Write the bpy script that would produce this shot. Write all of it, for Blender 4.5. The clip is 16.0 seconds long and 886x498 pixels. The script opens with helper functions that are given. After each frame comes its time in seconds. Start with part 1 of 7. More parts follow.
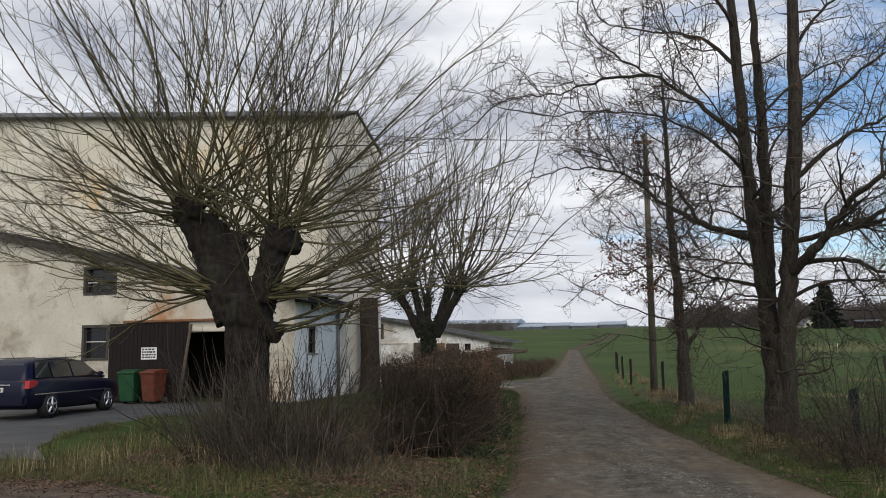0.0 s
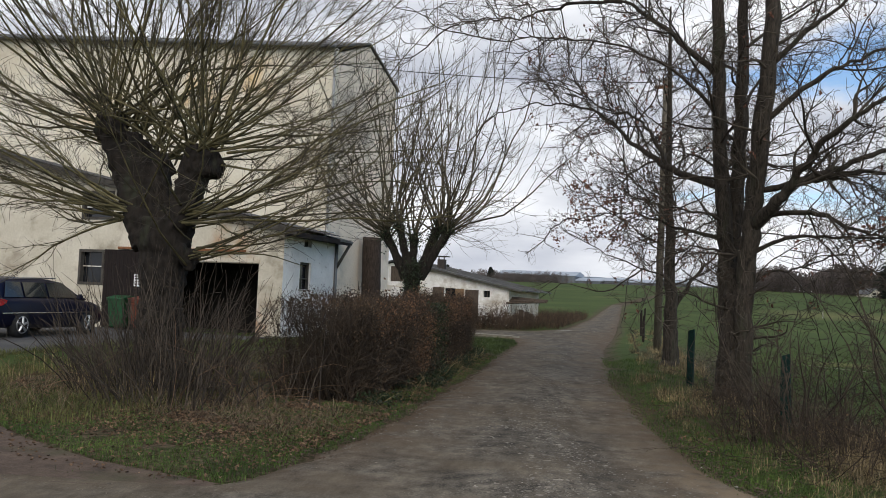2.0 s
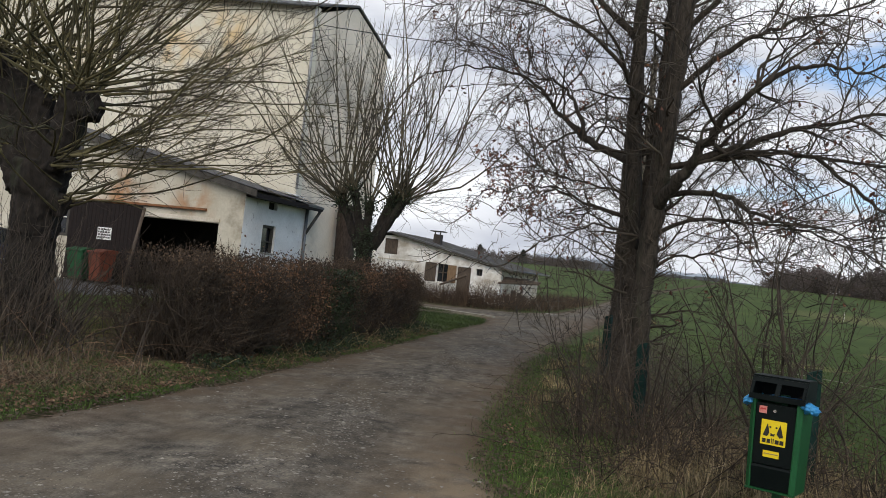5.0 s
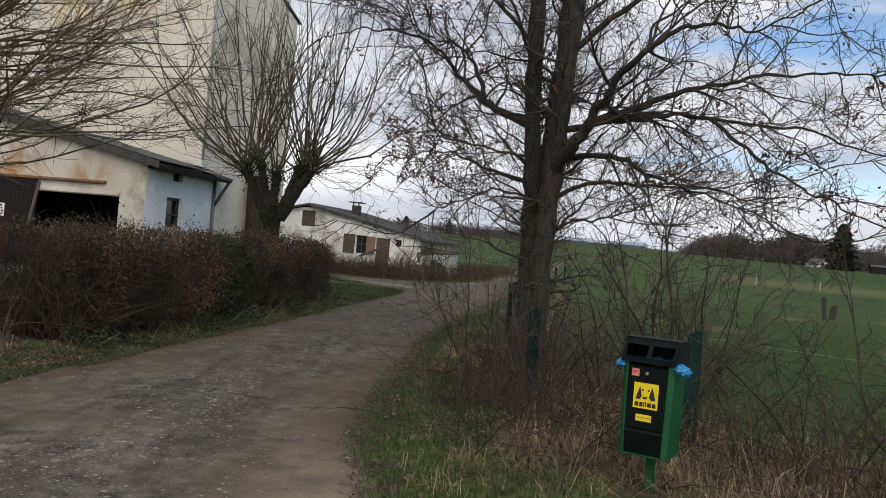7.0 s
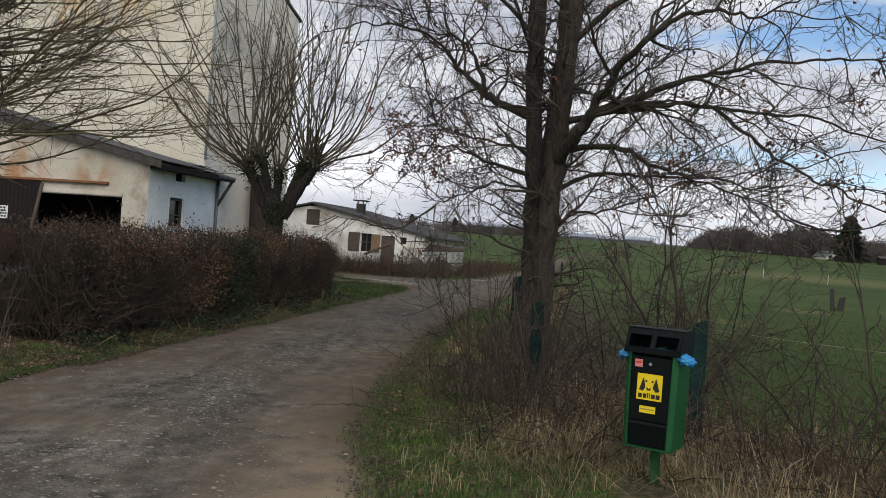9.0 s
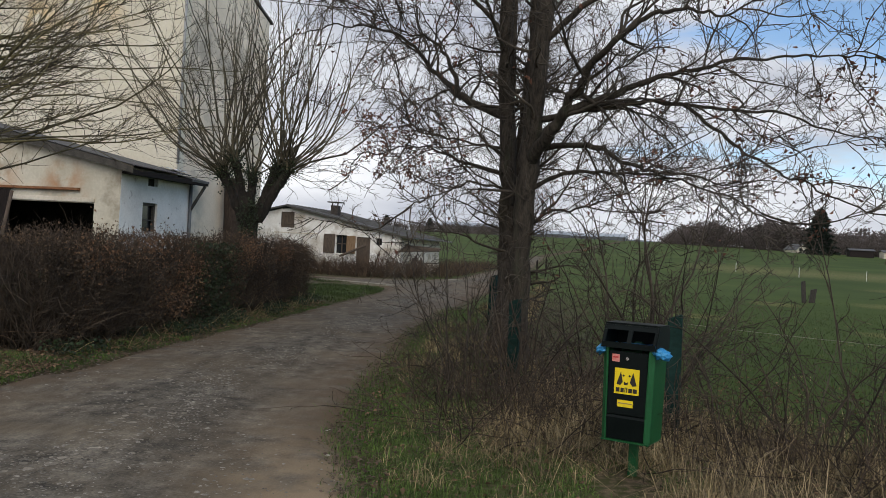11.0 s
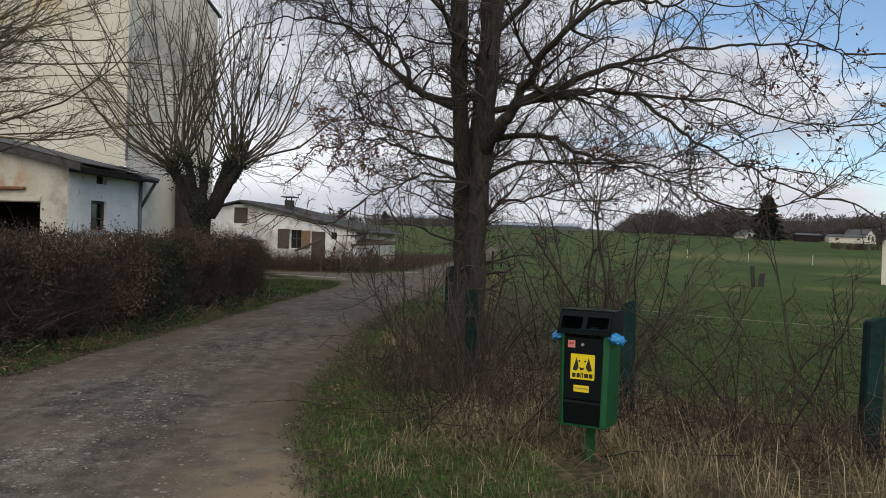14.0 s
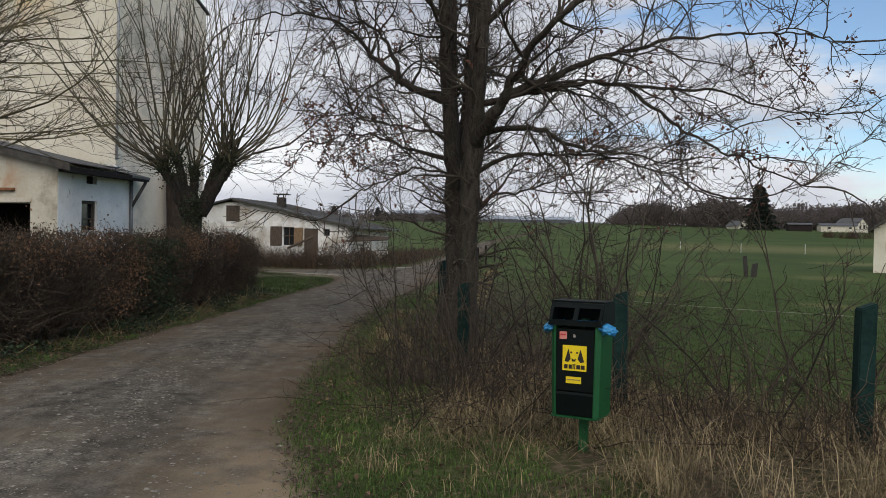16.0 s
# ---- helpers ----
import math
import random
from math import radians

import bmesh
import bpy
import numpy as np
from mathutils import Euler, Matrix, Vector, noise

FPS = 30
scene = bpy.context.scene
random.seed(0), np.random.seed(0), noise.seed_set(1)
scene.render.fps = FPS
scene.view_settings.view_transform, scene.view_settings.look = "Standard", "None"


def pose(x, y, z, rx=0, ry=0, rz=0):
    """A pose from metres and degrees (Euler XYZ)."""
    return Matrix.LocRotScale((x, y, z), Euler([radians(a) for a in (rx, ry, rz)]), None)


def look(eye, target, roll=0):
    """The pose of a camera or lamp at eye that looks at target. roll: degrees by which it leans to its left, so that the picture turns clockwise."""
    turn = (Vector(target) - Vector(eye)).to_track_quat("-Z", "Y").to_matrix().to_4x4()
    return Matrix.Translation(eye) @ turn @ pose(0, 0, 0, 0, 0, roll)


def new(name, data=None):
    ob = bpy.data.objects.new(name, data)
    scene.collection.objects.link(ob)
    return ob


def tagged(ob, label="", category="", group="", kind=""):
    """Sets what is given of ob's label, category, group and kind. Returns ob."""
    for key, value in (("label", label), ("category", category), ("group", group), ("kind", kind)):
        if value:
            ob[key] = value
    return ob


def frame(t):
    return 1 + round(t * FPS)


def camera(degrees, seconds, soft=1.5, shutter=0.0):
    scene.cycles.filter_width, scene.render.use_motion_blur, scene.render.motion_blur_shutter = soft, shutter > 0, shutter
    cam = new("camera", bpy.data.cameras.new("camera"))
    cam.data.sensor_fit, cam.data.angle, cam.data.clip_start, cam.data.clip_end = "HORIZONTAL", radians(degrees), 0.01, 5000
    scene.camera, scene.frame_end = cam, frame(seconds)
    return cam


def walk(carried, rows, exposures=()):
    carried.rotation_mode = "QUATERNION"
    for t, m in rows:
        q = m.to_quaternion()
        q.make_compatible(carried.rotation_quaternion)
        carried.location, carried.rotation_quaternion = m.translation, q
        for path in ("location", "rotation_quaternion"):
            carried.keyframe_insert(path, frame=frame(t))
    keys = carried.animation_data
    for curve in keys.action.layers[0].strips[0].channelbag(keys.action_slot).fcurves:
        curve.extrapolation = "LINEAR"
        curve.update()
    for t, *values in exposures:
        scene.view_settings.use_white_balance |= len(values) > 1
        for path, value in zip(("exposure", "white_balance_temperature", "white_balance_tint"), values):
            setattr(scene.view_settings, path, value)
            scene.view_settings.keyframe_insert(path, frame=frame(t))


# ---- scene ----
cam = camera(55.0, 16.0, soft=0.8)
PATH = [
    (0, (-0.181, -0.832, 1.515), (-0.658, 1.096, 1.753), -0.9),
    (0.5, (0.265, -0.408, 1.49), (-0.24, 1.514, 1.717), 1.7),
    (1, (0.739, 0.01, 1.477), (0.21, 1.93, 1.664), 1.3),
    (1.5, (1.21, 0.335, 1.463), (0.561, 2.219, 1.629), 0.5),
    (2, (1.587, 0.714, 1.439), (0.966, 2.611, 1.553), 2.4),
    (2.5, (1.972, 1.065, 1.44), (1.341, 2.958, 1.573), 2.5),
    (3, (2.389, 1.362, 1.42), (1.684, 3.227, 1.567), 3.4),
    (3.5, (2.769, 1.707, 1.465), (2.143, 3.606, 1.521), 8.1),
    (4, (2.987, 1.96, 1.453), (2.365, 3.861, 1.49), 7.0),
    (4.5, (3.301, 2.118, 1.465), (2.582, 3.983, 1.543), 5.1),
    (5, (3.482, 2.256, 1.452), (2.777, 4.127, 1.51), 6.1),
    (7.5, (3.802, 2.823, 1.432), (3.277, 4.753, 1.434), 4.7),
    (8, (3.808, 2.889, 1.418), (3.265, 4.814, 1.415), 4.7),
    (10.5, (3.809, 2.782, 1.396), (3.284, 4.712, 1.41), 3.2),
    (11, (3.807, 2.801, 1.401), (3.311, 4.738, 1.407), 3.1),
    (11.5, (3.802, 2.777, 1.39), (3.322, 4.719, 1.394), 3.2),
    (12, (3.799, 2.753, 1.397), (3.339, 4.7, 1.399), 2.9),
    (12.5, (3.805, 2.742, 1.395), (3.372, 4.695, 1.397), 2.5),
    (13, (3.803, 2.77, 1.389), (3.389, 4.726, 1.395), 2.3),
    (13.5, (3.809, 2.766, 1.389), (3.402, 4.725, 1.393), 2.2),
    (14, (3.813, 2.77, 1.39), (3.419, 4.731, 1.383), 1.9),
    (14.5, (3.824, 2.791, 1.385), (3.439, 4.753, 1.365), 1.4),
    (15, (3.834, 2.803, 1.383), (3.449, 4.766, 1.357), 1.0),
    (15.5, (3.84, 2.815, 1.385), (3.461, 4.779, 1.359), 0.8),
    (16, (3.832, 2.805, 1.377), (3.453, 4.769, 1.359), 1.0),
]
walk(cam, [(t, look(eye, target, roll)) for t, eye, target, roll in PATH], [(0, -0.10), (1, -0.05), (2.5, 0.05), (5, 0.06), (7.5, -0.04), (11, -0.06), (13.5, -0.11), (16, -0.14)])

# ---- world, sun, exposure ----
scene.view_settings.exposure = 0.0
world = bpy.data.worlds.new("sky")
scene.world = world
world.use_nodes = True
wn, wl = world.node_tree.nodes, world.node_tree.links
wn.clear()
w_out = wn.new("ShaderNodeOutputWorld")
w_sky = wn.new("ShaderNodeTexSky")
w_sky.sky_type, w_sky.sun_disc = "NISHITA", False
w_sky.air_density, w_sky.dust_density, w_sky.ozone_density = 1.0, 0.1, 3.0
SUN_EL, SUN_AZ = radians(34), radians(150)
w_sky.sun_elevation, w_sky.sun_rotation = SUN_EL, SUN_AZ
w_bg = wn.new("ShaderNodeBackground")
w_bg.inputs["Strength"].default_value = 0.148
w_cloud = wn.new("ShaderNodeBackground")
w_co = wn.new("ShaderNodeTexCoord")
w_map = wn.new("ShaderNodeMapping")
w_map.inputs["Scale"].default_value = (1.0, 1.0, 3.6)
w_map.inputs["Location"].default_value = (0.35, 0.1, 0.0)
w_n1 = wn.new("ShaderNodeTexNoise")
w_n1.inputs["Scale"].default_value, w_n1.inputs["Detail"].default_value, w_n1.inputs["Roughness"].default_value = 2.9, 8.0, 0.56
w_r1 = wn.new("ShaderNodeValToRGB")
w_r1.color_ramp.elements[0].position, w_r1.color_ramp.elements[1].position = 0.33, 0.45
w_n2 = wn.new("ShaderNodeTexNoise")
w_n2.inputs["Scale"].default_value, w_n2.inputs["Detail"].default_value = 3.6, 6.0
w_r2 = wn.new("ShaderNodeValToRGB")
w_r2.color_ramp.elements[0].position, w_r2.color_ramp.elements[1].position = 0.32, 0.68
w_r2.color_ramp.elements[0].color, w_r2.color_ramp.elements[1].color = (0.48, 0.51, 0.59, 1), (1.0, 1.012, 1.04, 1)
w_cloud.inputs["Strength"].default_value = 1.09
w_mix = wn.new("ShaderNodeMixShader")
wl.new(w_co.outputs["Generated"], w_map.inputs["Vector"])
wl.new(w_map.outputs["Vector"], w_n1.inputs["Vector"])
wl.new(w_map.outputs["Vector"], w_n2.inputs["Vector"])
w_xyz = wn.new("ShaderNodeSeparateXYZ")
wl.new(w_co.outputs["Generated"], w_xyz.inputs["Vector"])
w_open = wn.new("ShaderNodeMath")
w_open.operation = "MULTIPLY_ADD"
w_open.inputs[1].default_value = -0.86
wl.new(w_xyz.outputs["X"], w_open.inputs[0])
wl.new(w_n1.outputs["Fac"], w_open.inputs[2])
w_low = wn.new("ShaderNodeMapRange")
w_low.inputs["From Min"].default_value, w_low.inputs["From Max"].default_value = 0.04, 0.15
w_low.inputs["To Min"].default_value, w_low.inputs["To Max"].default_value = 0.10, 0.0
wl.new(w_xyz.outputs["Z"], w_low.inputs["Value"])
w_sum = wn.new("ShaderNodeMath")
w_sum.operation = "ADD"
wl.new(w_open.outputs[0], w_sum.inputs[0])
wl.new(w_low.outputs["Result"], w_sum.inputs[1])
wl.new(w_sum.outputs[0], w_r1.inputs["Fac"])
wl.new(w_n2.outputs["Fac"], w_r2.inputs["Fac"])
wl.new(w_r2.outputs["Color"], w_cloud.inputs["Color"])
wl.new(w_sky.outputs["Color"], w_bg.inputs["Color"])
wl.new(w_r1.outputs["Color"], w_mix.inputs["Fac"])
wl.new(w_bg.outputs["Background"], w_mix.inputs[1])
wl.new(w_cloud.outputs["Background"], w_mix.inputs[2])
wl.new(w_mix.outputs["Shader"], w_out.inputs["Surface"])

sun = new("sun", bpy.data.lights.new("sun", "SUN"))
sun.data.energy, sun.data.angle, sun.data.color = 2.1, radians(50), (1.0, 0.90, 0.77)
SUN_DIR = Vector((math.sin(SUN_AZ) * math.cos(SUN_EL), math.cos(SUN_AZ) * math.cos(SUN_EL), math.sin(SUN_EL)))
sun.matrix_world = look(SUN_DIR * 60, (0, 0, 0))


# ---- materials ----
def mat(name, dark, light, scale=4.0, fine=40.0, rough=0.85, bump=0.3, metal=0.0, lo=0.35, hi=0.65, stain=None, stain_scale=0.8, stain_at=(0.52, 0.68),
        stretch=(1, 1, 1), vary=0.0, spec=0.3):
    """Two noises mix two tones, a third lays stains over them, and the fine one gives relief."""
    m = bpy.data.materials.new(name)
    m.use_nodes = True
    n, l = m.node_tree.nodes, m.node_tree.links
    b = n["Principled BSDF"]
    b.inputs["Roughness"].default_value, b.inputs["Metallic"].default_value = rough, metal
    b.inputs["Specular IOR Level"].default_value = spec
    co, mp = n.new("ShaderNodeTexCoord"), n.new("ShaderNodeMapping")
    mp.inputs["Scale"].default_value = stretch
    l.new(co.outputs["Object"], mp.inputs["Vector"])
    a, f = n.new("ShaderNodeTexNoise"), n.new("ShaderNodeTexNoise")
    a.inputs["Scale"].default_value, a.inputs["Detail"].default_value = scale, 6.0
    f.inputs["Scale"].default_value, f.inputs["Detail"].default_value = fine, 4.0
    l.new(mp.outputs["Vector"], a.inputs["Vector"])
    l.new(mp.outputs["Vector"], f.inputs["Vector"])
    mixed = n.new("ShaderNodeMath")
    mixed.operation = "MULTIPLY_ADD"
    mixed.inputs[1].default_value = 0.35
    add = n.new("ShaderNodeMath")
    add.operation = "MULTIPLY"
    add.inputs[1].default_value = 0.65
    l.new(a.outputs["Fac"], add.inputs[0])
    l.new(f.outputs["Fac"], mixed.inputs[0])
    l.new(add.outputs[0], mixed.inputs[2])
    ramp = n.new("ShaderNodeValToRGB")
    ramp.color_ramp.elements[0].position, ramp.color_ramp.elements[1].position = lo, hi
    ramp.color_ramp.elements[0].color, ramp.color_ramp.elements[1].color = (*dark, 1), (*light, 1)
    l.new(mixed.outputs[0], ramp.inputs["Fac"])
    colour = ramp.outputs["Color"]
    if stain:
        s = n.new("ShaderNodeTexNoise")
        s.inputs["Scale"].default_value, s.inputs["Detail"].default_value, s.inputs["Roughness"].default_value = stain_scale, 8.0, 0.62
        l.new(mp.outputs["Vector"], s.inputs["Vector"])
        sr = n.new("ShaderNodeMapRange")
        sr.inputs["From Min"].default_value, sr.inputs["From Max"].default_value = stain_at
        l.new(s.outputs["Fac"], sr.inputs["Value"])
        mx = n.new("ShaderNodeMix")
        mx.data_type = "RGBA"
        mx.inputs["B"].default_value = (*stain, 1)
        l.new(sr.outputs["Result"], mx.inputs["Factor"])
        l.new(colour, mx.inputs["A"])
        colour = mx.outputs["Result"]
    if vary:
        g = n.new("ShaderNodeNewGeometry")
        vr = n.new("ShaderNodeMapRange")
        vr.inputs["To Min"].default_value, vr.inputs["To Max"].default_value = 1 - vary, 1 + vary
        l.new(g.outputs["Random Per Island"], vr.inputs["Value"])
        vm = n.new("ShaderNodeMix")
        vm.data_type, vm.blend_type = "RGBA", "MULTIPLY"
        vm.inputs["Factor"].default_value = 1.0
        l.new(colour, vm.inputs["A"])
        l.new(vr.outputs["Result"], vm.inputs["B"])
        colour = vm.outputs["Result"]
    l.new(colour, b.inputs["Base Color"])
    if bump:
        bp = n.new("ShaderNodeBump")
        bp.inputs["Strength"].default_value, bp.inputs["Distance"].default_value = bump, 0.02
        l.new(mixed.outputs[0], bp.inputs["Height"])
        l.new(bp.outputs["Normal"], b.inputs["Normal"])
    return m


def rust_patches(m, spots, tint):
    """Lays blotches of rust run-off on plaster, at places of the wall."""
    n, l = m.node_tree.nodes, m.node_tree.links
    b = n["Principled BSDF"]
    colour = b.inputs["Base Color"].links[0].from_socket
    co, nz = n.new("ShaderNodeTexCoord"), n.new("ShaderNodeTexNoise")
    nz.inputs["Scale"].default_value, nz.inputs["Detail"].default_value = 1.7, 7.0
    l.new(co.outputs["Object"], nz.inputs["Vector"])
    for place, radius in spots:
        d = n.new("ShaderNodeVectorMath")
        d.operation = "DISTANCE"
        d.inputs[1].default_value = place
        l.new(co.outputs["Object"], d.inputs[0])
        r = n.new("ShaderNodeMapRange")
        r.inputs["From Min"].default_value, r.inputs["From Max"].default_value = radius, radius * 0.15
        l.new(d.outputs["Value"], r.inputs["Value"])
        z = n.new("ShaderNodeMapRange")
        z.inputs["From Min"].default_value, z.inputs["From Max"].default_value = 0.42, 0.62
        l.new(nz.outputs["Fac"], z.inputs["Value"])
        k = n.new("ShaderNodeMath")
        k.operation = "MULTIPLY"
        l.new(r.outputs["Result"], k.inputs[0])
        l.new(z.outputs["Result"], k.inputs[1])
        x = n.new("ShaderNodeMix")
        x.data_type = "RGBA"
        x.inputs["B"].default_value = (*tint, 1)
        l.new(k.outputs[0], x.inputs["Factor"])
        l.new(colour, x.inputs["A"])
        colour = x.outputs["Result"]
    l.new(colour, b.inputs["Base Color"])


def plain(name, colour, rough=0.5, metal=0.0, spec=0.5):
    m = bpy.data.materials.new(name)
    m.use_nodes = True
    b = m.node_tree.nodes["Principled BSDF"]
    b.inputs["Base Color"].default_value = (*colour, 1)
    b.inputs["Roughness"].default_value, b.inputs["Metallic"].default_value = rough, metal
    b.inputs["Specular IOR Level"].default_value = spec
    return m


M_CREAM = mat("cream_render", (0.58, 0.53, 0.41), (0.74, 0.70, 0.59), 1.1, 14, 0.92, 0.15, stain=(0.44, 0.37, 0.26), stain_scale=0.55, stain_at=(0.52, 0.80))
rust_patches(M_CREAM, [((-14.6, 26.7, 8.9), 1.7), ((-16.6, 26.7, 8.4), 1.3), ((-20.5, 26.7, 7.6), 1.5)], (0.62, 0.46, 0.25))
M_GREY_RENDER = mat("grey_render", (0.62, 0.54, 0.43), (0.80, 0.71, 0.585), 0.9, 18, 0.92, 0.2, stain=(0.40, 0.36, 0.30), stain_scale=0.6)
M_BLUE_RENDER = mat("bluish_white_render", (0.60, 0.595, 0.58), (0.78, 0.775, 0.76), 1.6, 20, 0.9, 0.15, stain=(0.34, 0.33, 0.32), stain_scale=4.5, stain_at=(0.62, 0.70))
M_WHITE = mat("weathered_whitewash", (0.70, 0.68, 0.64), (0.86, 0.85, 0.82), 1.6, 16, 0.92, 0.25, stain=(0.42, 0.37, 0.30), stain_scale=1.1, stain_at=(0.47, 0.66))
M_LEANTO = mat("dull_cream_render", (0.46, 0.42, 0.33), (0.62, 0.58, 0.48), 1.1, 14, 0.92, 0.2, stain=(0.27, 0.23, 0.17), stain_scale=0.9, stain_at=(0.52, 0.70))
M_PLASTER = mat("stained_plaster", (0.46, 0.40, 0.30), (0.68, 0.63, 0.54), 1.0, 16, 0.92, 0.2, stain=(0.42, 0.25, 0.14), stain_scale=0.9, stain_at=(0.60, 0.75))
rust_patches(M_LEANTO, [((-15.6, 23.86, 2.8), 1.3), ((-13.0, 23.86, 2.7), 1.0), ((-12.0, 23.86, 0.6), 0.9)], (0.40, 0.21, 0.10))
M_SLATE = mat("roof_sheet", (0.055, 0.055, 0.058), (0.12, 0.12, 0.125), 3, 30, 0.7, 0.3, stain=(0.09, 0.095, 0.07))
M_DARKWOOD = mat("dark_wood", (0.006, 0.004, 0.004), (0.018, 0.011, 0.009), 6, 40, 0.8, 0.3, stretch=(6, 6, 0.7))
M_OLDWOOD = mat("old_wood", (0.050, 0.039, 0.031), (0.125, 0.095, 0.072), 6, 40, 0.85, 0.35, stretch=(7, 7, 0.8))
M_RUSTWOOD = mat("rust_brown_wood", (0.14, 0.06, 0.03), (0.28, 0.13, 0.06), 5, 40, 0.85, 0.3, stretch=(1, 6, 6))
# near-black: shade put into the colour of inner surfaces, also the notice's print
M_SHADE_PRINT = mat("inside_shade_and_print", (0.01, 0.009, 0.008), (0.03, 0.026, 0.022), 3, 20, 0.95, 0.2)
M_GLASS = plain("dark_glass", (0.012, 0.014, 0.017), 0.12)
M_FRAME = mat("grey_window_frame", (0.035, 0.032, 0.028), (0.085, 0.078, 0.066), 5, 40, 0.8, 0.2)
M_ZINC = mat("old_zinc", (0.10, 0.105, 0.11), (0.18, 0.185, 0.19), 5, 40, 0.55, 0.1, metal=0.4)
M_BARK = mat("dark_bark", (0.006, 0.005, 0.004), (0.029, 0.023, 0.018), 5, 26, 0.95, 0.9, stretch=(3, 3, 0.8), stain=(0.036, 0.042, 0.024), stain_scale=1.1, stain_at=(0.58, 0.74))
M_OAKBARK = mat("grey_brown_bark", (0.012, 0.010, 0.008), (0.066, 0.054, 0.041), 9, 34, 0.95, 1.0, stretch=(3, 3, 0.6), stain=(0.040, 0.044, 0.026), stain_scale=1.3, stain_at=(0.56, 0.74))
M_BROWNBARK = mat("smooth_brown_bark", (0.020, 0.014, 0.011), (0.066, 0.048, 0.037), 7, 30, 0.95, 0.5, stretch=(3, 3, 0.7))
M_GREYSHOOT = mat("grey_brown_shoots", (0.042, 0.036, 0.023), (0.135, 0.115, 0.074), 3, 20, 0.85, 0.0, vary=0.45)
M_SHOOT = mat("olive_shoots", (0.045, 0.040, 0.019), (0.150, 0.130, 0.062), 3, 20, 0.8, 0.0, vary=0.45)
M_TWIG = mat("dark_twigs", (0.024, 0.020, 0.015), (0.085, 0.069, 0.052), 3, 20, 0.9, 0.0, vary=0.35)
M_SHRUB = mat("brown_stems", (0.020, 0.016, 0.012), (0.085, 0.067, 0.050), 3, 20, 0.9, 0.0, vary=0.5)
M_BRAMBLE = mat("dead_bramble_stems", (0.024, 0.018, 0.012), (0.080, 0.058, 0.040), 3, 20, 0.9, 0.0, vary=0.6)
M_LITTERLEAF = mat("pale_fallen_leaves", (0.050, 0.030, 0.018), (0.190, 0.120, 0.072), 3, 20, 0.85, 0.0, vary=0.6)
M_HEDGE = mat("hedge_twigs", (0.024, 0.018, 0.012), (0.074, 0.054, 0.038), 2, 20, 0.9, 0.0, vary=0.5)
M_HEDGELEAF = mat("dead_hedge_leaves", (0.030, 0.021, 0.013), (0.105, 0.070, 0.044), 2, 20, 0.85, 0.0, vary=0.6)
M_RUSSET = mat("russet_leaves", (0.075, 0.040, 0.022), (0.19, 0.108, 0.060), 2, 20, 0.8, 0.0, vary=0.5)
M_DEADLEAF = mat("dead_oak_leaves", (0.034, 0.016, 0.011), (0.185, 0.084, 0.054), 2, 20, 0.8, 0.0, vary=0.5)
M_IVY = mat("ivy_leaves", (0.008, 0.015, 0.006), (0.030, 0.046, 0.016), 2, 20, 0.6, 0.0, vary=0.5)
M_STRAW = mat("dry_grass_blades", (0.034, 0.025, 0.015), (0.360, 0.280, 0.150), 2, 20, 0.9, 0.0, vary=0.75)
M_GRASS = mat("grass_blades", (0.020, 0.034, 0.007), (0.066, 0.094, 0.022), 1.2, 20, 0.85, 0.0, vary=0.5)
M_VERGE = mat("verge_grass_blades", (0.023, 0.047, 0.008), (0.090, 0.138, 0.028), 1.2, 20, 0.85, 0.0, vary=0.6)
M_STONE = mat("pale_stones", (0.07, 0.064, 0.055), (0.27, 0.245, 0.205), 9, 60, 0.9, 0.2, vary=0.4)
M_CONCRETE = mat("concrete", (0.20, 0.19, 0.165), (0.33, 0.315, 0.275), 3, 40, 0.9, 0.2)
M_YARD = mat("worn_asphalt", (0.050, 0.050, 0.052), (0.095, 0.093, 0.090), 0.9, 30, 0.9, 0.3, stain=(0.13, 0.12, 0.10), stain_scale=0.4, stain_at=(0.60, 0.75))
M_GREENPOST = mat("green_paint", (0.005, 0.015, 0.013), (0.014, 0.038, 0.032), 9, 40, 0.8, 0.08, spec=0.1)
M_WOODS = mat("bare_woodland", (0.056, 0.048, 0.044), (0.145, 0.121, 0.110), 0.35, 2.5, 1.0, 0.0)
M_CONIFER = mat("conifer_needles", (0.006, 0.010, 0.008), (0.022, 0.032, 0.022), 0.6, 4, 0.95, 0.0, vary=0.4)


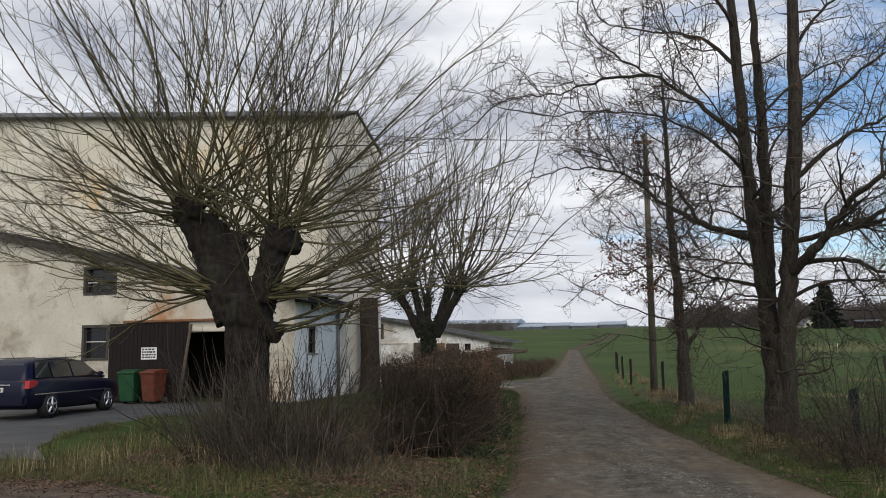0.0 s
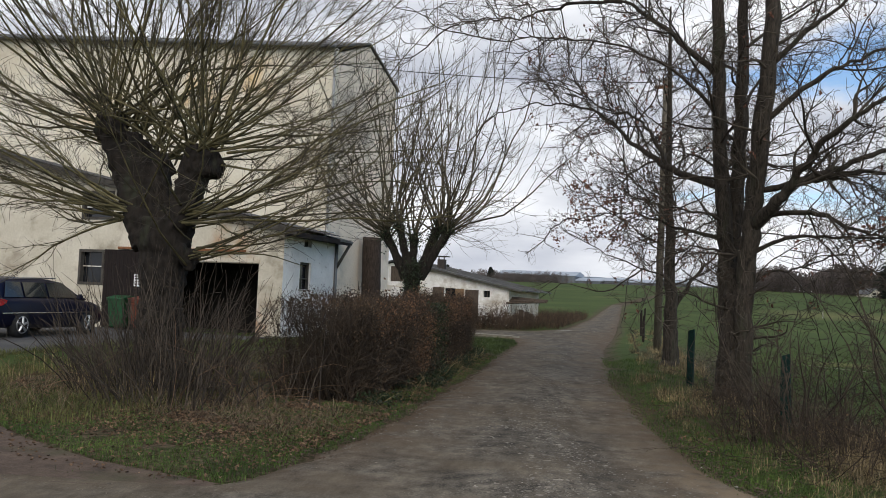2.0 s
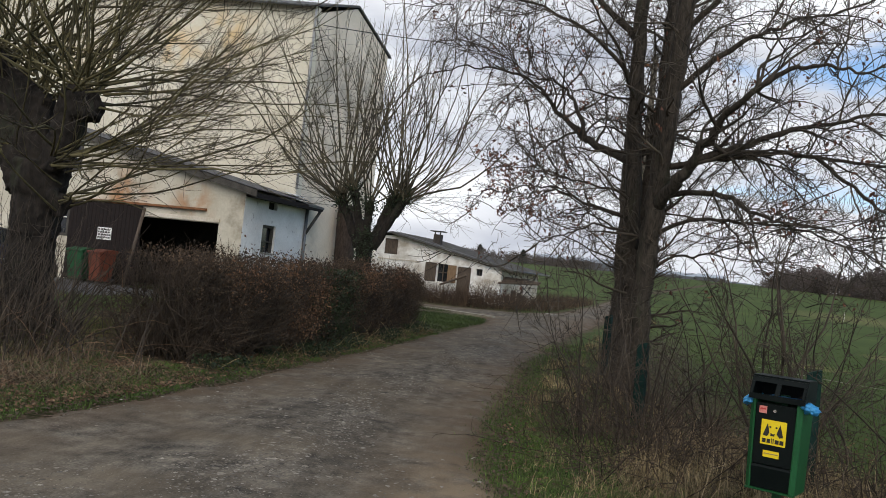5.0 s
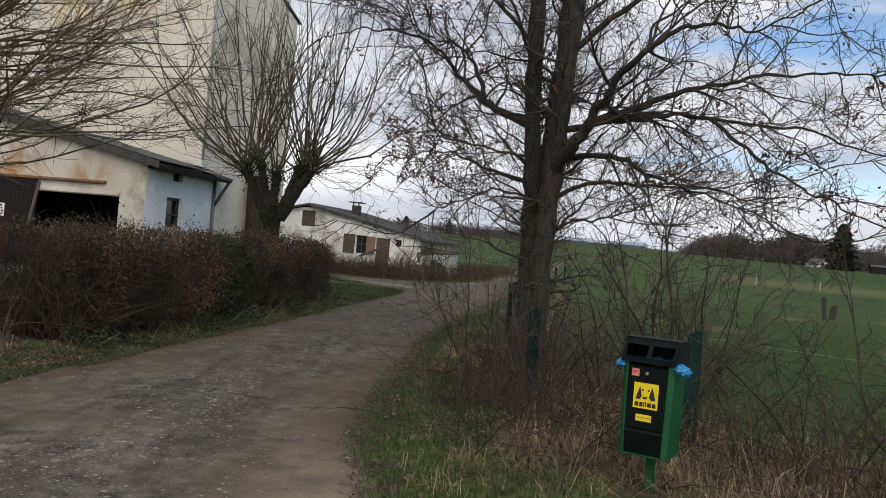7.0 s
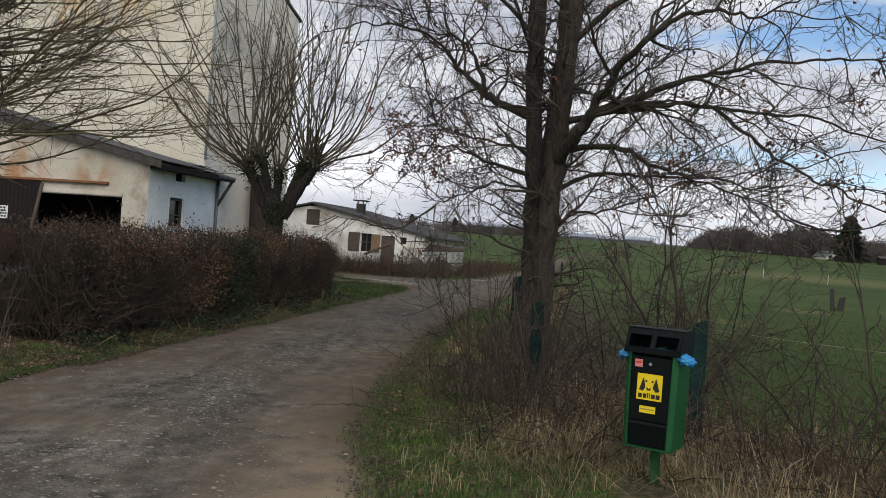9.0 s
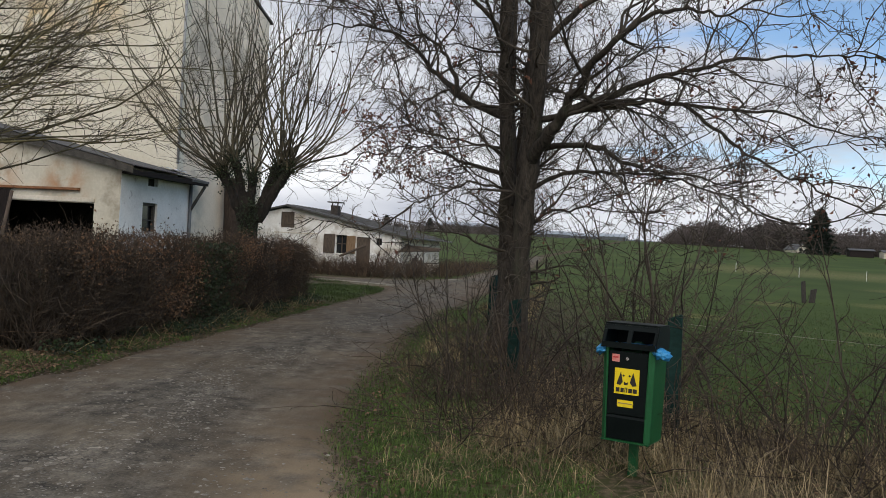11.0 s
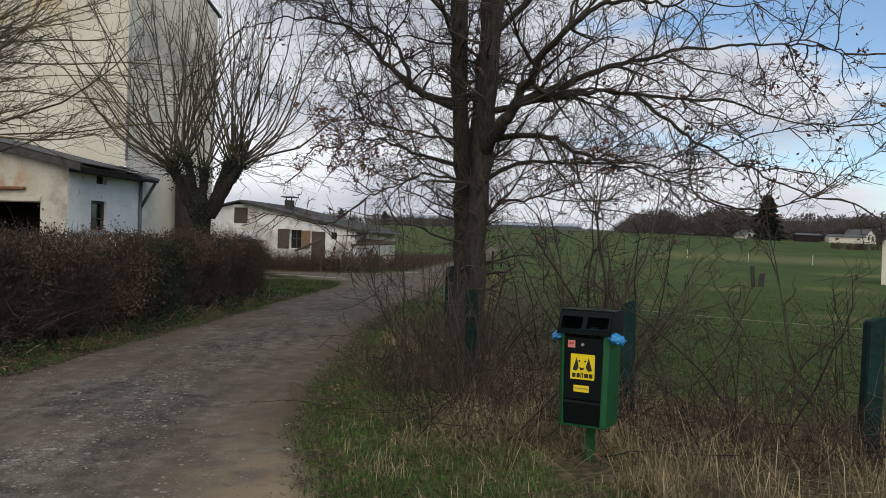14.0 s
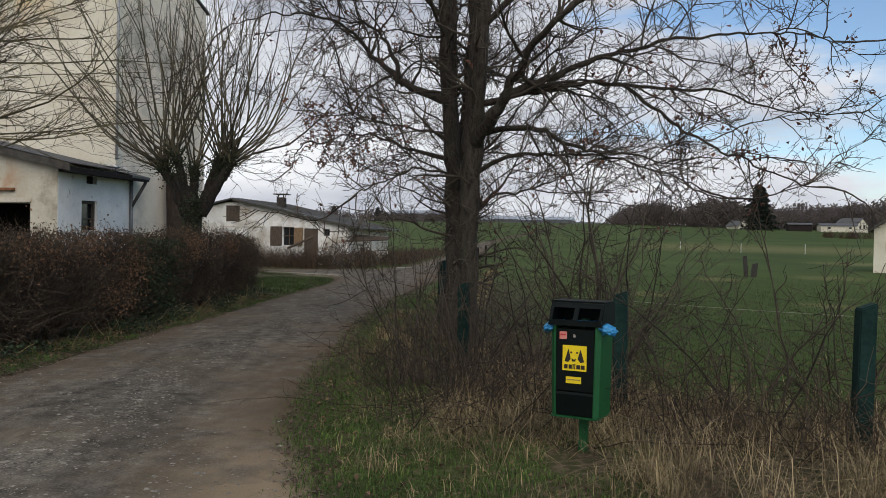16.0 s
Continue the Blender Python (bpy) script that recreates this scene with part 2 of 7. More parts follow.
def ground_mat():
    """Field green with yellow patches, brown litter and straw where the sheet's masks say so."""
    m = mat("grass_ground", (0.034, 0.055, 0.011), (0.060, 0.088, 0.020), 0.10, 9.0, 0.95, 0.12, stain=(0.10, 0.105, 0.036), stain_scale=0.05, stain_at=(0.56, 0.86), spec=0.1)
    n, l = m.node_tree.nodes, m.node_tree.links
    b = n["Principled BSDF"]
    colour = b.inputs["Base Color"].links[0].from_socket
    co = n.new("ShaderNodeTexCoord")
    fine = n.new("ShaderNodeTexNoise")
    fine.inputs["Scale"].default_value, fine.inputs["Detail"].default_value = 15.0, 8.0
    l.new(co.outputs["Object"], fine.inputs["Vector"])
    for attr, dark, light in (("straw", (0.028, 0.021, 0.013), (0.110, 0.084, 0.052)), ("litter", (0.032, 0.023, 0.015), (0.125, 0.090, 0.062)), ("dry", (0.085, 0.095, 0.028), (0.19, 0.165, 0.075))):
        a = n.new("ShaderNodeAttribute")
        a.attribute_name = attr
        r = n.new("ShaderNodeValToRGB")
        r.color_ramp.elements[0].position, r.color_ramp.elements[1].position = 0.38, 0.66
        r.color_ramp.elements[0].color, r.color_ramp.elements[1].color = (*dark, 1), (*light, 1)
        l.new(fine.outputs["Fac"], r.inputs["Fac"])
        wobble = n.new("ShaderNodeMath")
        wobble.operation = "MULTIPLY_ADD"
        wobble.inputs[1].default_value, wobble.inputs[2].default_value = 1.6, -0.8
        l.new(fine.outputs["Fac"], wobble.inputs[0])
        total = n.new("ShaderNodeMath")
        total.operation, total.use_clamp = "ADD", True
        l.new(a.outputs["Fac"], total.inputs[0])
        l.new(wobble.outputs[0], total.inputs[1])
        gate = n.new("ShaderNodeMath")
        gate.operation = "MULTIPLY"
        l.new(total.outputs[0], gate.inputs[0])
        full = n.new("ShaderNodeMath")
        full.operation, full.use_clamp = "MULTIPLY", True
        full.inputs[1].default_value = 4.0
        l.new(a.outputs["Fac"], full.inputs[0])
        l.new(full.outputs[0], gate.inputs[1])
        mx = n.new("ShaderNodeMix")
        mx.data_type = "RGBA"
        l.new(gate.outputs[0], mx.inputs["Factor"])
        l.new(colour, mx.inputs["A"])
        l.new(r.outputs["Color"], mx.inputs["B"])
        colour = mx.outputs["Result"]
    l.new(colour, b.inputs["Base Color"])
    return m


def road_mat():
    """Grey worn surface with brown dirt, pale grit and darker wet-looking patches."""
    m = mat("gravel_track", (0.052, 0.047, 0.039), (0.218, 0.190, 0.148), 6.0, 48.0, 0.95, 1.0, lo=0.36, hi=0.66, stain=(0.150, 0.122, 0.086), stain_scale=0.6, stain_at=(0.44, 0.62), spec=0.15)
    n, l = m.node_tree.nodes, m.node_tree.links
    b = n["Principled BSDF"]
    colour = b.inputs["Base Color"].links[0].from_socket
    co = n.new("ShaderNodeTexCoord")
    big = n.new("ShaderNodeTexNoise")
    big.inputs["Scale"].default_value, big.inputs["Detail"].default_value = 1.1, 5.0
    l.new(co.outputs["Object"], big.inputs["Vector"])
    for grain, low, high, pale in ((38.0, 0.10, 0.42, (0.30, 0.260, 0.205)), (11.0, 0.0, 0.40, (0.33, 0.292, 0.235))):
        warp = n.new("ShaderNodeTexNoise")
        warp.inputs["Scale"].default_value = grain * 0.8
        l.new(co.outputs["Object"], warp.inputs["Vector"])
        shift = n.new("ShaderNodeVectorMath")
        shift.operation = "MULTIPLY_ADD"
        shift.inputs[1].default_value = (0.9 / grain,) * 3
        l.new(warp.outputs["Color"], shift.inputs[0])
        l.new(co.outputs["Object"], shift.inputs[2])
        v = n.new("ShaderNodeTexVoronoi")
        v.inputs["Scale"].default_value = grain
        l.new(shift.outputs["Vector"], v.inputs["Vector"])
        near = n.new("ShaderNodeMath")
        near.operation = "LESS_THAN"
        l.new(v.outputs["Distance"], near.inputs[0])
        cut = n.new("ShaderNodeMapRange")
        cut.inputs["From Min"].default_value, cut.inputs["From Max"].default_value = 0.48, 0.82
        cut.inputs["To Min"].default_value, cut.inputs["To Max"].default_value = low, high
        strip = n.new("ShaderNodeAttribute")
        strip.attribute_name = "stony"
        heap = n.new("ShaderNodeMath")
        heap.operation = "MULTIPLY_ADD"
        heap.inputs[1].default_value = 0.20
        l.new(strip.outputs["Fac"], heap.inputs[0])
        l.new(big.outputs["Fac"], heap.inputs[2])
        l.new(heap.outputs[0], cut.inputs["Value"])
        l.new(cut.outputs["Result"], near.inputs[1])
        tone = n.new("ShaderNodeMix")
        tone.data_type = "RGBA"
        tone.inputs["A"].default_value, tone.inputs["B"].default_value = (0.035, 0.031, 0.027, 1), (*pale, 1)
        l.new(v.outputs["Color"], tone.inputs["Factor"])
        mx = n.new("ShaderNodeMix")
        mx.data_type = "RGBA"
        l.new(near.outputs[0], mx.inputs["Factor"])
        l.new(colour, mx.inputs["A"])
        l.new(tone.outputs["Result"], mx.inputs["B"])
        colour = mx.outputs["Result"]
    # worn streaks run along the track
    turn = n.new("ShaderNodeMapping")
    turn.vector_type = "TEXTURE"
    turn.inputs["Rotation"].default_value = (0, 0, radians(14))
    turn.inputs["Scale"].default_value = (1.0, 3.2, 1.0)
    l.new(co.outputs["Object"], turn.inputs["Vector"])
    patch = n.new("ShaderNodeTexNoise")
    patch.inputs["Scale"].default_value, patch.inputs["Detail"].default_value, patch.inputs["Roughness"].default_value = 2.4, 10.0, 0.74
    l.new(turn.outputs["Vector"], patch.inputs["Vector"])
    dim = n.new("ShaderNodeAttribute")
    dim.attribute_name = "stony"
    low_ = n.new("ShaderNodeMath")
    low_.operation = "MULTIPLY_ADD"
    low_.inputs[1].default_value = -0.09
    l.new(dim.outputs["Fac"], low_.inputs[0])
    l.new(patch.outputs["Fac"], low_.inputs[2])
    span = n.new("ShaderNodeMapRange")
    span.inputs["From Min"].default_value, span.inputs["From Max"].default_value = 0.32, 0.64
    span.inputs["To Min"].default_value, span.inputs["To Max"].default_value = 0.46, 1.16
    l.new(low_.outputs[0], span.inputs["Value"])
    worn = n.new("ShaderNodeMix")
    worn.data_type, worn.blend_type = "RGBA", "MULTIPLY"
    worn.inputs["Factor"].default_value = 1.0
    l.new(colour, worn.inputs["A"])
    l.new(span.outputs["Result"], worn.inputs["B"])
    colour = worn.outputs["Result"]
    rough_n = n.new("ShaderNodeTexNoise")
    rough_n.inputs["Scale"].default_value, rough_n.inputs["Detail"].default_value = 2.6, 8.0
    l.new(co.outputs["Object"], rough_n.inputs["Vector"])
    for attr, tint in (("edge", (0.098, 0.068, 0.042)), ("sand", (0.26, 0.195, 0.122))):
        a = n.new("ShaderNodeAttribute")
        a.attribute_name = attr
        k = n.new("ShaderNodeMath")
        k.operation, k.use_clamp = "MULTIPLY", True
        l.new(a.outputs["Fac"], k.inputs[0])
        k2 = n.new("ShaderNodeMapRange")
        k2.inputs["From Min"].default_value, k2.inputs["From Max"].default_value = 0.32, 0.54
        l.new(rough_n.outputs["Fac"], k2.inputs["Value"])
        l.new(k2.outputs["Result"], k.inputs[1])
        e = n.new("ShaderNodeMix")
        e.data_type = "RGBA"
        e.inputs["B"].default_value = (*tint, 1)
        l.new(k.outputs[0], e.inputs["Factor"])
        l.new(colour, e.inputs["A"])
        colour = e.outputs["Result"]
    l.new(colour, b.inputs["Base Color"])
    return m


M_GROUND, M_ROAD = ground_mat(), road_mat()
M_EARTH = mat("bare_earth", (0.042, 0.029, 0.021), (0.130, 0.092, 0.067), 5.0, 45, 0.95, 0.8, stain=(0.070, 0.066, 0.034), stain_scale=1.2, stain_at=(0.52, 0.70))


# ---- mesh helpers ----
def mesh_arrays(name, verts, faces, smooth=True):
    """A mesh from an array of places and an array of quads or triangles."""
    verts, faces = np.asarray(verts, np.float32), np.asarray(faces, np.int32)
    me = bpy.data.meshes.new(name)
    k = faces.shape[1]
    me.vertices.add(len(verts))
    me.vertices.foreach_set("co", verts.ravel())
    me.loops.add(faces.size)
    me.loops.foreach_set("vertex_index", faces.ravel())
    me.polygons.add(len(faces))
    me.polygons.foreach_set("loop_start", np.arange(0, faces.size, k, dtype=np.int32))
    me.polygons.foreach_set("loop_total", np.full(len(faces), k, np.int32))
    me.polygons.foreach_set("use_smooth", np.full(len(faces), smooth))
    me.update(calc_edges=True)
    me.validate()
    return me


def thing(name, label, category, group="", kind="", at=(0, 0, 0), turn=0.0):
    ob = new(name)
    ob.empty_display_size = 0.1
    ob.matrix_world = pose(*at, 0, 0, turn)
    return tagged(ob, label, category, group, kind)


def hang(ob, parent):
    ob.parent = parent
    return ob


def part(name, bm, material, parent, label="", smooth=False):
    me = bpy.data.meshes.new(name)
    bm.to_mesh(me)
    bm.free()
    if smooth:
        me.polygons.foreach_set("use_smooth", [True] * len(me.polygons))
    me.materials.append(material)
    ob = new(name, me)
    if parent is not None:
        ob.parent = parent
    return tagged(ob, label)


def part_arrays(name, verts, faces, material, parent=None, label="", smooth=True):
    me = mesh_arrays(name, verts, faces, smooth)
    me.materials.append(material)
    ob = new(name, me)
    if parent is not None:
        ob.parent = parent
    return tagged(ob, label, kind="stuff" if name in ("brushwood", "cane_mass", "bramble_mass", "leafage", "ivy", "crown", "twig_mass") else "")


def box(x0, x1, y0, y1, z0, z1, bevel=0.0, bm=None):
    own = bmesh.new()
    bmesh.ops.create_cube(own, size=1.0, matrix=Matrix.Translation(((x0 + x1) / 2, (y0 + y1) / 2, (z0 + z1) / 2)) @ Matrix.Diagonal((x1 - x0, y1 - y0, z1 - z0, 1)))
    if bevel:
        bmesh.ops.bevel(own, geom=own.edges[:], offset=bevel, segments=2, affect="EDGES")
    if bm is None:
        return own
    me = bpy.data.meshes.new("tmp")
    own.to_mesh(me)
    bm.from_mesh(me)
    bpy.data.meshes.remove(me)
    own.free()
    return bm


def rod(p, q, r0, r1=None, sides=10, bm=None):
    own = bmesh.new() if bm is None else bm
    p, q = Vector(p), Vector(q)
    d = q - p
    m = Matrix.Translation((p + q) / 2) @ d.to_track_quat("Z", "Y").to_matrix().to_4x4()
    bmesh.ops.create_cone(own, cap_ends=True, segments=sides, radius1=r0, radius2=r0 if r1 is None else r1, depth=d.length, matrix=m)
    return own


def prism(outline, y0, y1, axis="y", bm=None):
    """A flat outline of (a, z) pairs pushed from y0 to y1; axis y: a is x; axis x: a is y."""
    own = bmesh.new() if bm is None else bm
    def place(a, z, d):
        return (a, d, z) if axis == "y" else (d, a, z)
    front = [own.verts.new(place(a, z, y0)) for a, z in outline]
    back = [own.verts.new(place(a, z, y1)) for a, z in outline]
    own.faces.new(front)
    own.faces.new(back[::-1])
    for i in range(len(outline)):
        j = (i + 1) % len(outline)
        own.faces.new((front[j], front[i], back[i], back[j]))
    bmesh.ops.recalc_face_normals(own, faces=own.faces[:])
    return own


class Tubes:
    """Collects tapered tubes and gives them as one mesh."""

    def __init__(self, sides=4):
        self.sides, self.v, self.f, self.n = sides, [], [], 0
        a = np.arange(sides) * 2 * np.pi / sides
        self.ring = np.stack([np.cos(a), np.sin(a)], 1)

    def add(self, pts, radii):
        pts, radii = np.asarray(pts, float), np.asarray(radii, float)
        k, s = len(pts), self.sides
        t = np.gradient(pts, axis=0)
        t /= np.linalg.norm(t, axis=1)[:, None] + 1e-9
        ref = np.eye(3)[np.argmin(np.abs(t.mean(0)))]
        a = np.cross(t, ref)
        a /= np.linalg.norm(a, axis=1)[:, None] + 1e-9
        b = np.cross(t, a)
        ring = pts[:, None] + radii[:, None, None] * (self.ring[None, :, :1] * a[:, None] + self.ring[None, :, 1:] * b[:, None])
        self.v.append(ring.reshape(-1, 3))
        i = np.arange(k - 1)[:, None] * s + np.arange(s)[None]
        j = np.arange(k - 1)[:, None] * s + (np.arange(s)[None] + 1) % s
        self.f.append(np.stack([i, j, j + s, i + s], -1).reshape(-1, 4) + self.n)
        self.n += k * s

    def arrays(self):
        return np.concatenate(self.v), np.concatenate(self.f)


def cards(places, normals, sizes, rng, aspect=0.6, curl=0.25):
    """Small bent leaves, each of two faces, at the places."""
    n = len(places)
    d = normals / (np.linalg.norm(normals, axis=1)[:, None] + 1e-9)
    r = rng.normal(size=(n, 3))
    a = np.cross(d, r)
    a /= np.linalg.norm(a, axis=1)[:, None] + 1e-9
    b = np.cross(d, a)
    s = sizes[:, None]
    mid0, mid1 = places - a * s * 0.5, places + a * s * 0.5
    w = b * s * aspect * 0.5
    up = d * s * curl
    v = np.stack([mid0, places + w + up, mid1, places - w + up], 1)
    f = np.arange(n)[:, None] * 4
    faces = np.concatenate([f + np.array([[0, 1, 2]]), f + np.array([[0, 2, 3]])])
    return v.reshape(-1, 3), faces


def wander(rng, start, heading, length, steps, bend=0.15, lift=0.0):
    """A crooked line from start."""
    p, d = np.array(start, float), np.array(heading, float)
    d /= np.linalg.norm(d)
    out, step = [p.copy()], length / steps
    for _ in range(steps):
        d = d + rng.normal(size=3) * bend + np.array([0, 0, lift])
        d /= np.linalg.norm(d)
        p = p + d * step
        out.append(p.copy())
    return np.array(out)


def along(pts, s):
    """The place and heading at the share s of a line."""
    k = len(pts) - 1
    i = min(int(s * k), k - 1)
    w = s * k - i
    return pts[i] * (1 - w) + pts[i + 1] * w, pts[i + 1] - pts[i]


def refine(pts, steps):
    """A guide line smoothed into so many steps."""
    pts = np.asarray(pts, float)
    u = np.linspace(0, len(pts) - 1, steps + 1)
    i = np.clip(u.astype(int), 0, len(pts) - 2)
    w = (u - i)[:, None]
    p0, p1, p2, p3 = pts[np.clip(i - 1, 0, None)], pts[i], pts[i + 1], pts[np.clip(i + 2, None, len(pts) - 1)]
    return 0.5 * (2 * p1 + (p2 - p0) * w + (2 * p0 - 5 * p1 + 4 * p2 - p3) * w ** 2 + (3 * p1 - p0 - 3 * p2 + p3) * w ** 3)


# ---- terrain ----
ROAD_Y = [-14, 2, 4.6, 6.2, 8, 10, 13.3, 18, 20, 24, 29, 32, 34.5, 37, 39, 43, 60, 100]
ROAD_L = [-60, -40, -9, -1.9, -1.85, -2.0, -2.45, -3.15, -3.5, -4.1, -4.85, -5.6, -8.5, -11.5, -7.0, -5.75, -6.95, -10.25]
ROAD_RY = [-14, 4, 6, 7.1, 8, 9.5, 11.6, 17, 22, 28, 36, 43, 60, 100]
ROAD_R = [6, 3.4, 2.9, 2.4, 1.85, 1.38, 0.85, -0.25, -1.0, -1.9, -2.6, -3.2, -4.95, -9.05]


def left_edge(y):
    return np.interp(y, ROAD_Y, ROAD_L)


def right_edge(y):
    return sum(np.interp(np.asarray(y) + d, ROAD_RY, ROAD_R) for d in (-0.9, -0.45, 0.0, 0.45, 0.9)) / 5


def base_height(x, y):
    """The lie of the land: level by the farm, a field rising behind it."""
    z = np.interp(y, [35, 60, 100, 180, 300, 600, 1500, 5000], [0, 0.35, 1.4, 4.0, 8.2, 15.5, 37, 95])
    side = np.clip((x / np.maximum(y, 1) - 0.05) / 0.5, 0, 1)
    return z * (1 - 0.30 * side)


def bumps(x, y):
    return 0.03 * np.sin(x * 1.7 + 0.6 * y) * np.sin(y * 1.3 - 0.4 * x) + 0.02 * np.sin(x * 4.1 + 1.3) * np.sin(y * 3.7)


def off_road(x, y):
    """How far a place lies outside the track's edges (negative: on it)."""
    return np.maximum(left_edge(y) - x, x - right_edge(y))


YARD = [(-60, 8.6), (-9.0, 10.2), (-10.3, 11.6), (-11.5, 13.8), (-12.1, 16.2), (-11.9, 19.0), (-11.2, 21.5), (-10.9, 23.8), (-60, 23.8)]


APRON = [(-1.75, 5.6), (-1.9, 6.25), (-3.2, 6.5), (-4.4, 7.0), (-6.5, 8.2), (-9.0, 10.2), (-14, 9.4), (-60, 8.6), (-60, 3.5), (-12, 4.0), (-5, 5.0)]


def in_poly(x, y, poly):
    inside = np.zeros(np.shape(x), bool)
    for (x0, y0), (x1, y1) in zip(poly, poly[1:] + poly[:1]):
        cross = ((y0 > y) != (y1 > y)) & (x < (x1 - x0) * (y - y0) / (y1 - y0 + 1e-12) + x0)
        inside ^= cross
    return inside


def ground_height(x, y):
    x, y = np.asarray(x, float), np.asarray(y, float)
    off = off_road(x, y)
    hard = in_poly(x, y, YARD) | in_poly(x, y, APRON)
    rise = np.clip((off - 0.3) / 0.6, 0, 1) * (0.02 + 0.35 * bumps(x, y))
    z = base_height(x, y) + np.where(off < 0.3, -0.06, rise)
    return np.where(hard, base_height(x, y) - 0.05, z)


def gz(x, y):
    return float(ground_height(x, y))


def soft(v, a, b):
    t = np.clip((v - a) / (b - a), 0, 1)
    return t * t * (3 - 2 * t)


gx = np.concatenate([-np.geomspace(3200, 26, 22), np.arange(-25, -12, 1.0), np.arange(-12, 12, 0.3), np.arange(12, 30, 1.5), np.geomspace(30, 3200, 24)])
gy = np.concatenate([-np.geomspace(900, 13, 10), np.arange(-12, 2, 1.0), np.arange(2, 40, 0.3), np.arange(40, 70, 1.5), np.geomspace(70, 4800, 44)])
GX, GY = np.meshgrid(gx, gy)
nx, ny = len(gx), len(gy)
gv = np.stack([GX, GY, ground_height(GX, GY)], -1).reshape(-1, 3)
gi = (np.arange(ny - 1)[:, None] * nx + np.arange(nx - 1)[None]).reshape(-1)
ground = part_arrays("ground", gv, np.stack([gi, gi + 1, gi + nx + 1, gi + nx], 1), M_GROUND)
tagged(ground, "green grass field and verges with bare brown patches", "ground", kind="structure")
fx, fy = gv[:, 0], gv[:, 1]
hedge_line = np.interp(fy, [6, 10, 14, 19, 22], [-2.5, -2.5, -2.8, -3.6, -4.3])
litter = 0.78 * soft(hedge_line + 0.25 - fx, 0, 0.5) * soft(fx, -9.5, -7.5) * soft(fy, 6.0, 7.6) * (1 - soft(fy, 22.5, 24))
litter = np.maximum(litter, 0.7 * soft(fx, -16, -12) * (1 - soft(fx, -5.5, -4.5)) * soft(fy, 27, 33) * (1 - soft(fy, 39, 42)))
litter = np.maximum(litter, 0.45 * soft(left_edge(fy) - fx, 0, 0.2) * (1 - soft(left_edge(fy) - fx, 0.8, 1.4)) * (1 - soft(fy, 24, 26)))
litter = np.maximum(litter, 0.85 * (1 - soft(fy, 7.4, 8.8)) * (1 - soft(fx, -2.2, -1.6)) * soft(fx, -14, -10))
litter = np.maximum(litter, 0.95 * soft(-off_road(fx, fy), -0.5, -0.05))
litter = np.maximum(litter, 0.42 * soft(fx - right_edge(fy), 0, 0.3) * (1 - soft(fx - right_edge(fy), 2.5, 3.5)) * (1 - soft(fy, 12, 18)))
fence_x = np.interp(fy, [7, 8.85, 11, 17, 29], [8.0, 4.6, 2.3, 1.2, -0.1])
straw = soft(fx, fence_x - 1.2, fence_x - 0.2) * (1 - soft(fx, fence_x + 1.0, fence_x + 2.2)) * (1 - soft(fy, 22, 40))
straw = np.maximum(straw, (1 - soft(fy, 9.2, 10.6)) * soft(fx, 2.8, 4.0))
# a dry band across the pasture and a few worn spots
dry = 0.75 * soft(fy, 80, 90) * (1 - soft(fy, 98, 112)) * soft(fx, 2, 12)
for px_, py_, ra, rb in ((13.0, 41.2, 2.0, 3.2), (8.2, 38.0, 1.4, 2.4), (20.0, 62.0, 5.0, 4.5), (5.0, 27.0, 1.2, 1.8), (9.0, 24.0, 1.2, 1.4)):
    dry = np.maximum(dry, 0.75 * (1 - soft(np.hypot((fx - px_) / ra, (fy - py_) / rb), 0.2, 1.0)))
for nm, val in (("litter", litter), ("straw", 0.85 * straw), ("dry", dry)):
    at_ = ground.data.attributes.new(nm, "FLOAT", "POINT")
    at_.data.foreach_set("value", val.astype(np.float32))

# the track
ry = np.concatenate([np.arange(-14, 46, 0.3), np.arange(46, 101, 1.5)])
rng = np.random.default_rng(3)
L0, R0 = left_edge(ry) + rng.normal(size=len(ry)) * 0.05, right_edge(ry) + rng.normal(size=len(ry)) * 0.03
cols = np.linspace(0, 1, 15)
RX = L0[:, None] * (1 - cols) + R0[:, None] * cols
RY = np.repeat(ry[:, None], 15, 1)


def camber(u, y):
    """How the track's surface swells in the middle and sinks in the ruts."""
    return (0.035 * (1 - (2 * u - 1) ** 2) - 0.03 * np.exp(-((u - 0.28) / 0.09) ** 2) - 0.03 * np.exp(-((u - 0.74) / 0.09) ** 2)) * soft(y, 5.5, 8)


edge_drop = np.where((cols == 0) | (cols == 1), -0.06, 0.0)
RZ = base_height(RX, RY) + 0.012 + camber(cols[None], RY) + edge_drop[None] + 0.003 * np.sin(RX * 5 + RY * 3.1)
rv = np.stack([RX, RY, RZ], -1).reshape(-1, 3)
ri = (np.arange(len(ry) - 1)[:, None] * 15 + np.arange(14)[None]).reshape(-1)
road = part_arrays("road", rv, np.stack([ri, ri + 1, ri + 16, ri + 15], 1), M_ROAD)
for nm, val in (("edge", np.clip(np.abs(2 * cols - 1)[None] ** 2.2 * (0.45 + 0.65 * soft(RY, 6, 9)), 0, 1)),
                ("sand", soft(cols[None], 0.70, 0.95) * (1 - soft(RY, 6.6, 9.5))),
                ("stony", np.exp(-((cols[None] - 0.56) / 0.20) ** 2) * soft(RY, 5.0, 8.5))):
    at_ = road.data.attributes.new(nm, "FLOAT", "POINT")
    at_.data.foreach_set("value", np.broadcast_to(val, RX.shape).astype(np.float32).ravel())
tagged(road, "grey gravel farm track with worn wheel ruts", "road", kind="structure")

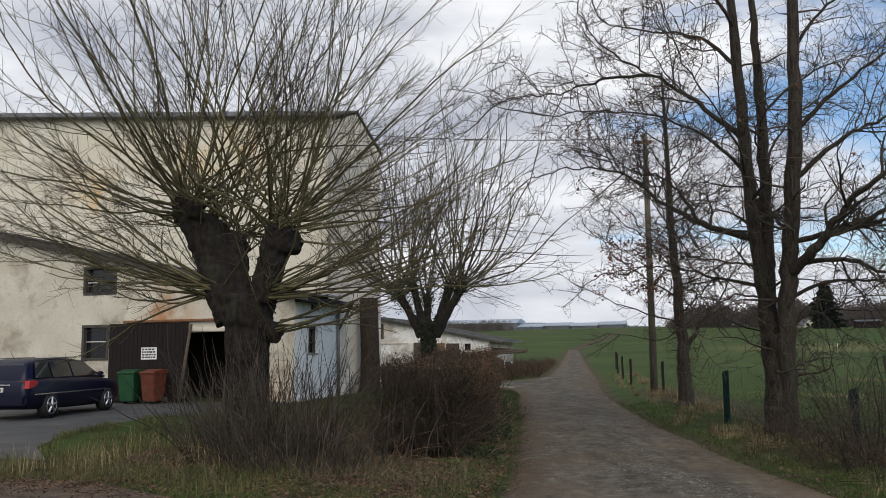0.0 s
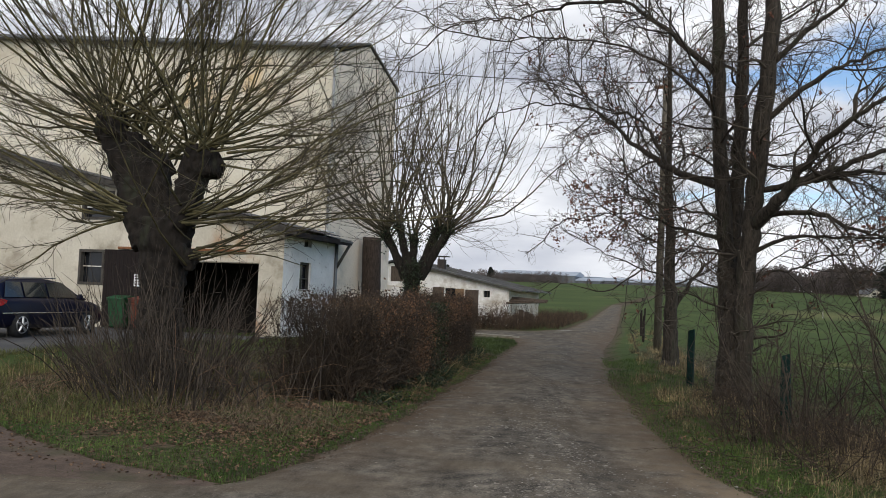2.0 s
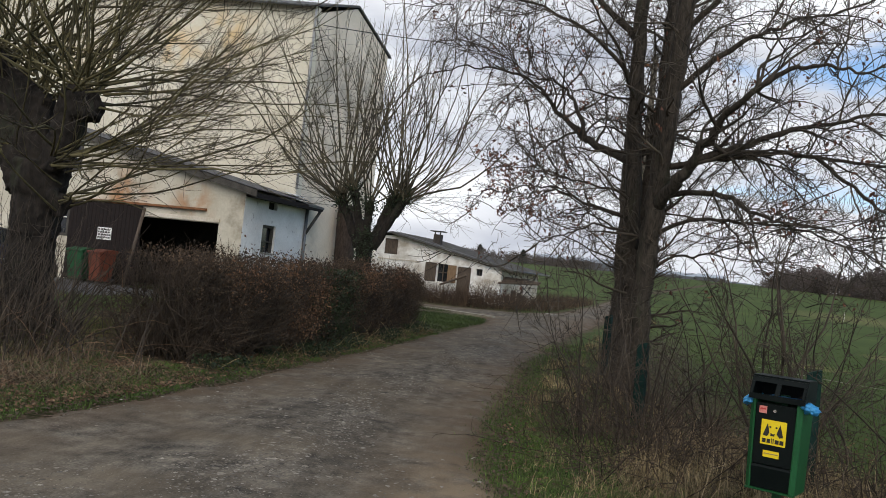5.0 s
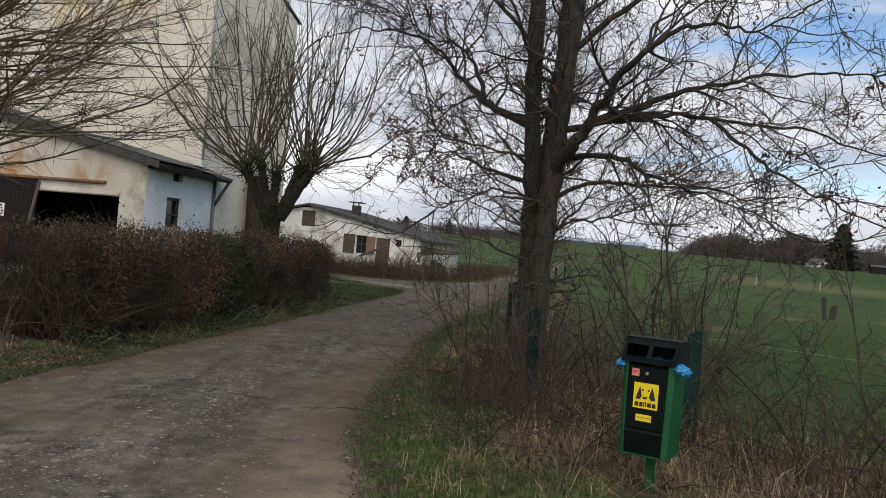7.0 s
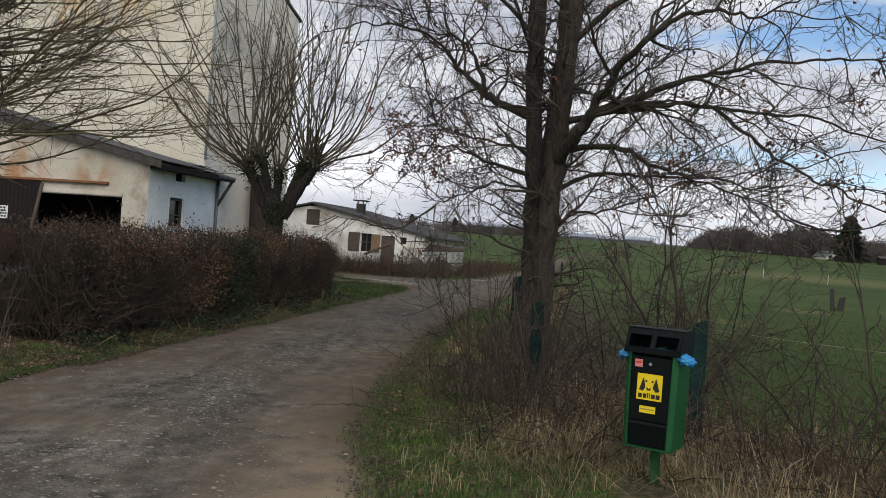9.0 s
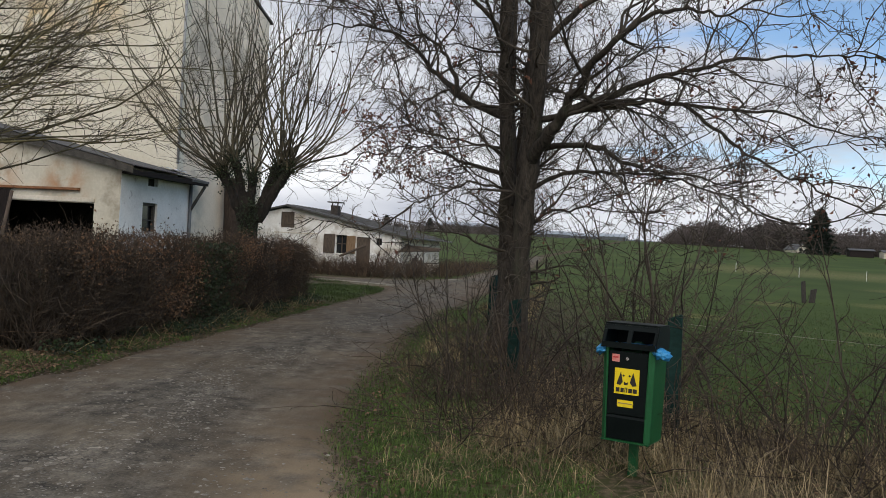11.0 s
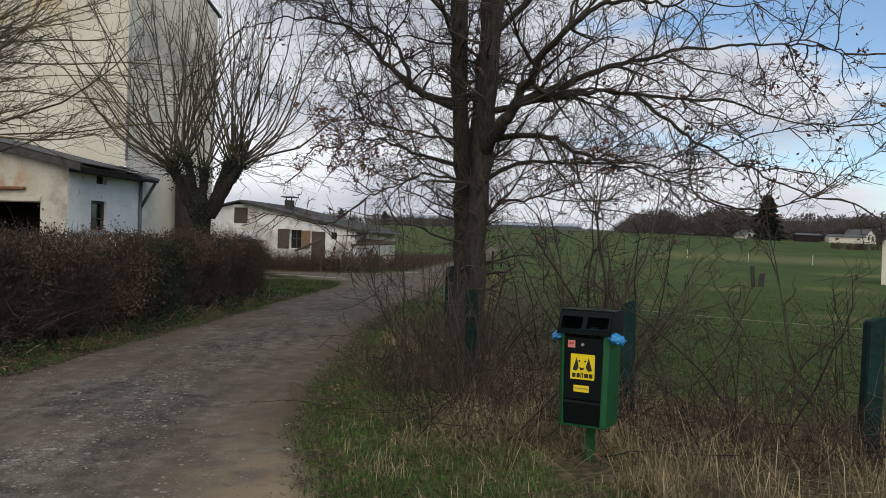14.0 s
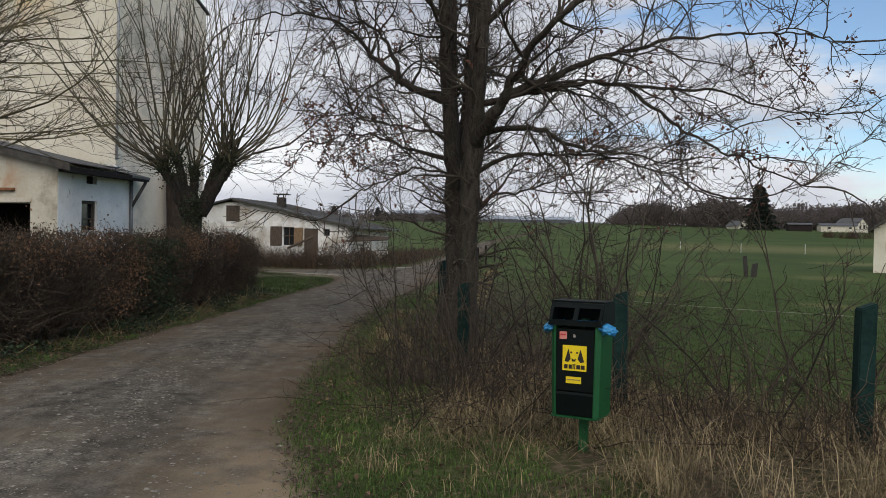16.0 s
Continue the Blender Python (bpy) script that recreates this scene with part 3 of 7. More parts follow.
bm = bmesh.new()
bm.faces.new([bm.verts.new((x, y, 0.010)) for x, y in APRON])
tagged(part("track_apron", bm, M_EARTH, None), "bare brown earth entry to the yard", "road", kind="structure")

# the yard before the farm building
bm = bmesh.new()
bm.faces.new([bm.verts.new((x, y, 0.015)) for x, y in YARD])
yard = part("yard", bm, M_YARD, None)
tagged(yard, "dark worn asphalt farmyard", "yard", kind="structure")


# ---- the farm building ----
FRONT, SIDE, MAIN, BACK = 23.86, -11.2, 26.7, 32.5
farm = thing("farm_building", "tall cream rendered farm building with a lean-to garage front", "building")


def wall_with_holes(u0, u1, top, holes, d0, d1, axis):
    """An upright wall along u from u0 to u1, its top a function of u, with rectangular holes (u0, u1, z0, z1), pushed from d0 to d1."""
    us = sorted({u0, u1, *[h[0] for h in holes], *[h[1] for h in holes]})
    bm = bmesh.new()
    for a, b in zip(us, us[1:]):
        mid = (a + b) / 2
        gaps = sorted((h[2], h[3]) for h in holes if h[0] <= mid <= h[1])
        z = 0.0
        for g0, g1 in gaps:
            if g0 > z + 1e-4:
                prism([(a, z), (b, z), (b, g0), (a, g0)], d0, d1, axis, bm)
            z = g1
        prism([(a, z), (b, z), (b, top(b)), (a, top(a))], d0, d1, axis, bm)
    bmesh.ops.remove_doubles(bm, verts=bm.verts[:], dist=1e-5)
    return bm


def eave(x):
    return 9.85 + 0.078 * (-11.04 - x)


def rake(x):
    return 3.38 + 0.215 * (SIDE - x)


WEST = -44.0
part("front_wall", prism([(WEST, 0), (-11.1, 0), (-11.1, eave(-11.1)), (WEST, eave(WEST))], MAIN, MAIN + 0.35), M_CREAM, farm, "cream render with rusty stains")
mid = (MAIN + BACK) / 2
part("gable_wall", prism([(MAIN + 0.36, 0), (BACK, 0), (BACK, 9.75), (mid, 10.70), (MAIN + 0.36, 9.72)], -11.45, -11.1, "x"), M_GREY_RENDER, farm, "grey rendered gable end")
part("back_wall", prism([(WEST, 0), (-11.46, 0), (-11.46, 9.7), (WEST, 9.7)], BACK - 0.35, BACK), M_GREY_RENDER, farm)
part("west_wall", prism([(MAIN + 0.36, 0), (BACK - 0.36, 0), (BACK - 0.36, 9.6), (MAIN + 0.36, 9.6)], WEST, WEST + 0.3, "x"), M_GREY_RENDER, farm)
bm = bmesh.new()
rows_ = []
for x in (WEST, -11.03):
    e = eave(x)
    rows_.append([bm.verts.new((x, MAIN - 0.22, e - 0.02)), bm.verts.new((x, mid, e + 0.98)), bm.verts.new((x, BACK + 0.2, e - 0.05)),
                  bm.verts.new((x, BACK + 0.2, e - 0.12)), bm.verts.new((x, mid, e + 0.91)), bm.verts.new((x, MAIN - 0.22, e - 0.09))])
a, b = rows_
for i in range(6):
    j = (i + 1) % 6
    bm.faces.new((a[i], b[i], b[j], a[j]))
bm.faces.new(a[::-1]), bm.faces.new(b)
bmesh.ops.recalc_face_normals(bm, faces=bm.faces[:])
part("roof", bm, M_SLATE, farm, "low-pitched dark roof")
bm = rod((WEST, MAIN - 0.30, eave(WEST) - 0.07), (-10.95, MAIN - 0.30, eave(-10.95) - 0.07), 0.06, sides=10)
part("gutter", bm, M_ZINC, farm, "long zinc gutter", True)
bm = rod((-11.03, MAIN - 0.10, eave(-11) - 0.15), (-11.03, MAIN - 0.10, 3.7), 0.042)
part("downpipe", bm, mat("pale_pipe", (0.24, 0.24, 0.235), (0.36, 0.36, 0.35), 2, 30, 0.6, 0.1), farm, "grey downpipe at the corner", True)

HOLES = [(-14.82, -11.93, 0.0, 2.24), (-17.6, -14.82, 0.0, 2.5), (-18.7, -17.68, 1.38, 2.55), (-18.7, -17.43, 3.54, 4.50), (-24.6, -23.2, 1.56, 2.78), (-28.4, -27.0, 1.56, 2.78)]
part("leanto_wall", wall_with_holes(WEST, -11.089, lambda x: min(rake(x), 8.9), HOLES, FRONT, FRONT + 0.3, "y"), M_LEANTO, farm, "stained cream front wall")
part("leanto_side_wall", wall_with_holes(FRONT + 0.002, MAIN + 0.9, lambda y: 3.34, [(24.95, 25.70, 1.52, 2.38), (25.17, 25.68, 2.88, 3.12)], -11.288, -11.085, "x"), M_BLUE_RENDER, farm, "bluish white side wall with flaked spots")
# sheet roof of the lean-to, sloping down to its side
bm = bmesh.new()
grid = [[bm.verts.new((x, y, rake(x) + 0.10 + 0.018 * math.sin(y * 2 * math.pi / 0.16) + 0.02 * noise.noise(Vector((x, y * 0.7, 0))))) for x in (-30, -24, -18, -14, -12, -10.55)] for y in np.linspace(FRONT - 0.28, MAIN + 0.02, 130)]
for r0, r1 in zip(grid, grid[1:]):
    for i in range(5):
        bm.faces.new((r0[i], r0[i + 1], r1[i + 1], r1[i]))
roof = part("leanto_roof", bm, M_SLATE, farm, "grey corrugated lean-to roof")
part("eave_board", prism([(-30, rake(-30) - 0.12), (-10.55, rake(-10.55) - 0.12), (-10.55, rake(-10.55) + 0.09), (-30, rake(-30) + 0.09)], FRONT - 0.27, FRONT - 0.23), M_FRAME, farm, "weathered grey verge board")
bm = box(-10.75, -10.58, FRONT - 0.2, MAIN + 1.05, 3.10, 3.24)
part("eave_beam", bm, M_DARKWOOD, farm, "dark eave beam")
bm = prism([(-11.19, 3.30), (-10.55, 3.17), (-10.55, 3.24), (-11.19, 3.40)], MAIN + 0.03, MAIN + 1.05)
part("roof_tail", bm, M_SLATE, farm)
part("soffit", box(-11.08, -10.76, FRONT, MAIN + 0.9, 3.12, 3.20), M_DARKWOOD, farm, "dark boarded soffit")
part("drain_post", rod((-11.02, 27.45, 0), (-11.02, 27.45, 3.12), 0.055), M_ZINC, farm, "grey upright pipe", True)
part("brace", rod((-11.02, 27.45, 2.28), (-10.64, 27.66, 3.10), 0.05), M_FRAME, farm, "slanting brace under the eave", True)
y0, y1, z0, z1 = 24.95, 25.70, 1.52, 2.38
w = part("side_window", box(-11.27, -11.25, y0, y1, z0, z1), M_GLASS, farm, "dark narrow window")
bm = box(-11.24, -11.16, y0, y0 + 0.07, z0, z1)
box(-11.24, -11.16, y1 - 0.07, y1, z0, z1, bm=bm)
box(-11.24, -11.16, y0 + 0.071, y1 - 0.071, z1 - 0.08, z1, bm=bm)
box(-11.24, -11.16, y0 + 0.071, y1 - 0.071, 1.84, 1.88, bm=bm)
part("frame", bm, M_FRAME, w)
part("sill", box(-11.16, -11.05, y0 - 0.04, y1 + 0.04, z0 - 0.06, z0 - 0.004, 0.01), M_CONCRETE, w, "worn sill")
bm = bmesh.new()
bmesh.ops.create_grid(bm, x_segments=10, y_segments=8, size=0.5)
for v in bm.verts:
    v.co = Vector((-10.98 + v.co.x * 0.5, MAIN - 0.35 + v.co.y * 0.7, 3.50 + 0.05 * noise.noise(v.co * 5) - 0.2 * (v.co.x * 0.5)))
part("roof_scrap", bm, mat("white_sheet", (0.55, 0.55, 0.55), (0.75, 0.75, 0.75), 8, 40, 0.7, 0.2), farm, "crumpled white sheeting on the lean-to roof", True)
# a near-black sheet closes the vent hole and stands for the shade inside
part("vent", box(-11.26, -11.22, 25.17, 25.68, 2.88, 3.12), M_SHADE_PRINT, farm, "small vent opening, backed near-black for its shade")


def front_window(x0, x1, z0, z1, bar):
    w = part("window", box(x0, x1, FRONT + 0.17, FRONT + 0.19, z0, z1), M_GLASS, farm, "dark old window")
    bm = bmesh.new()
    t = 0.09
    box(x0, x0 + t, FRONT - 0.02, FRONT + 0.15, z0, z1, bm=bm)
    box(x1 - t, x1, FRONT - 0.02, FRONT + 0.15, z0, z1, bm=bm)
    box(x0 + t + 0.001, x1 - t - 0.001, FRONT - 0.02, FRONT + 0.15, z1 - t, z1, bm=bm)
    box(x0 + t + 0.001, x1 - t - 0.001, FRONT - 0.02, FRONT + 0.15, z0, z0 + t, bm=bm)
    part("frame", bm, M_FRAME, w, "weathered dark frame")
    part("crossbar", box(x0 + t + 0.001, x1 - t - 0.001, FRONT + 0.10, FRONT + 0.14, bar, bar + 0.035), M_WHITE, w, "pale crossbar")


front_window(-18.7, -17.68, 1.38, 2.55, 1.98)
front_window(-18.7, -17.43, 3.54, 4.50, 3.95)
front_window(-24.6, -23.2, 1.56, 2.78, 2.2)
front_window(-28.4, -27.0, 1.56, 2.78, 2.2)
# boarded sliding door, its rail, and the garage behind the open gateway, its shade painted near-black
door = thing("sliding_door", "dark brown boarded sliding barn door, closed", "door")
for i in range(19):
    x = -17.62 + i * 0.152
    part("board", box(x, x + 0.146, FRONT - 0.075, FRONT - 0.04 + 0.004 * (i % 3), 0.05, 2.56, 0.004), M_DARKWOOD, door)
for z in (0.5, 1.9):
    part("ledge", box(-17.6, -14.76, FRONT - 0.038, FRONT - 0.012, z, z + 0.14), M_DARKWOOD, door)
part("door_rail", box(-17.1, -12.4, FRONT - 0.12, FRONT - 0.005, 2.585, 2.66, 0.008), M_RUSTWOOD, farm, "rusty door rail")
part("lintel", box(-14.7, -11.9, FRONT - 0.04, FRONT - 0.006, 2.26, 2.40, 0.01), M_PLASTER, farm, "stained lintel")
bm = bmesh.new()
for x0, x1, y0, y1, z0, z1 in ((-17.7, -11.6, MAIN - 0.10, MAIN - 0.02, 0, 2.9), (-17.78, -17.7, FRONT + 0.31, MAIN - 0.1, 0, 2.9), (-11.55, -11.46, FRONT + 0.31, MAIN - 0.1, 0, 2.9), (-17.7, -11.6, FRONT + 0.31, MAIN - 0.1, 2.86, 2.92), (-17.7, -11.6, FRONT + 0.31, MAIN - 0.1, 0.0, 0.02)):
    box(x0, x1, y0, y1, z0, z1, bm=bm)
part("garage_lining", bm, M_SHADE_PRINT, farm, "garage interior coloured near-black for its shade")
prop = thing("gate_prop", "grey wooden prop leaning at the gateway", "post", at=(-14.68, FRONT - 0.55, 0))
part("pole", rod((0, -0.1, 0), (0.12, 0.35, 2.5), 0.055, 0.05), M_OLDWOOD, prop, smooth=True)
notice = thing("notice", "white paper notice with rows of dark print", "notice", at=(-16.125, FRONT - 0.082, 1.585))
part("sheet", box(-0.285, 0.285, -0.004, 0.0, -0.195, 0.195), plain("paper", (0.78, 0.78, 0.76), 0.8), notice)
rng = np.random.default_rng(8)
for i in range(4):
    x = -0.25
    while x < 0.2:
        w = rng.uniform(0.05, 0.11)
        part("print_bar", box(x, min(x + w, 0.25), -0.008, -0.005, 0.105 - i * 0.085, 0.155 - i * 0.085), M_SHADE_PRINT, notice)
        x += w + rng.uniform(0.02, 0.05)


# ---- trees ----
def ivy_on(rng, places, spread, count, size):
    p = places[rng.integers(0, len(places), count)] + rng.normal(size=(count, 3)) * spread
    return cards(p, rng.normal(size=(count, 3)), rng.uniform(0.6, 1.3, count) * size, rng, 0.8)


def lump(rng, centre, radius, squash=1.0):
    """A knobbly burl."""
    bm = bmesh.new()
    bmesh.ops.create_icosphere(bm, subdivisions=3, radius=radius)
    off = Vector(rng.normal(size=3) * 10)
    for v in bm.verts:
        k = 1 + 0.38 * noise.noise(v.co * (2.2 / radius) * 0.5 + off) + 0.18 * noise.noise(v.co * (5.5 / radius) * 0.5 + off)
        v.co = Vector((v.co.x * k, v.co.y * k, v.co.z * k * squash)) + Vector(centre)
    return bm


def willow(name, label, at, trunk, heads, shoots, seed, bark, shoot_len, spread, lean=(0, 0), twigs=9, ivy=0, r_shoot=0.018, lift=0.02, wood=None, subs=(3, 7), bend=0.095, arm_r=0.66, whips=0):
    """A pollard: a short trunk, swollen heads, and a fan of long straight shoots from each. heads: (dx, dy, z, radius, share)."""
    rng = np.random.default_rng(seed)
    wood = wood or M_SHOOT
    tree = thing(name, label, "tree", at=(at[0], at[1], gz(*at)))
    bm = bmesh.new()
    t = Tubes(14)
    neck = trunk[-1][0]

    def closed(line, radii):
        """A tube with shut ends."""
        t.add(np.concatenate([line[:1], line, line[-1:]]) + np.array([[0, 0, 1e-4 * k] for k in range(len(line) + 2)]), np.concatenate([[0.001], radii, [0.001]]))

    line = refine([(lean[0] * z, lean[1] * z, z) for z, r in trunk], 22)
    rr = np.interp(np.linspace(0, len(trunk) - 1, 23), np.arange(len(trunk)), [r for z, r in trunk])
    closed(line, rr * (1 + rng.normal(size=23) * 0.035))
    for dx, dy, z, r, share in heads:
        if z < neck + 0.3:
            continue
        arm = refine([(line[-4][0] + dx * 0.25, line[-4][1], neck - 0.40), ((line[-1][0] + dx * 1.3) / 2, dy / 2, neck + (z - neck) * 0.42), (dx, dy, z)], 10)
        closed(arm, np.interp(np.linspace(0, 2, 11), [0, 1, 2], [trunk[-1][1] * arm_r, r * 0.78, r * 0.85]) * (1 + rng.normal(size=11) * 0.06))
    v, f = t.arrays()
    me = mesh_arrays("trunk", v, f)
    bm.from_mesh(me)
    bpy.data.meshes.remove(me)
    for dx, dy, z, r, share in heads:
        for k in range(12):
            lm = lump(rng, (dx * rng.uniform(0.9, 1.0) + np.clip(rng.normal(), -1, 1) * r * 0.5, dy + np.clip(rng.normal(), -1, 1) * r * 0.4, z + rng.uniform(-0.9, 0.25) * r), r * rng.uniform(0.3, 0.66))
            me = bpy.data.meshes.new("tmp")
            lm.to_mesh(me)
            lm.free()
            bm.from_mesh(me)
            bpy.data.meshes.remove(me)
    stock = part("trunk", bm, bark, tree, "gnarled pollarded trunk", True)
    fuse = stock.modifiers.new("fuse", "REMESH")
    fuse.mode, fuse.voxel_size, fuse.use_smooth_shade = "VOXEL", 0.035, True
    rough_ = bpy.data.textures.new("bark_relief", "CLOUDS")
    rough_.noise_scale = 0.13
    ridge_ = stock.modifiers.new("relief", "DISPLACE")
    ridge_.texture, ridge_.strength, ridge_.mid_level = rough_, (0.12 if trunk[0][1] > 0.4 else 0.06), 0.5
    big, small = Tubes(5), Tubes(3)
    weights = np.array([h[4] for h in heads], float)
    weights /= weights.sum()
    for i in range(shoots):
        dx, dy, z, r, _ = heads[rng.choice(len(heads), p=weights)]
        az = rng.uniform(0, 2 * np.pi)
        out = spread * rng.uniform(0, 1) ** 0.68
        if z < neck + 0.3:
            out = spread * rng.uniform(0.7, 1.05)
            az = (0 if dx > 0 else np.pi) + rng.normal() * 0.8
        d = np.array([np.cos(az) * math.sin(out) + 0.25 * np.sign(dx) * math.sin(out), np.sin(az) * math.sin(out), math.cos(out)])
        start = np.array([dx, dy, z]) + d * r * 0.45 + rng.normal(size=3) * r * np.array([0.5, 0.45, 0.5])
        length = shoot_len * rng.uniform(0.45, 1.08) * (1 - 0.25 * (out / max(spread, 0.1)))
        line = wander(rng, start, d, length, 10, bend, lift * rng.uniform(0.3, 1.7))
        r0 = r_shoot * rng.uniform(0.5, 1.3)
        big.add(line, r0 * (1 - np.linspace(0, 1, 11)) ** 0.8 + 0.0032)
        for k in range(rng.integers(*subs)):
            s = rng.uniform(0.34, 0.90)
            p, h = along(line, s)
            h = h / np.linalg.norm(h)
            side = np.cross(h, rng.normal(size=3))
            side /= np.linalg.norm(side) + 1e-9
            sub = wander(rng, p, h + side * rng.uniform(0.25, 0.6), length * rng.uniform(0.16, 0.38) * (1.2 - 0.6 * s), 6, 0.08, 0.03)
            big.add(sub, np.linspace(max(0.0045, r0 * 0.42 * (1.1 - 0.5 * s)), 0.0024, 7))
            for _ in range(rng.integers(twigs // 4, twigs // 2)):
                q, g = along(sub, rng.uniform(0.15, 1.0))
                g = g / np.linalg.norm(g)
                small.add(wander(rng, q, g * 0.8 + rng.normal(size=3) * 0.4, rng.uniform(0.12, 0.5), 3, 0.12, 0.02), np.linspace(0.0040, 0.0018, 4))
        for k in range(rng.integers(twigs // 3, twigs // 2 + 2)):
            p, h = along(line, rng.uniform(0.28, 0.98))
            h = h / np.linalg.norm(h)
            small.add(wander(rng, p, h * 0.6 + rng.normal(size=3) * 0.5, rng.uniform(0.15, 0.6), 4, 0.12, 0.02), np.linspace(0.0046, 0.0018, 5))
    for i in range(whips):
        dx, dy, z, r, _ = heads[rng.choice(len(heads), p=weights)]
        az = (0 if dx > 0 else np.pi) + rng.normal() * 0.7
        line = wander(rng, (dx, dy, z - rng.uniform(0, 1) * r), (np.cos(az), np.sin(az), rng.uniform(-0.25, 0.5)), rng.uniform(1.2, 3.0), 10, 0.13, 0.04)
        big.add(line, np.linspace(0.008, 0.0028, 11))
        for _ in range(4):
            p, h = along(line, rng.uniform(0.3, 0.95))
            small.add(wander(rng, p, h / np.linalg.norm(h) + rng.normal(size=3) * 0.45, rng.uniform(0.3, 0.8), 4, 0.12, 0.03), np.linspace(0.0046, 0.002, 5))
    v1, f1 = big.arrays()
    part_arrays("crown", v1, f1, wood, tree, "fan of long bare shoots")
    v2, f2 = small.arrays()
    part_arrays("brushwood", v2, f2, M_TWIG, tree)
    if ivy:
        src = np.array([(dx * k, dy * k, neck + (z - neck) * k) for dx, dy, z, r, _ in heads for k in (0.7, 0.9, 1.0, 1.08)] + [(0.2 - 0.25 * (k % 2), -0.2, neck - 0.16 * k) for k in range(8)])
        v3, f3 = ivy_on(rng, src, (0.105, 0.12, 0.13), ivy, 0.048)
        part_arrays("ivy", v3, f3, M_IVY, tree, "dark ivy leaves", False)
    return tree


willow("pollard_willow", "old pollard willow with a wide fan of bare shoots", (-6.66, 11.95), [(-0.1, 0.50), (0.5, 0.38), (1.1, 0.33), (1.7, 0.335), (2.45, 0.40)],
       [(-1.15, -0.05, 4.05, 0.25, 4), (-0.78, 0.1, 3.65, 0.30, 5), (-0.40, 0.25, 3.45, 0.24, 3.0), (0.62, -0.05, 3.5, 0.29, 5), (0.46, -0.1, 1.95, 0.18, 1.0), (0.42, -0.2, 2.5, 0.15, 3.4), (-0.44, -0.1, 2.55, 0.15, 2.8)], 222, 21, M_BARK, 6.7, 1.55, twigs=19, r_shoot=0.0175, lift=0.030, subs=(4, 8))
willow("pollard_willow", "pollard willow with ivy on its heads behind the hedge", (-6.52, 22.85), [(-0.1, 0.30), (0.6, 0.24), (1.4, 0.22), (2.3, 0.25)],
       [(-0.88, 0.05, 3.12, 0.15, 3.2), (-0.38, -0.2, 3.40, 0.13, 1.8), (-0.04, 0.15, 3.05, 0.13, 1.6), (0.62, 0.2, 3.30, 0.15, 2.8), (1.00, 0.1, 3.28, 0.14, 2.6)], 96, 22, M_BARK, 7.4, 1.20, twigs=15, ivy=5200, r_shoot=0.0225, lift=0.125, wood=M_GREYSHOOT, subs=(2, 5), bend=0.13, arm_r=0.46, whips=46)
rng = np.random.default_rng(23)
snag = thing("tree_trunk", "thick sawn-off brown tree trunk close to the gable", "tree", at=(-10.6, 29.6, gz(-10.6, 29.6)))
t = Tubes(18)
zs = np.concatenate([[-0.1], np.linspace(-0.1, 3.5, 26), [3.52]])
bole = np.concatenate([[0.01], np.interp(zs[1:-1], [-0.1, 0.3, 1.2, 3.5], [0.46, 0.385, 0.355, 0.345]) * (1 + rng.normal(size=26) * 0.012), [0.01]])
t.add(np.stack([0.02 * np.sin(zs * 1.3), 0.02 * np.cos(zs * 0.9), zs], 1), bole)
part_arrays("bole", *t.arrays(), M_BROWNBARK, snag)



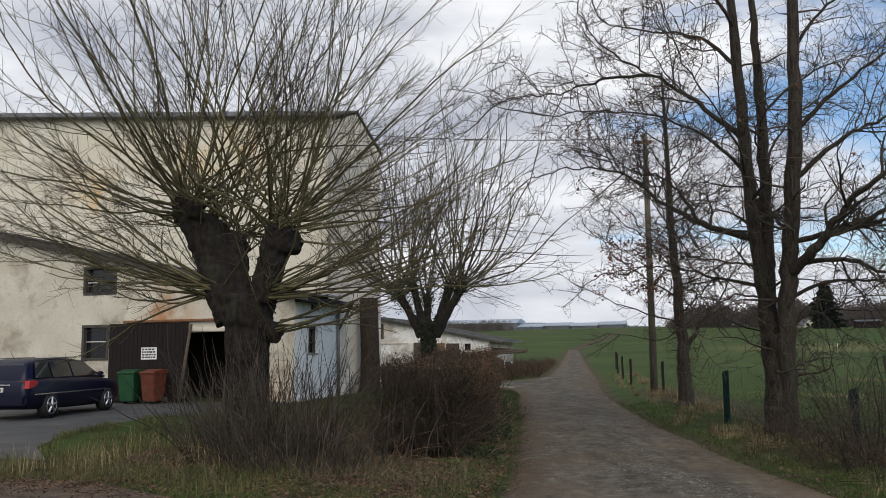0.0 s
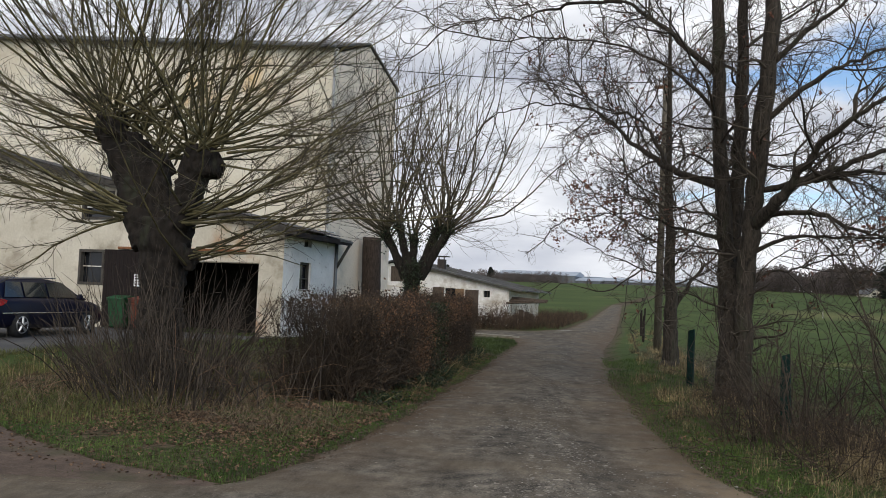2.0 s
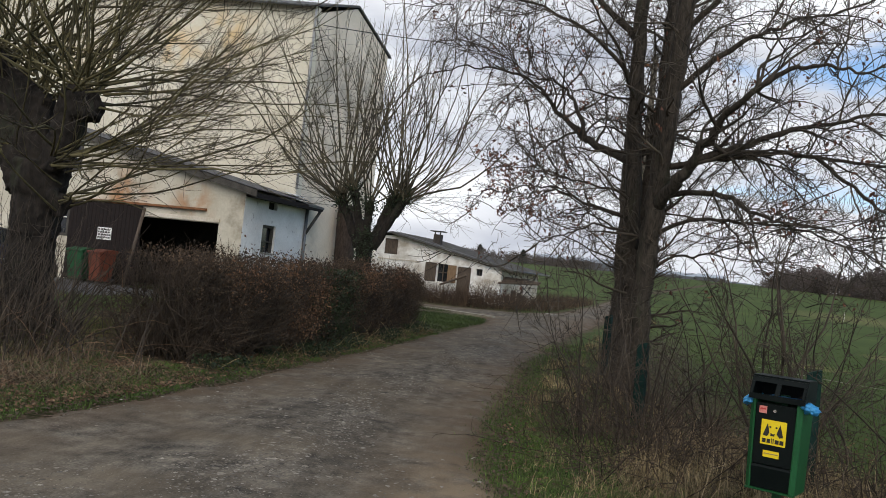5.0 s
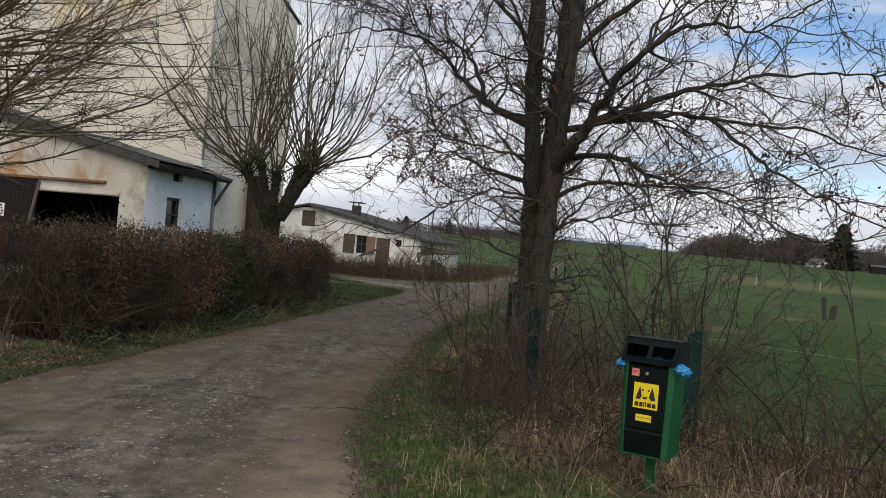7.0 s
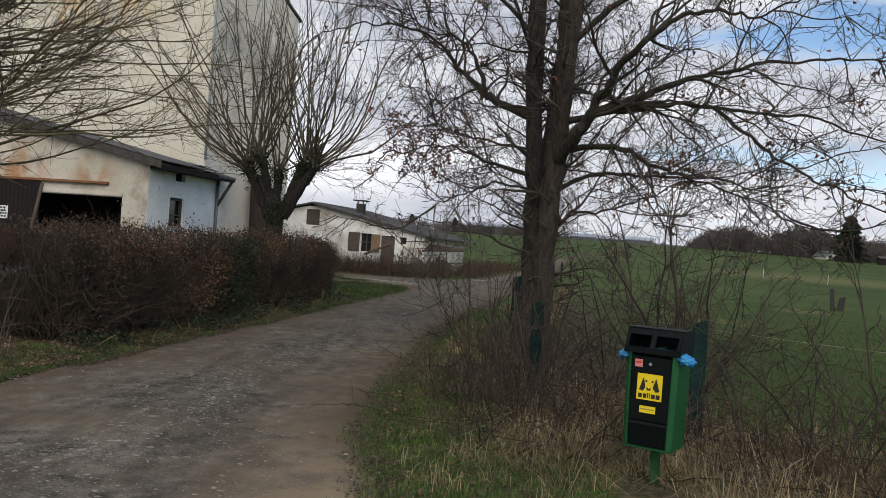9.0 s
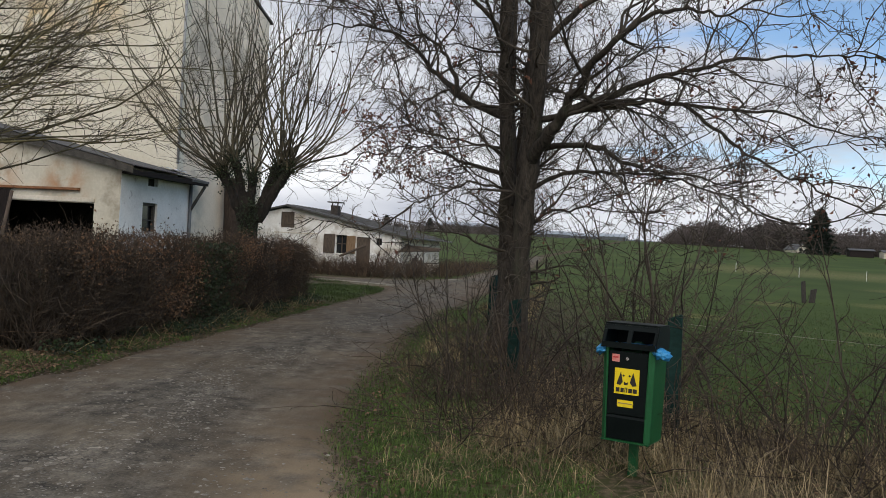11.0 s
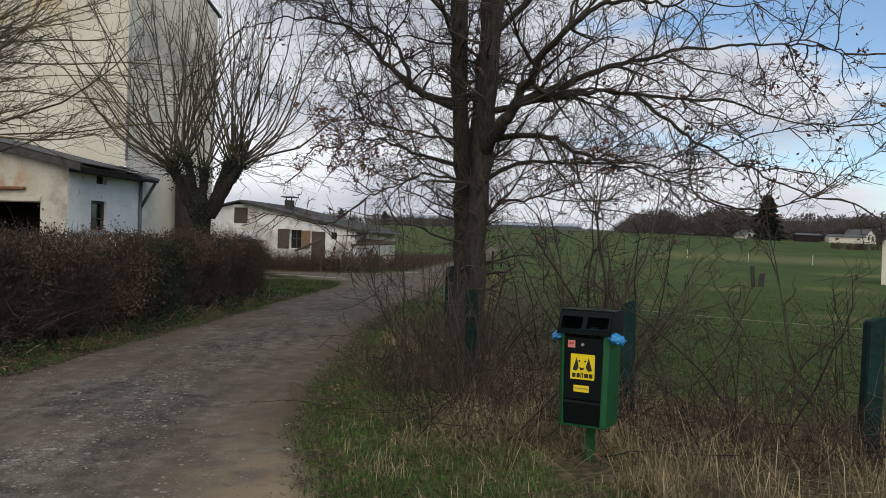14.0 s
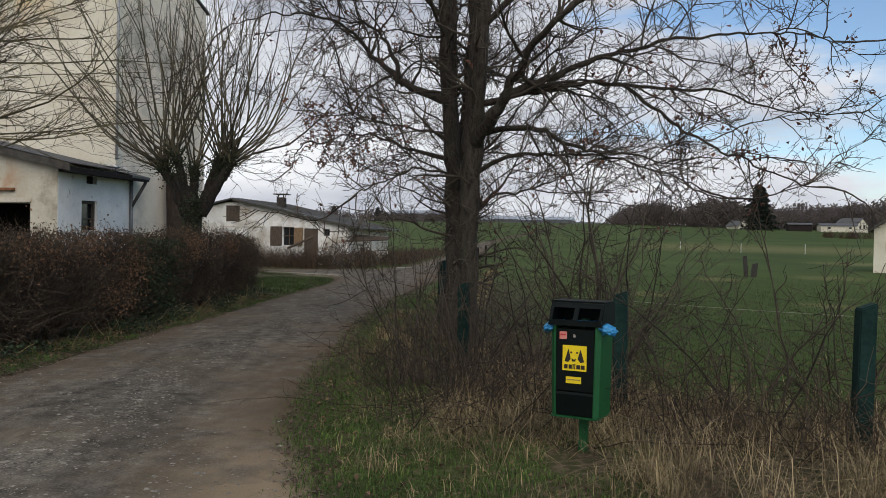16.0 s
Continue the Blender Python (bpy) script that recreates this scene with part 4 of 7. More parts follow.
def broadleaf(name, label, at, stems, limbs, seed, bark, side_len, leaves=(), dens=1.0):
    """A bare tree. stems: guide lines with radii; limbs: guide lines with a base radius; every line bears crooked branches, those twigs."""
    rng = np.random.default_rng(seed)
    tree = thing(name, label, "tree", at=(at[0], at[1], gz(*at)))
    trunk, mid_, fine = Tubes(12), Tubes(5), Tubes(3)
    tips = []

    def aside(g, spread):
        """A heading that leaves the line g sideways, a little upwards on the whole."""
        g = g / (np.linalg.norm(g) + 1e-9)
        side = np.cross(g, rng.normal(size=3))
        side /= np.linalg.norm(side) + 1e-9
        return g * rng.uniform(0.35, 0.85) + side * spread + np.array([0, 0, 0.10])

    def twig(p, h, length, r):
        line = wander(rng, p, h, length, 4, 0.24, 0.02)
        fine.add(line, np.linspace(r, 0.0022, 5))
        for _ in range(rng.integers(1, 4)):
            q, g = along(line, rng.uniform(0.25, 0.95))
            l2 = wander(rng, q, aside(g, rng.uniform(0.6, 1.0)), length * rng.uniform(0.2, 0.5), 3, 0.25)
            fine.add(l2, np.linspace(r * 0.65, 0.0022, 4))
            tips.append(l2[-1])
        tips.append(line[-1])

    def branch(p, h, length, r, depth):
        steps = max(5, int(length * 8))
        line = wander(rng, p, h, length, steps, 0.17, 0.014)
        (mid_ if r > 0.010 else fine).add(line, r * (1 - np.linspace(0, 1, steps + 1)) ** 0.8 + 0.0032)
        for _ in range(int(length * (6.0 if depth else 6.5) * dens) + 2):
            s = rng.uniform(0.12, 1.0)
            q, g = along(line, s)
            if depth and length > 0.6 and rng.uniform() < 0.5:
                branch(q, aside(g, rng.uniform(0.5, 1.0)), length * rng.uniform(0.3, 0.6) * (1.2 - 0.5 * s), max(0.0055, r * 0.45 * (1.15 - 0.5 * s)), depth - 1)
            else:
                twig(q, aside(g, rng.uniform(0.5, 1.1)), rng.uniform(0.12, 0.42), 0.0046)

    for pts, radii in stems:
        line = refine(pts, 34)
        rr = np.interp(np.linspace(0, len(pts) - 1, 35), np.arange(len(pts)), radii)
        trunk.add(line + rng.normal(size=line.shape) * 0.014, rr * (1 + rng.normal(size=35) * 0.035))
        for s in rng.uniform(0.14, 0.9, int(95 * dens)):
            p, h = along(line, s)
            az = rng.uniform(0, 2 * np.pi)
            twig(p, np.array([np.cos(az), np.sin(az), rng.uniform(-0.2, 0.9)]), rng.uniform(0.2, 0.85), 0.0052)
        for s in np.sort(rng.uniform(0.25, 1.0, int(14 * dens))):
            p, h = along(line, s)
            az = rng.uniform(0, 2 * np.pi)
            branch(p, np.array([np.cos(az), np.sin(az), rng.uniform(0.1, 0.8)]), side_len * rng.uniform(0.4, 1.1) * (1.2 - 0.5 * s), 0.026 * (1.2 - 0.6 * s), 1)
    for pts, r0 in limbs:
        r0 = 0.8 * r0
        steps = max(16, 5 * len(pts))
        line = refine(pts, steps)
        kink = rng.normal(size=line.shape) * (0.016 + 0.022 * np.linspace(0, 1, steps + 1))[:, None]
        kink[:2] = 0
        line = line + kink
        line[1:-1] = (line[:-2] + 3 * line[1:-1] + line[2:]) / 5
        k = np.linspace(0, 1, steps + 1)
        trunk.add(line, (0.009 + (r0 - 0.009) * (1 - k) ** 1.7) * (1 + rng.normal(size=steps + 1) * 0.05))
        length = np.linalg.norm(np.diff(line, axis=0), axis=1).sum()
        for s in 0.10 + 0.90 * rng.uniform(0, 1, int(length * 3.4 * dens) + 3) ** 0.85:
            p, h = along(line, s)
            branch(p, aside(h, rng.uniform(0.5, 1.0)), side_len * rng.uniform(0.3, 1.3) * (1.15 - 0.5 * s), max(0.008, r0 * 0.28 * (1.2 - s)), 1)
        for s in 0.06 + 0.94 * rng.uniform(0, 1, int(length * 9 * dens)) ** 1.3:
            p, h = along(line, s)
            twig(p, aside(h, rng.uniform(0.5, 1.2)), rng.uniform(0.15, 0.7), 0.0048)
        branch(line[-1], line[-1] - line[-3], side_len, 0.011, 1)
    part_arrays("trunk", *trunk.arrays(), bark, tree, "grey-brown bark with green algae")
    part_arrays("crown", *mid_.arrays(), M_TWIG, tree, "dense bare branches")
    part_arrays("brushwood", *fine.arrays(), M_TWIG, tree)
    tips = np.array(tips)
    pick = []
    for (cx, cy, cz, rad), share in leaves:
        near = np.nonzero(np.linalg.norm(tips - np.array([cx, cy, cz]), axis=1) < rad)[0]
        if len(near):
            pick.append(rng.choice(near, max(1, int(len(near) * share))))
    if pick:
        src = tips[np.concatenate(pick)]
        src = np.repeat(src, 3, 0) + rng.normal(size=(len(src) * 3, 3)) * np.array([0.035, 0.035, 0.05]) - np.array([0, 0, 0.03])
        v, f = cards(src, rng.normal(size=(len(src), 3)), rng.uniform(0.05, 0.09, len(src)), rng, 0.55, 0.3)
        part_arrays("leafage", v, f, M_DEADLEAF, tree, "withered brown leaves", False)
    return tree


RIGHT, AWAY = np.array([0.97, 0.247, 0]), np.array([-0.247, 0.97, 0])


def guide(*pts):
    """Guide line from (across, up, away) triples."""
    return [RIGHT * u + AWAY * v + np.array([0, 0, z]) for u, z, v in pts]


oak_stems = [
    (guide((0.0, -0.1, 0.0), (0.0, 0.3, 0.0), (0.0, 0.9, 0.0), (0.0, 1.5, 0.0), (-0.02, 2.1, 0.05)), [0.33, 0.25, 0.205, 0.18, 0.09]),
    (guide((-0.08, 0.2, 0.08), (-0.09, 1.5, 0.12), (-0.14, 2.6, 0.14), (-0.20, 3.6, 0.18), (-0.27, 5.0, 0.2), (-0.30, 7.0, 0.3), (-0.42, 9.6, 0.4)), [0.16, 0.13, 0.12, 0.115, 0.105, 0.085, 0.03]),
    (guide((0.08, 0.2, -0.10), (0.08, 1.5, -0.22), (0.10, 2.6, -0.40), (0.14, 3.6, -0.62), (0.19, 5.0, -0.80), (0.26, 7.0, -0.9), (0.36, 9.6, -1.0)), [0.16, 0.145, 0.135, 0.13, 0.12, 0.09, 0.03]),
    (guide((-0.06, 2.0, 0.16), (0.06, 2.8, 0.36), (0.15, 3.6, 0.50), (0.21, 5.0, 0.60), (0.20, 7.2, 0.65), (0.15, 9.2, 0.7)), [0.14, 0.125, 0.115, 0.10, 0.07, 0.02]),
]
oak_limbs = [
    (guide((-0.2, 3.36, 0.2), (-0.75, 3.69, 1.0), (-1.02, 4.01, 1.5), (-1.37, 4.41, 2.1), (-1.67, 4.78, 2.3), (-2.13, 5.09, 2.5), (-2.74, 5.21, 2.7), (-3.33, 5.12, 2.8), (-3.93, 5.0, 2.9)), 0.088),
    (guide((-0.84, 3.75, 1.15), (-0.99, 4.22, 1.4), (-1.19, 4.61, 1.6), (-1.52, 4.85, 1.7), (-1.8, 4.9, 1.8), (-2.27, 5.2, 1.8)), 0.055),
    (guide((-0.26, 5.1, 0.2), (-0.85, 5.76, 0.42), (-1.31, 6.17, 0.53), (-1.78, 6.48, 0.65), (-2.36, 6.91, 0.77), (-2.75, 7.29, 0.88), (-3.03, 7.89, 1.0)), 0.07),
    (guide((-1.77, 6.47, 0.65), (-2.51, 6.44, 0.64), (-3.05, 6.26, 0.58), (-3.48, 6.09, 0.52), (-4.0, 6.08, 0.46), (-4.52, 5.96, 0.4)), 0.042),
    (guide((-0.29, 6.5, 0.3), (-0.82, 6.99, 0.3), (-1.43, 7.15, 0.3), (-2.24, 7.22, 0.3), (-2.85, 7.55, 0.3)), 0.055),
    (guide((-0.14, 2.5, 0.14), (-0.52, 2.62, 0.4), (-0.76, 2.74, 0.8), (-1.08, 2.9, 1.2), (-1.5, 3.02, 1.6), (-1.9, 3.0, 1.9), (-2.2, 2.95, 2.05)), 0.045),
    (guide((-0.12, 2.3, 0.1), (-0.59, 2.39, 0.0), (-0.87, 2.28, -0.1), (-1.18, 2.14, -0.2), (-1.48, 2.0, -0.3)), 0.026),
    (guide((-0.15, 2.9, 0.2), (-0.73, 2.98, 0.33), (-1.15, 3.1, 0.47), (-1.58, 3.26, 0.6)), 0.03),
    (guide((0.12, 2.66, -0.42), (0.3, 2.98, -0.9), (0.42, 3.19, -1.1), (0.52, 3.41, -1.3), (0.66, 3.66, -1.5), (0.85, 3.94, -1.9), (1.06, 4.14, -2.1), (1.4, 4.25, -2.3), (1.7, 4.27, -2.4), (1.99, 4.17, -2.5), (2.27, 4.31, -2.6), (2.6, 4.5, -2.7)), 0.118),
    (guide((0.42, 3.22, -1.15), (0.78, 3.37, -1.27), (1.05, 3.47, -1.33), (1.46, 3.66, -1.4), (1.86, 3.77, -1.47), (2.33, 3.87, -1.53), (2.86, 3.94, -1.6), (3.47, 3.99, -1.67), (3.99, 3.95, -1.73), (4.38, 3.91, -1.8)), 0.072),
    (guide((0.16, 3.2, -0.5), (0.7, 3.32, -0.85), (1.16, 3.4, -0.82), (1.55, 3.51, -0.73), (2.26, 3.52, -0.64), (2.98, 3.49, -0.56), (3.56, 3.47, -0.47), (4.07, 3.34, -0.38), (4.67, 3.27, -0.29), (5.34, 3.27, -0.2)), 0.062),
    (guide((0.14, 2.8, -0.45), (0.72, 2.88, -0.88), (1.07, 2.75, -1.07), (1.4, 2.58, -1.25), (1.72, 2.5, -1.43), (2.23, 2.44, -1.62), (2.59, 2.39, -1.8)), 0.06),
    (guide((2.1, 3.52, -0.66), (2.51, 3.15, -0.85), (2.85, 2.85, -1.0), (3.18, 2.65, -1.15), (3.56, 2.44, -1.3), (3.86, 2.29, -1.45), (4.22, 2.1, -1.6)), 0.036),
    (guide((0.10, 2.25, -0.35), (0.55, 2.51, -0.65), (0.91, 2.53, -0.8), (1.47, 2.53, -0.95), (2.03, 2.43, -1.1), (2.5, 2.27, -1.25), (2.96, 2.07, -1.4)), 0.045),
    (guide((0.1, 1.75, -0.22), (0.44, 2.01, -0.25), (0.88, 2.05, -0.2), (1.35, 2.28, -0.15), (1.75, 2.5, -0.1)), 0.03),
    (guide((0.17, 4.2, -0.7), (0.73, 4.71, -0.94), (1.11, 4.96, -1.08), (1.48, 5.1, -1.22), (2.11, 5.28, -1.36), (2.9, 5.55, -1.5), (3.8, 5.6, -1.6)), 0.062),
    (guide((0.19, 5.0, -0.8), (0.69, 5.52, -1.0), (1.05, 5.79, -1.1), (1.47, 6.09, -1.2), (2.2, 6.5, -1.2), (3.1, 6.7, -1.1)), 0.058),
    (guide((0.24, 6.4, -0.88), (0.8, 7.1, -0.9), (1.6, 7.6, -0.8), (2.4, 7.9, -0.6)), 0.045),
    (guide((0.20, 4.6, 0.56), (0.6, 5.3, 1.0), (1.2, 5.9, 1.5), (1.9, 6.3, 1.9)), 0.045),
    (guide((-0.3, 7.2, 0.3), (-1.0, 8.0, -0.2), (-2.0, 8.6, -0.4), (-3.0, 8.8, -0.5)), 0.045),
    (guide((0.27, 7.2, -0.9), (1.0, 8.2, -0.6), (2.2, 8.9, -0.2), (3.2, 9.2, 0.0)), 0.045),
    (guide((-0.25, 4.5, 0.2), (-0.9, 5.1, 0.1), (-1.8, 5.5, 0.0), (-2.9, 5.6, -0.2), (-3.9, 5.4, -0.4)), 0.045),
    (guide((0.2, 5.6, 0.6), (0.9, 6.3, 1.0), (1.9, 6.9, 1.3), (3.0, 7.2, 1.5)), 0.045),
    (guide((-0.22, 4.2, 0.2), (-0.6, 4.8, -0.4), (-1.2, 5.5, -0.9), (-1.8, 6.2, -1.2)), 0.04),
]
oak_at = (1.80, 14.65)


def oak_spot(u, z, v, radius, share):
    p = RIGHT * u + AWAY * v
    return (p[0], p[1], z, radius), share


oak_spots = [oak_spot(-2.1, 2.9, 1.9, 0.75, 0.8), oak_spot(-1.3, 2.9, 1.2, 0.7, 0.2), oak_spot(1.45, 2.6, -1.2, 0.35, 0.25), oak_spot(2.9, 2.8, -1.0, 0.45, 0.16), oak_spot(4.3, 3.6, -1.5, 0.8, 0.10),
             oak_spot(3.8, 2.3, -1.4, 0.7, 0.08), oak_spot(-1.6, 4.4, 2.0, 1.2, 0.05), oak_spot(0.5, 4.0, 0, 4.5, 0.012)]
broadleaf("oak_tree", "bare double-stemmed oak with a few withered leaves", oak_at, oak_stems, oak_limbs, 31, M_OAKBARK, 1.6, oak_spots, 0.86)

# the slimmer tree farther up the verge: one stem, a side stem forking low, and tiers of rising limbs
rng = np.random.default_rng(38)
slim_limbs = [(guide((0.0, 1.35, 0.0), (0.28, 1.75, 0.05), (0.62, 2.25, 0.1), (1.05, 2.75, 0.15), (1.5, 3.5, 0.2), (1.9, 4.4, 0.2)), 0.095)]
for i in range(26):
    z = 1.9 + 5.6 * i / 25
    az = i * 2.4 + rng.normal() * 0.25
    out = (2.7 - 1.5 * (i / 25) ** 1.3) * rng.uniform(0.8, 1.1)
    rise = rng.uniform(0.35, 0.6) + 0.5 * i / 25
    c, w = math.cos(az), math.sin(az)
    slim_limbs.append((guide((-0.03 * z, z, 0.02 * z), (c * out * 0.3 - 0.03 * z, z + out * rise * 0.22, w * out * 0.3), (c * out * 0.65 - 0.05, z + out * rise * 0.55, w * out * 0.65), (c * out - 0.05, z + out * rise, w * out)), 0.034 - 0.014 * i / 25))
broadleaf("slim_tree", "slender bare roadside tree leaning over the verge", (0.49, 21.9), [(guide((0.0, -0.1, 0), (0.0, 0.25, 0), (-0.02, 1.0, 0), (-0.05, 2.0, 0), (-0.10, 3.6, 0.05), (-0.15, 5.5, 0.1), (-0.2, 8.8, 0.1)), [0.27, 0.19, 0.165, 0.14, 0.11, 0.075, 0.02])], slim_limbs, 37, M_OAKBARK, 0.8,
          [((0.5, 0, 3.0, 0.8), 0.25)], 0.8)


# ---- hedge, thicket and shrubs ----
def hedge_front(y):
    return np.interp(y, [10.6, 14, 19, 22.5, 23.3], [-2.75, -3.1, -3.95, -4.65, -5.1])


def build_hedge():
    rng = np.random.default_rng(41)
    hedge = thing("hedge", "clipped brown hedge with dead leaves and some ivy", "hedge")
    ys = np.linspace(12.0, 22.8, 60)
    ring = np.linspace(0, 2 * np.pi, 15)[:-1]
    v = []
    for y in ys:
        xf = float(hedge_front(y)) - 0.18
        taper = min(1, (y - 12.0) / 1.2, (22.8 - y) / 0.6) * 0.9 + 0.1
        wdt, hgt = 0.54 * taper, 1.08 * taper
        for a in ring:
            cx, cz = math.cos(a), math.sin(a)
            k = 1 + 0.16 * noise.noise(Vector((cx * 1.5, y * 1.7, cz * 1.5)))
            v.append((xf - 0.62 + wdt * k * np.sign(cx) * abs(cx) ** 0.6, y, max(0.02, 0.02 + hgt * 0.5 + hgt * 0.5 * k * np.sign(cz) * abs(cz) ** 0.6)))
    s = len(ring)
    i = (np.arange(len(ys) - 1)[:, None] * s + np.arange(s)[None])
    j = (np.arange(len(ys) - 1)[:, None] * s + (np.arange(s)[None] + 1) % s)
    part_arrays("inner_growth", v, np.stack([i, j, j + s, i + s], -1).reshape(-1, 4), M_HEDGE, hedge, "dark tangled inner branches")
    t = Tubes(3)
    for _ in range(9000):
        y = rng.uniform(10.8, 23.2)
        xf = float(hedge_front(y))
        top = 1.36 + 0.22 * noise.noise(Vector((0, y * 0.9, 4.4))) + 0.14 * noise.noise(Vector((0, y * 2.7, 1.4)))
        if rng.uniform() < 0.55:
            p = (xf - rng.uniform(0, 0.3), y, rng.uniform(0.05, top - 0.25))
            d = (rng.uniform(0.1, 0.8), rng.normal() * 0.7, rng.uniform(0.2, 1.2))
        else:
            p = (xf - rng.uniform(0.0, 1.5), y, top - rng.uniform(0.2, 0.5))
            d = (rng.normal() * 0.5, rng.normal() * 0.5, 1.0)
        line = wander(rng, p, d, rng.uniform(0.18, 0.5), 3, 0.22)
        line[:, 2] = np.minimum(line[:, 2], top + 0.14 + 0.6 * rng.uniform() ** 3)
        t.add(line, np.linspace(rng.uniform(0.003, 0.006), 0.0015, 4))
    for _ in range(420):
        y = 11.0 + 2.2 * rng.uniform() ** 1.3
        x = float(hedge_front(y)) - rng.uniform(0.1, 1.3)
        line = wander(rng, (x, y, gz(x, y)), (rng.normal() * 0.35, rng.normal() * 0.35, 1.0), rng.uniform(0.7, 1.45), 7, 0.16)
        t.add(line, np.linspace(rng.uniform(0.006, 0.013), 0.002, 8))
        for _ in range(9):
            p, g = along(line, rng.uniform(0.15, 1.0))
            t.add(wander(rng, p, g / np.linalg.norm(g) * 0.4 + rng.normal(size=3) * 0.6, rng.uniform(0.15, 0.5), 3, 0.2), np.linspace(0.0045, 0.0015, 4))
    part_arrays("brushwood", *t.arrays(), M_HEDGE, hedge, "dense bare twigs")
    n = 26000
    y = rng.uniform(10.8, 23.2, n)
    xf = hedge_front(y)
    top = np.array([1.34 + 0.22 * noise.noise(Vector((0, b * 0.9, 4.4))) + 0.14 * noise.noise(Vector((0, b * 2.7, 1.4))) for b in y])
    face = rng.uniform(size=n) < 0.6
    p = np.stack([np.where(face, xf + rng.normal(size=n) * 0.09, xf - rng.uniform(0, 1.45, n)), y, np.where(face, top * rng.uniform(0.08, 1.0, n) ** 0.75, top + rng.normal(size=n) * 0.06)], 1)
    keep = noise_mask(p, 1.1, rng) > -0.12
    p = p[keep]
    part_arrays("leafage", *cards(p, rng.normal(size=p.shape), rng.uniform(0.022, 0.05, len(p)), rng, 0.6), M_HEDGELEAF, hedge, "withered red-brown leaves", False)
    cs = [(11.9, 1.1), (13.2, 1.2), (14.4, 0.9), (17.2, 1.2), (19.5, 1.2), (13.8, 0.5)]
    p = np.concatenate([np.stack([hedge_front(np.full(500, cy)) + rng.normal(size=500) * 0.08 + 0.05, cy + rng.normal(size=500) * 0.28, cz + rng.normal(size=500) * 0.17], 1) for cy, cz in cs])
    part_arrays("leafage", *cards(p, rng.normal(size=p.shape), rng.uniform(0.025, 0.05, len(p)), rng, 0.6), M_RUSSET, hedge, "bright russet dead leaves", False)
    n = 2600
    y = rng.normal(15.6, 0.55, n)
    p = np.stack([hedge_front(y) + rng.normal(size=n) * 0.07, y, rng.uniform(0.15, 1.35, n)], 1)
    part_arrays("ivy", *cards(p, rng.normal(size=p.shape), rng.uniform(0.03, 0.06, n), rng, 0.8), M_IVY, hedge, "dark green ivy", False)


    n = 4200
    y = rng.uniform(10.8, 23.0, n)
    p = np.stack([hedge_front(y) + rng.uniform(-0.1, 0.42, n), y, rng.uniform(0.03, 0.16, n)], 1)
    p[:, 2] += ground_height(p[:, 0], p[:, 1])
    p = p[noise_mask(p, 1.4, rng) > -0.05]
    part_arrays("ivy", *cards(p, rng.normal(size=p.shape) + np.array([0.3, 0, 0.8]), rng.uniform(0.03, 0.055, len(p)), rng, 0.8), M_IVY, hedge, "dark ground ivy at the hedge foot", False)
    t = Tubes(3)
    for _ in range(260):
        y = rng.uniform(10.8, 22.0)
        x = float(hedge_front(y)) + rng.uniform(-0.05, 0.4)
        t.add(wander(rng, (x, y, gz(x, y)), (rng.normal() * 0.8, rng.normal() * 0.8, rng.uniform(0.2, 1.0)), rng.uniform(0.15, 0.5), 4, 0.2, -0.06), np.linspace(0.004, 0.0015, 5))
    part_arrays("dead_growth", *t.arrays(), M_STRAW, hedge, "pale dead stalks").data.name = "dead_growth"


def noise_mask(p, scale, rng):
    return np.array([noise.noise(Vector(q) * scale) for q in p])


def stems_from(rng, t, fine, centre, radii, count, height, arch, r0=0.006, twigs=3):
    for _ in range(count):
        a, q = rng.uniform(0, 2 * np.pi), math.sqrt(rng.uniform())
        x, y = centre[0] + radii[0] * q * math.cos(a), centre[1] + radii[1] * q * math.sin(a)
        h = height * rng.uniform(0.45, 1.1)
        d = np.array([math.cos(a) * q * 0.35 + rng.normal() * 0.22, math.sin(a) * q * 0.35 + rng.normal() * 0.22, 1.0])
        line = wander(rng, (x, y, gz(x, y) - 0.02), d, h, 6, 0.10, -arch * rng.uniform(0, 1))
        t.add(line, np.linspace(r0 * rng.uniform(0.6, 1.5), 0.0022, 7))
        for _ in range(rng.integers(0, twigs + 1)):
            p, g = along(line, rng.uniform(0.25, 0.95))
            fine.add(wander(rng, p, g / np.linalg.norm(g) * 0.5 + rng.normal(size=3) * 0.5, rng.uniform(0.1, 0.45), 3, 0.2), np.linspace(0.003, 0.0014, 4))


build_hedge()

rng = np.random.default_rng(43)
thicket = thing("thicket", "tangled thicket of bare suckers and brambles round the willow", "bush")
t, fine = Tubes(4), Tubes(3)
stems_from(rng, t, fine, (-5.7, 10.6), (1.1, 1.0), 260, 1.9, 0.06, 0.009)
stems_from(rng, t, fine, (-4.9, 9.7), (1.0, 0.9), 180, 1.4, 0.10, 0.008)
stems_from(rng, t, fine, (-3.7, 10.2), (0.8, 0.7), 22, 1.1, 0.10, 0.008)
stems_from(rng, t, fine, (-7.0, 11.4), (0.8, 0.6), 30, 1.1, 0.10, 0.008)
part_arrays("cane_mass", *t.arrays(), M_SHRUB, thicket, "brown upright stems")
part_arrays("brushwood", *fine.arrays(), M_SHRUB, thicket)
t = Tubes(4)
for _ in range(40):
    x, y = rng.uniform(-7.2, -3.3), rng.uniform(8.6, 10.8)
    t.add(wander(rng, (x, y, gz(x, y) + 0.05), (rng.normal(), rng.normal() * 0.6, rng.uniform(0.4, 1.3)), rng.uniform(0.7, 1.5), 8, 0.14, -0.10), np.linspace(0.0042, 0.0016, 9))
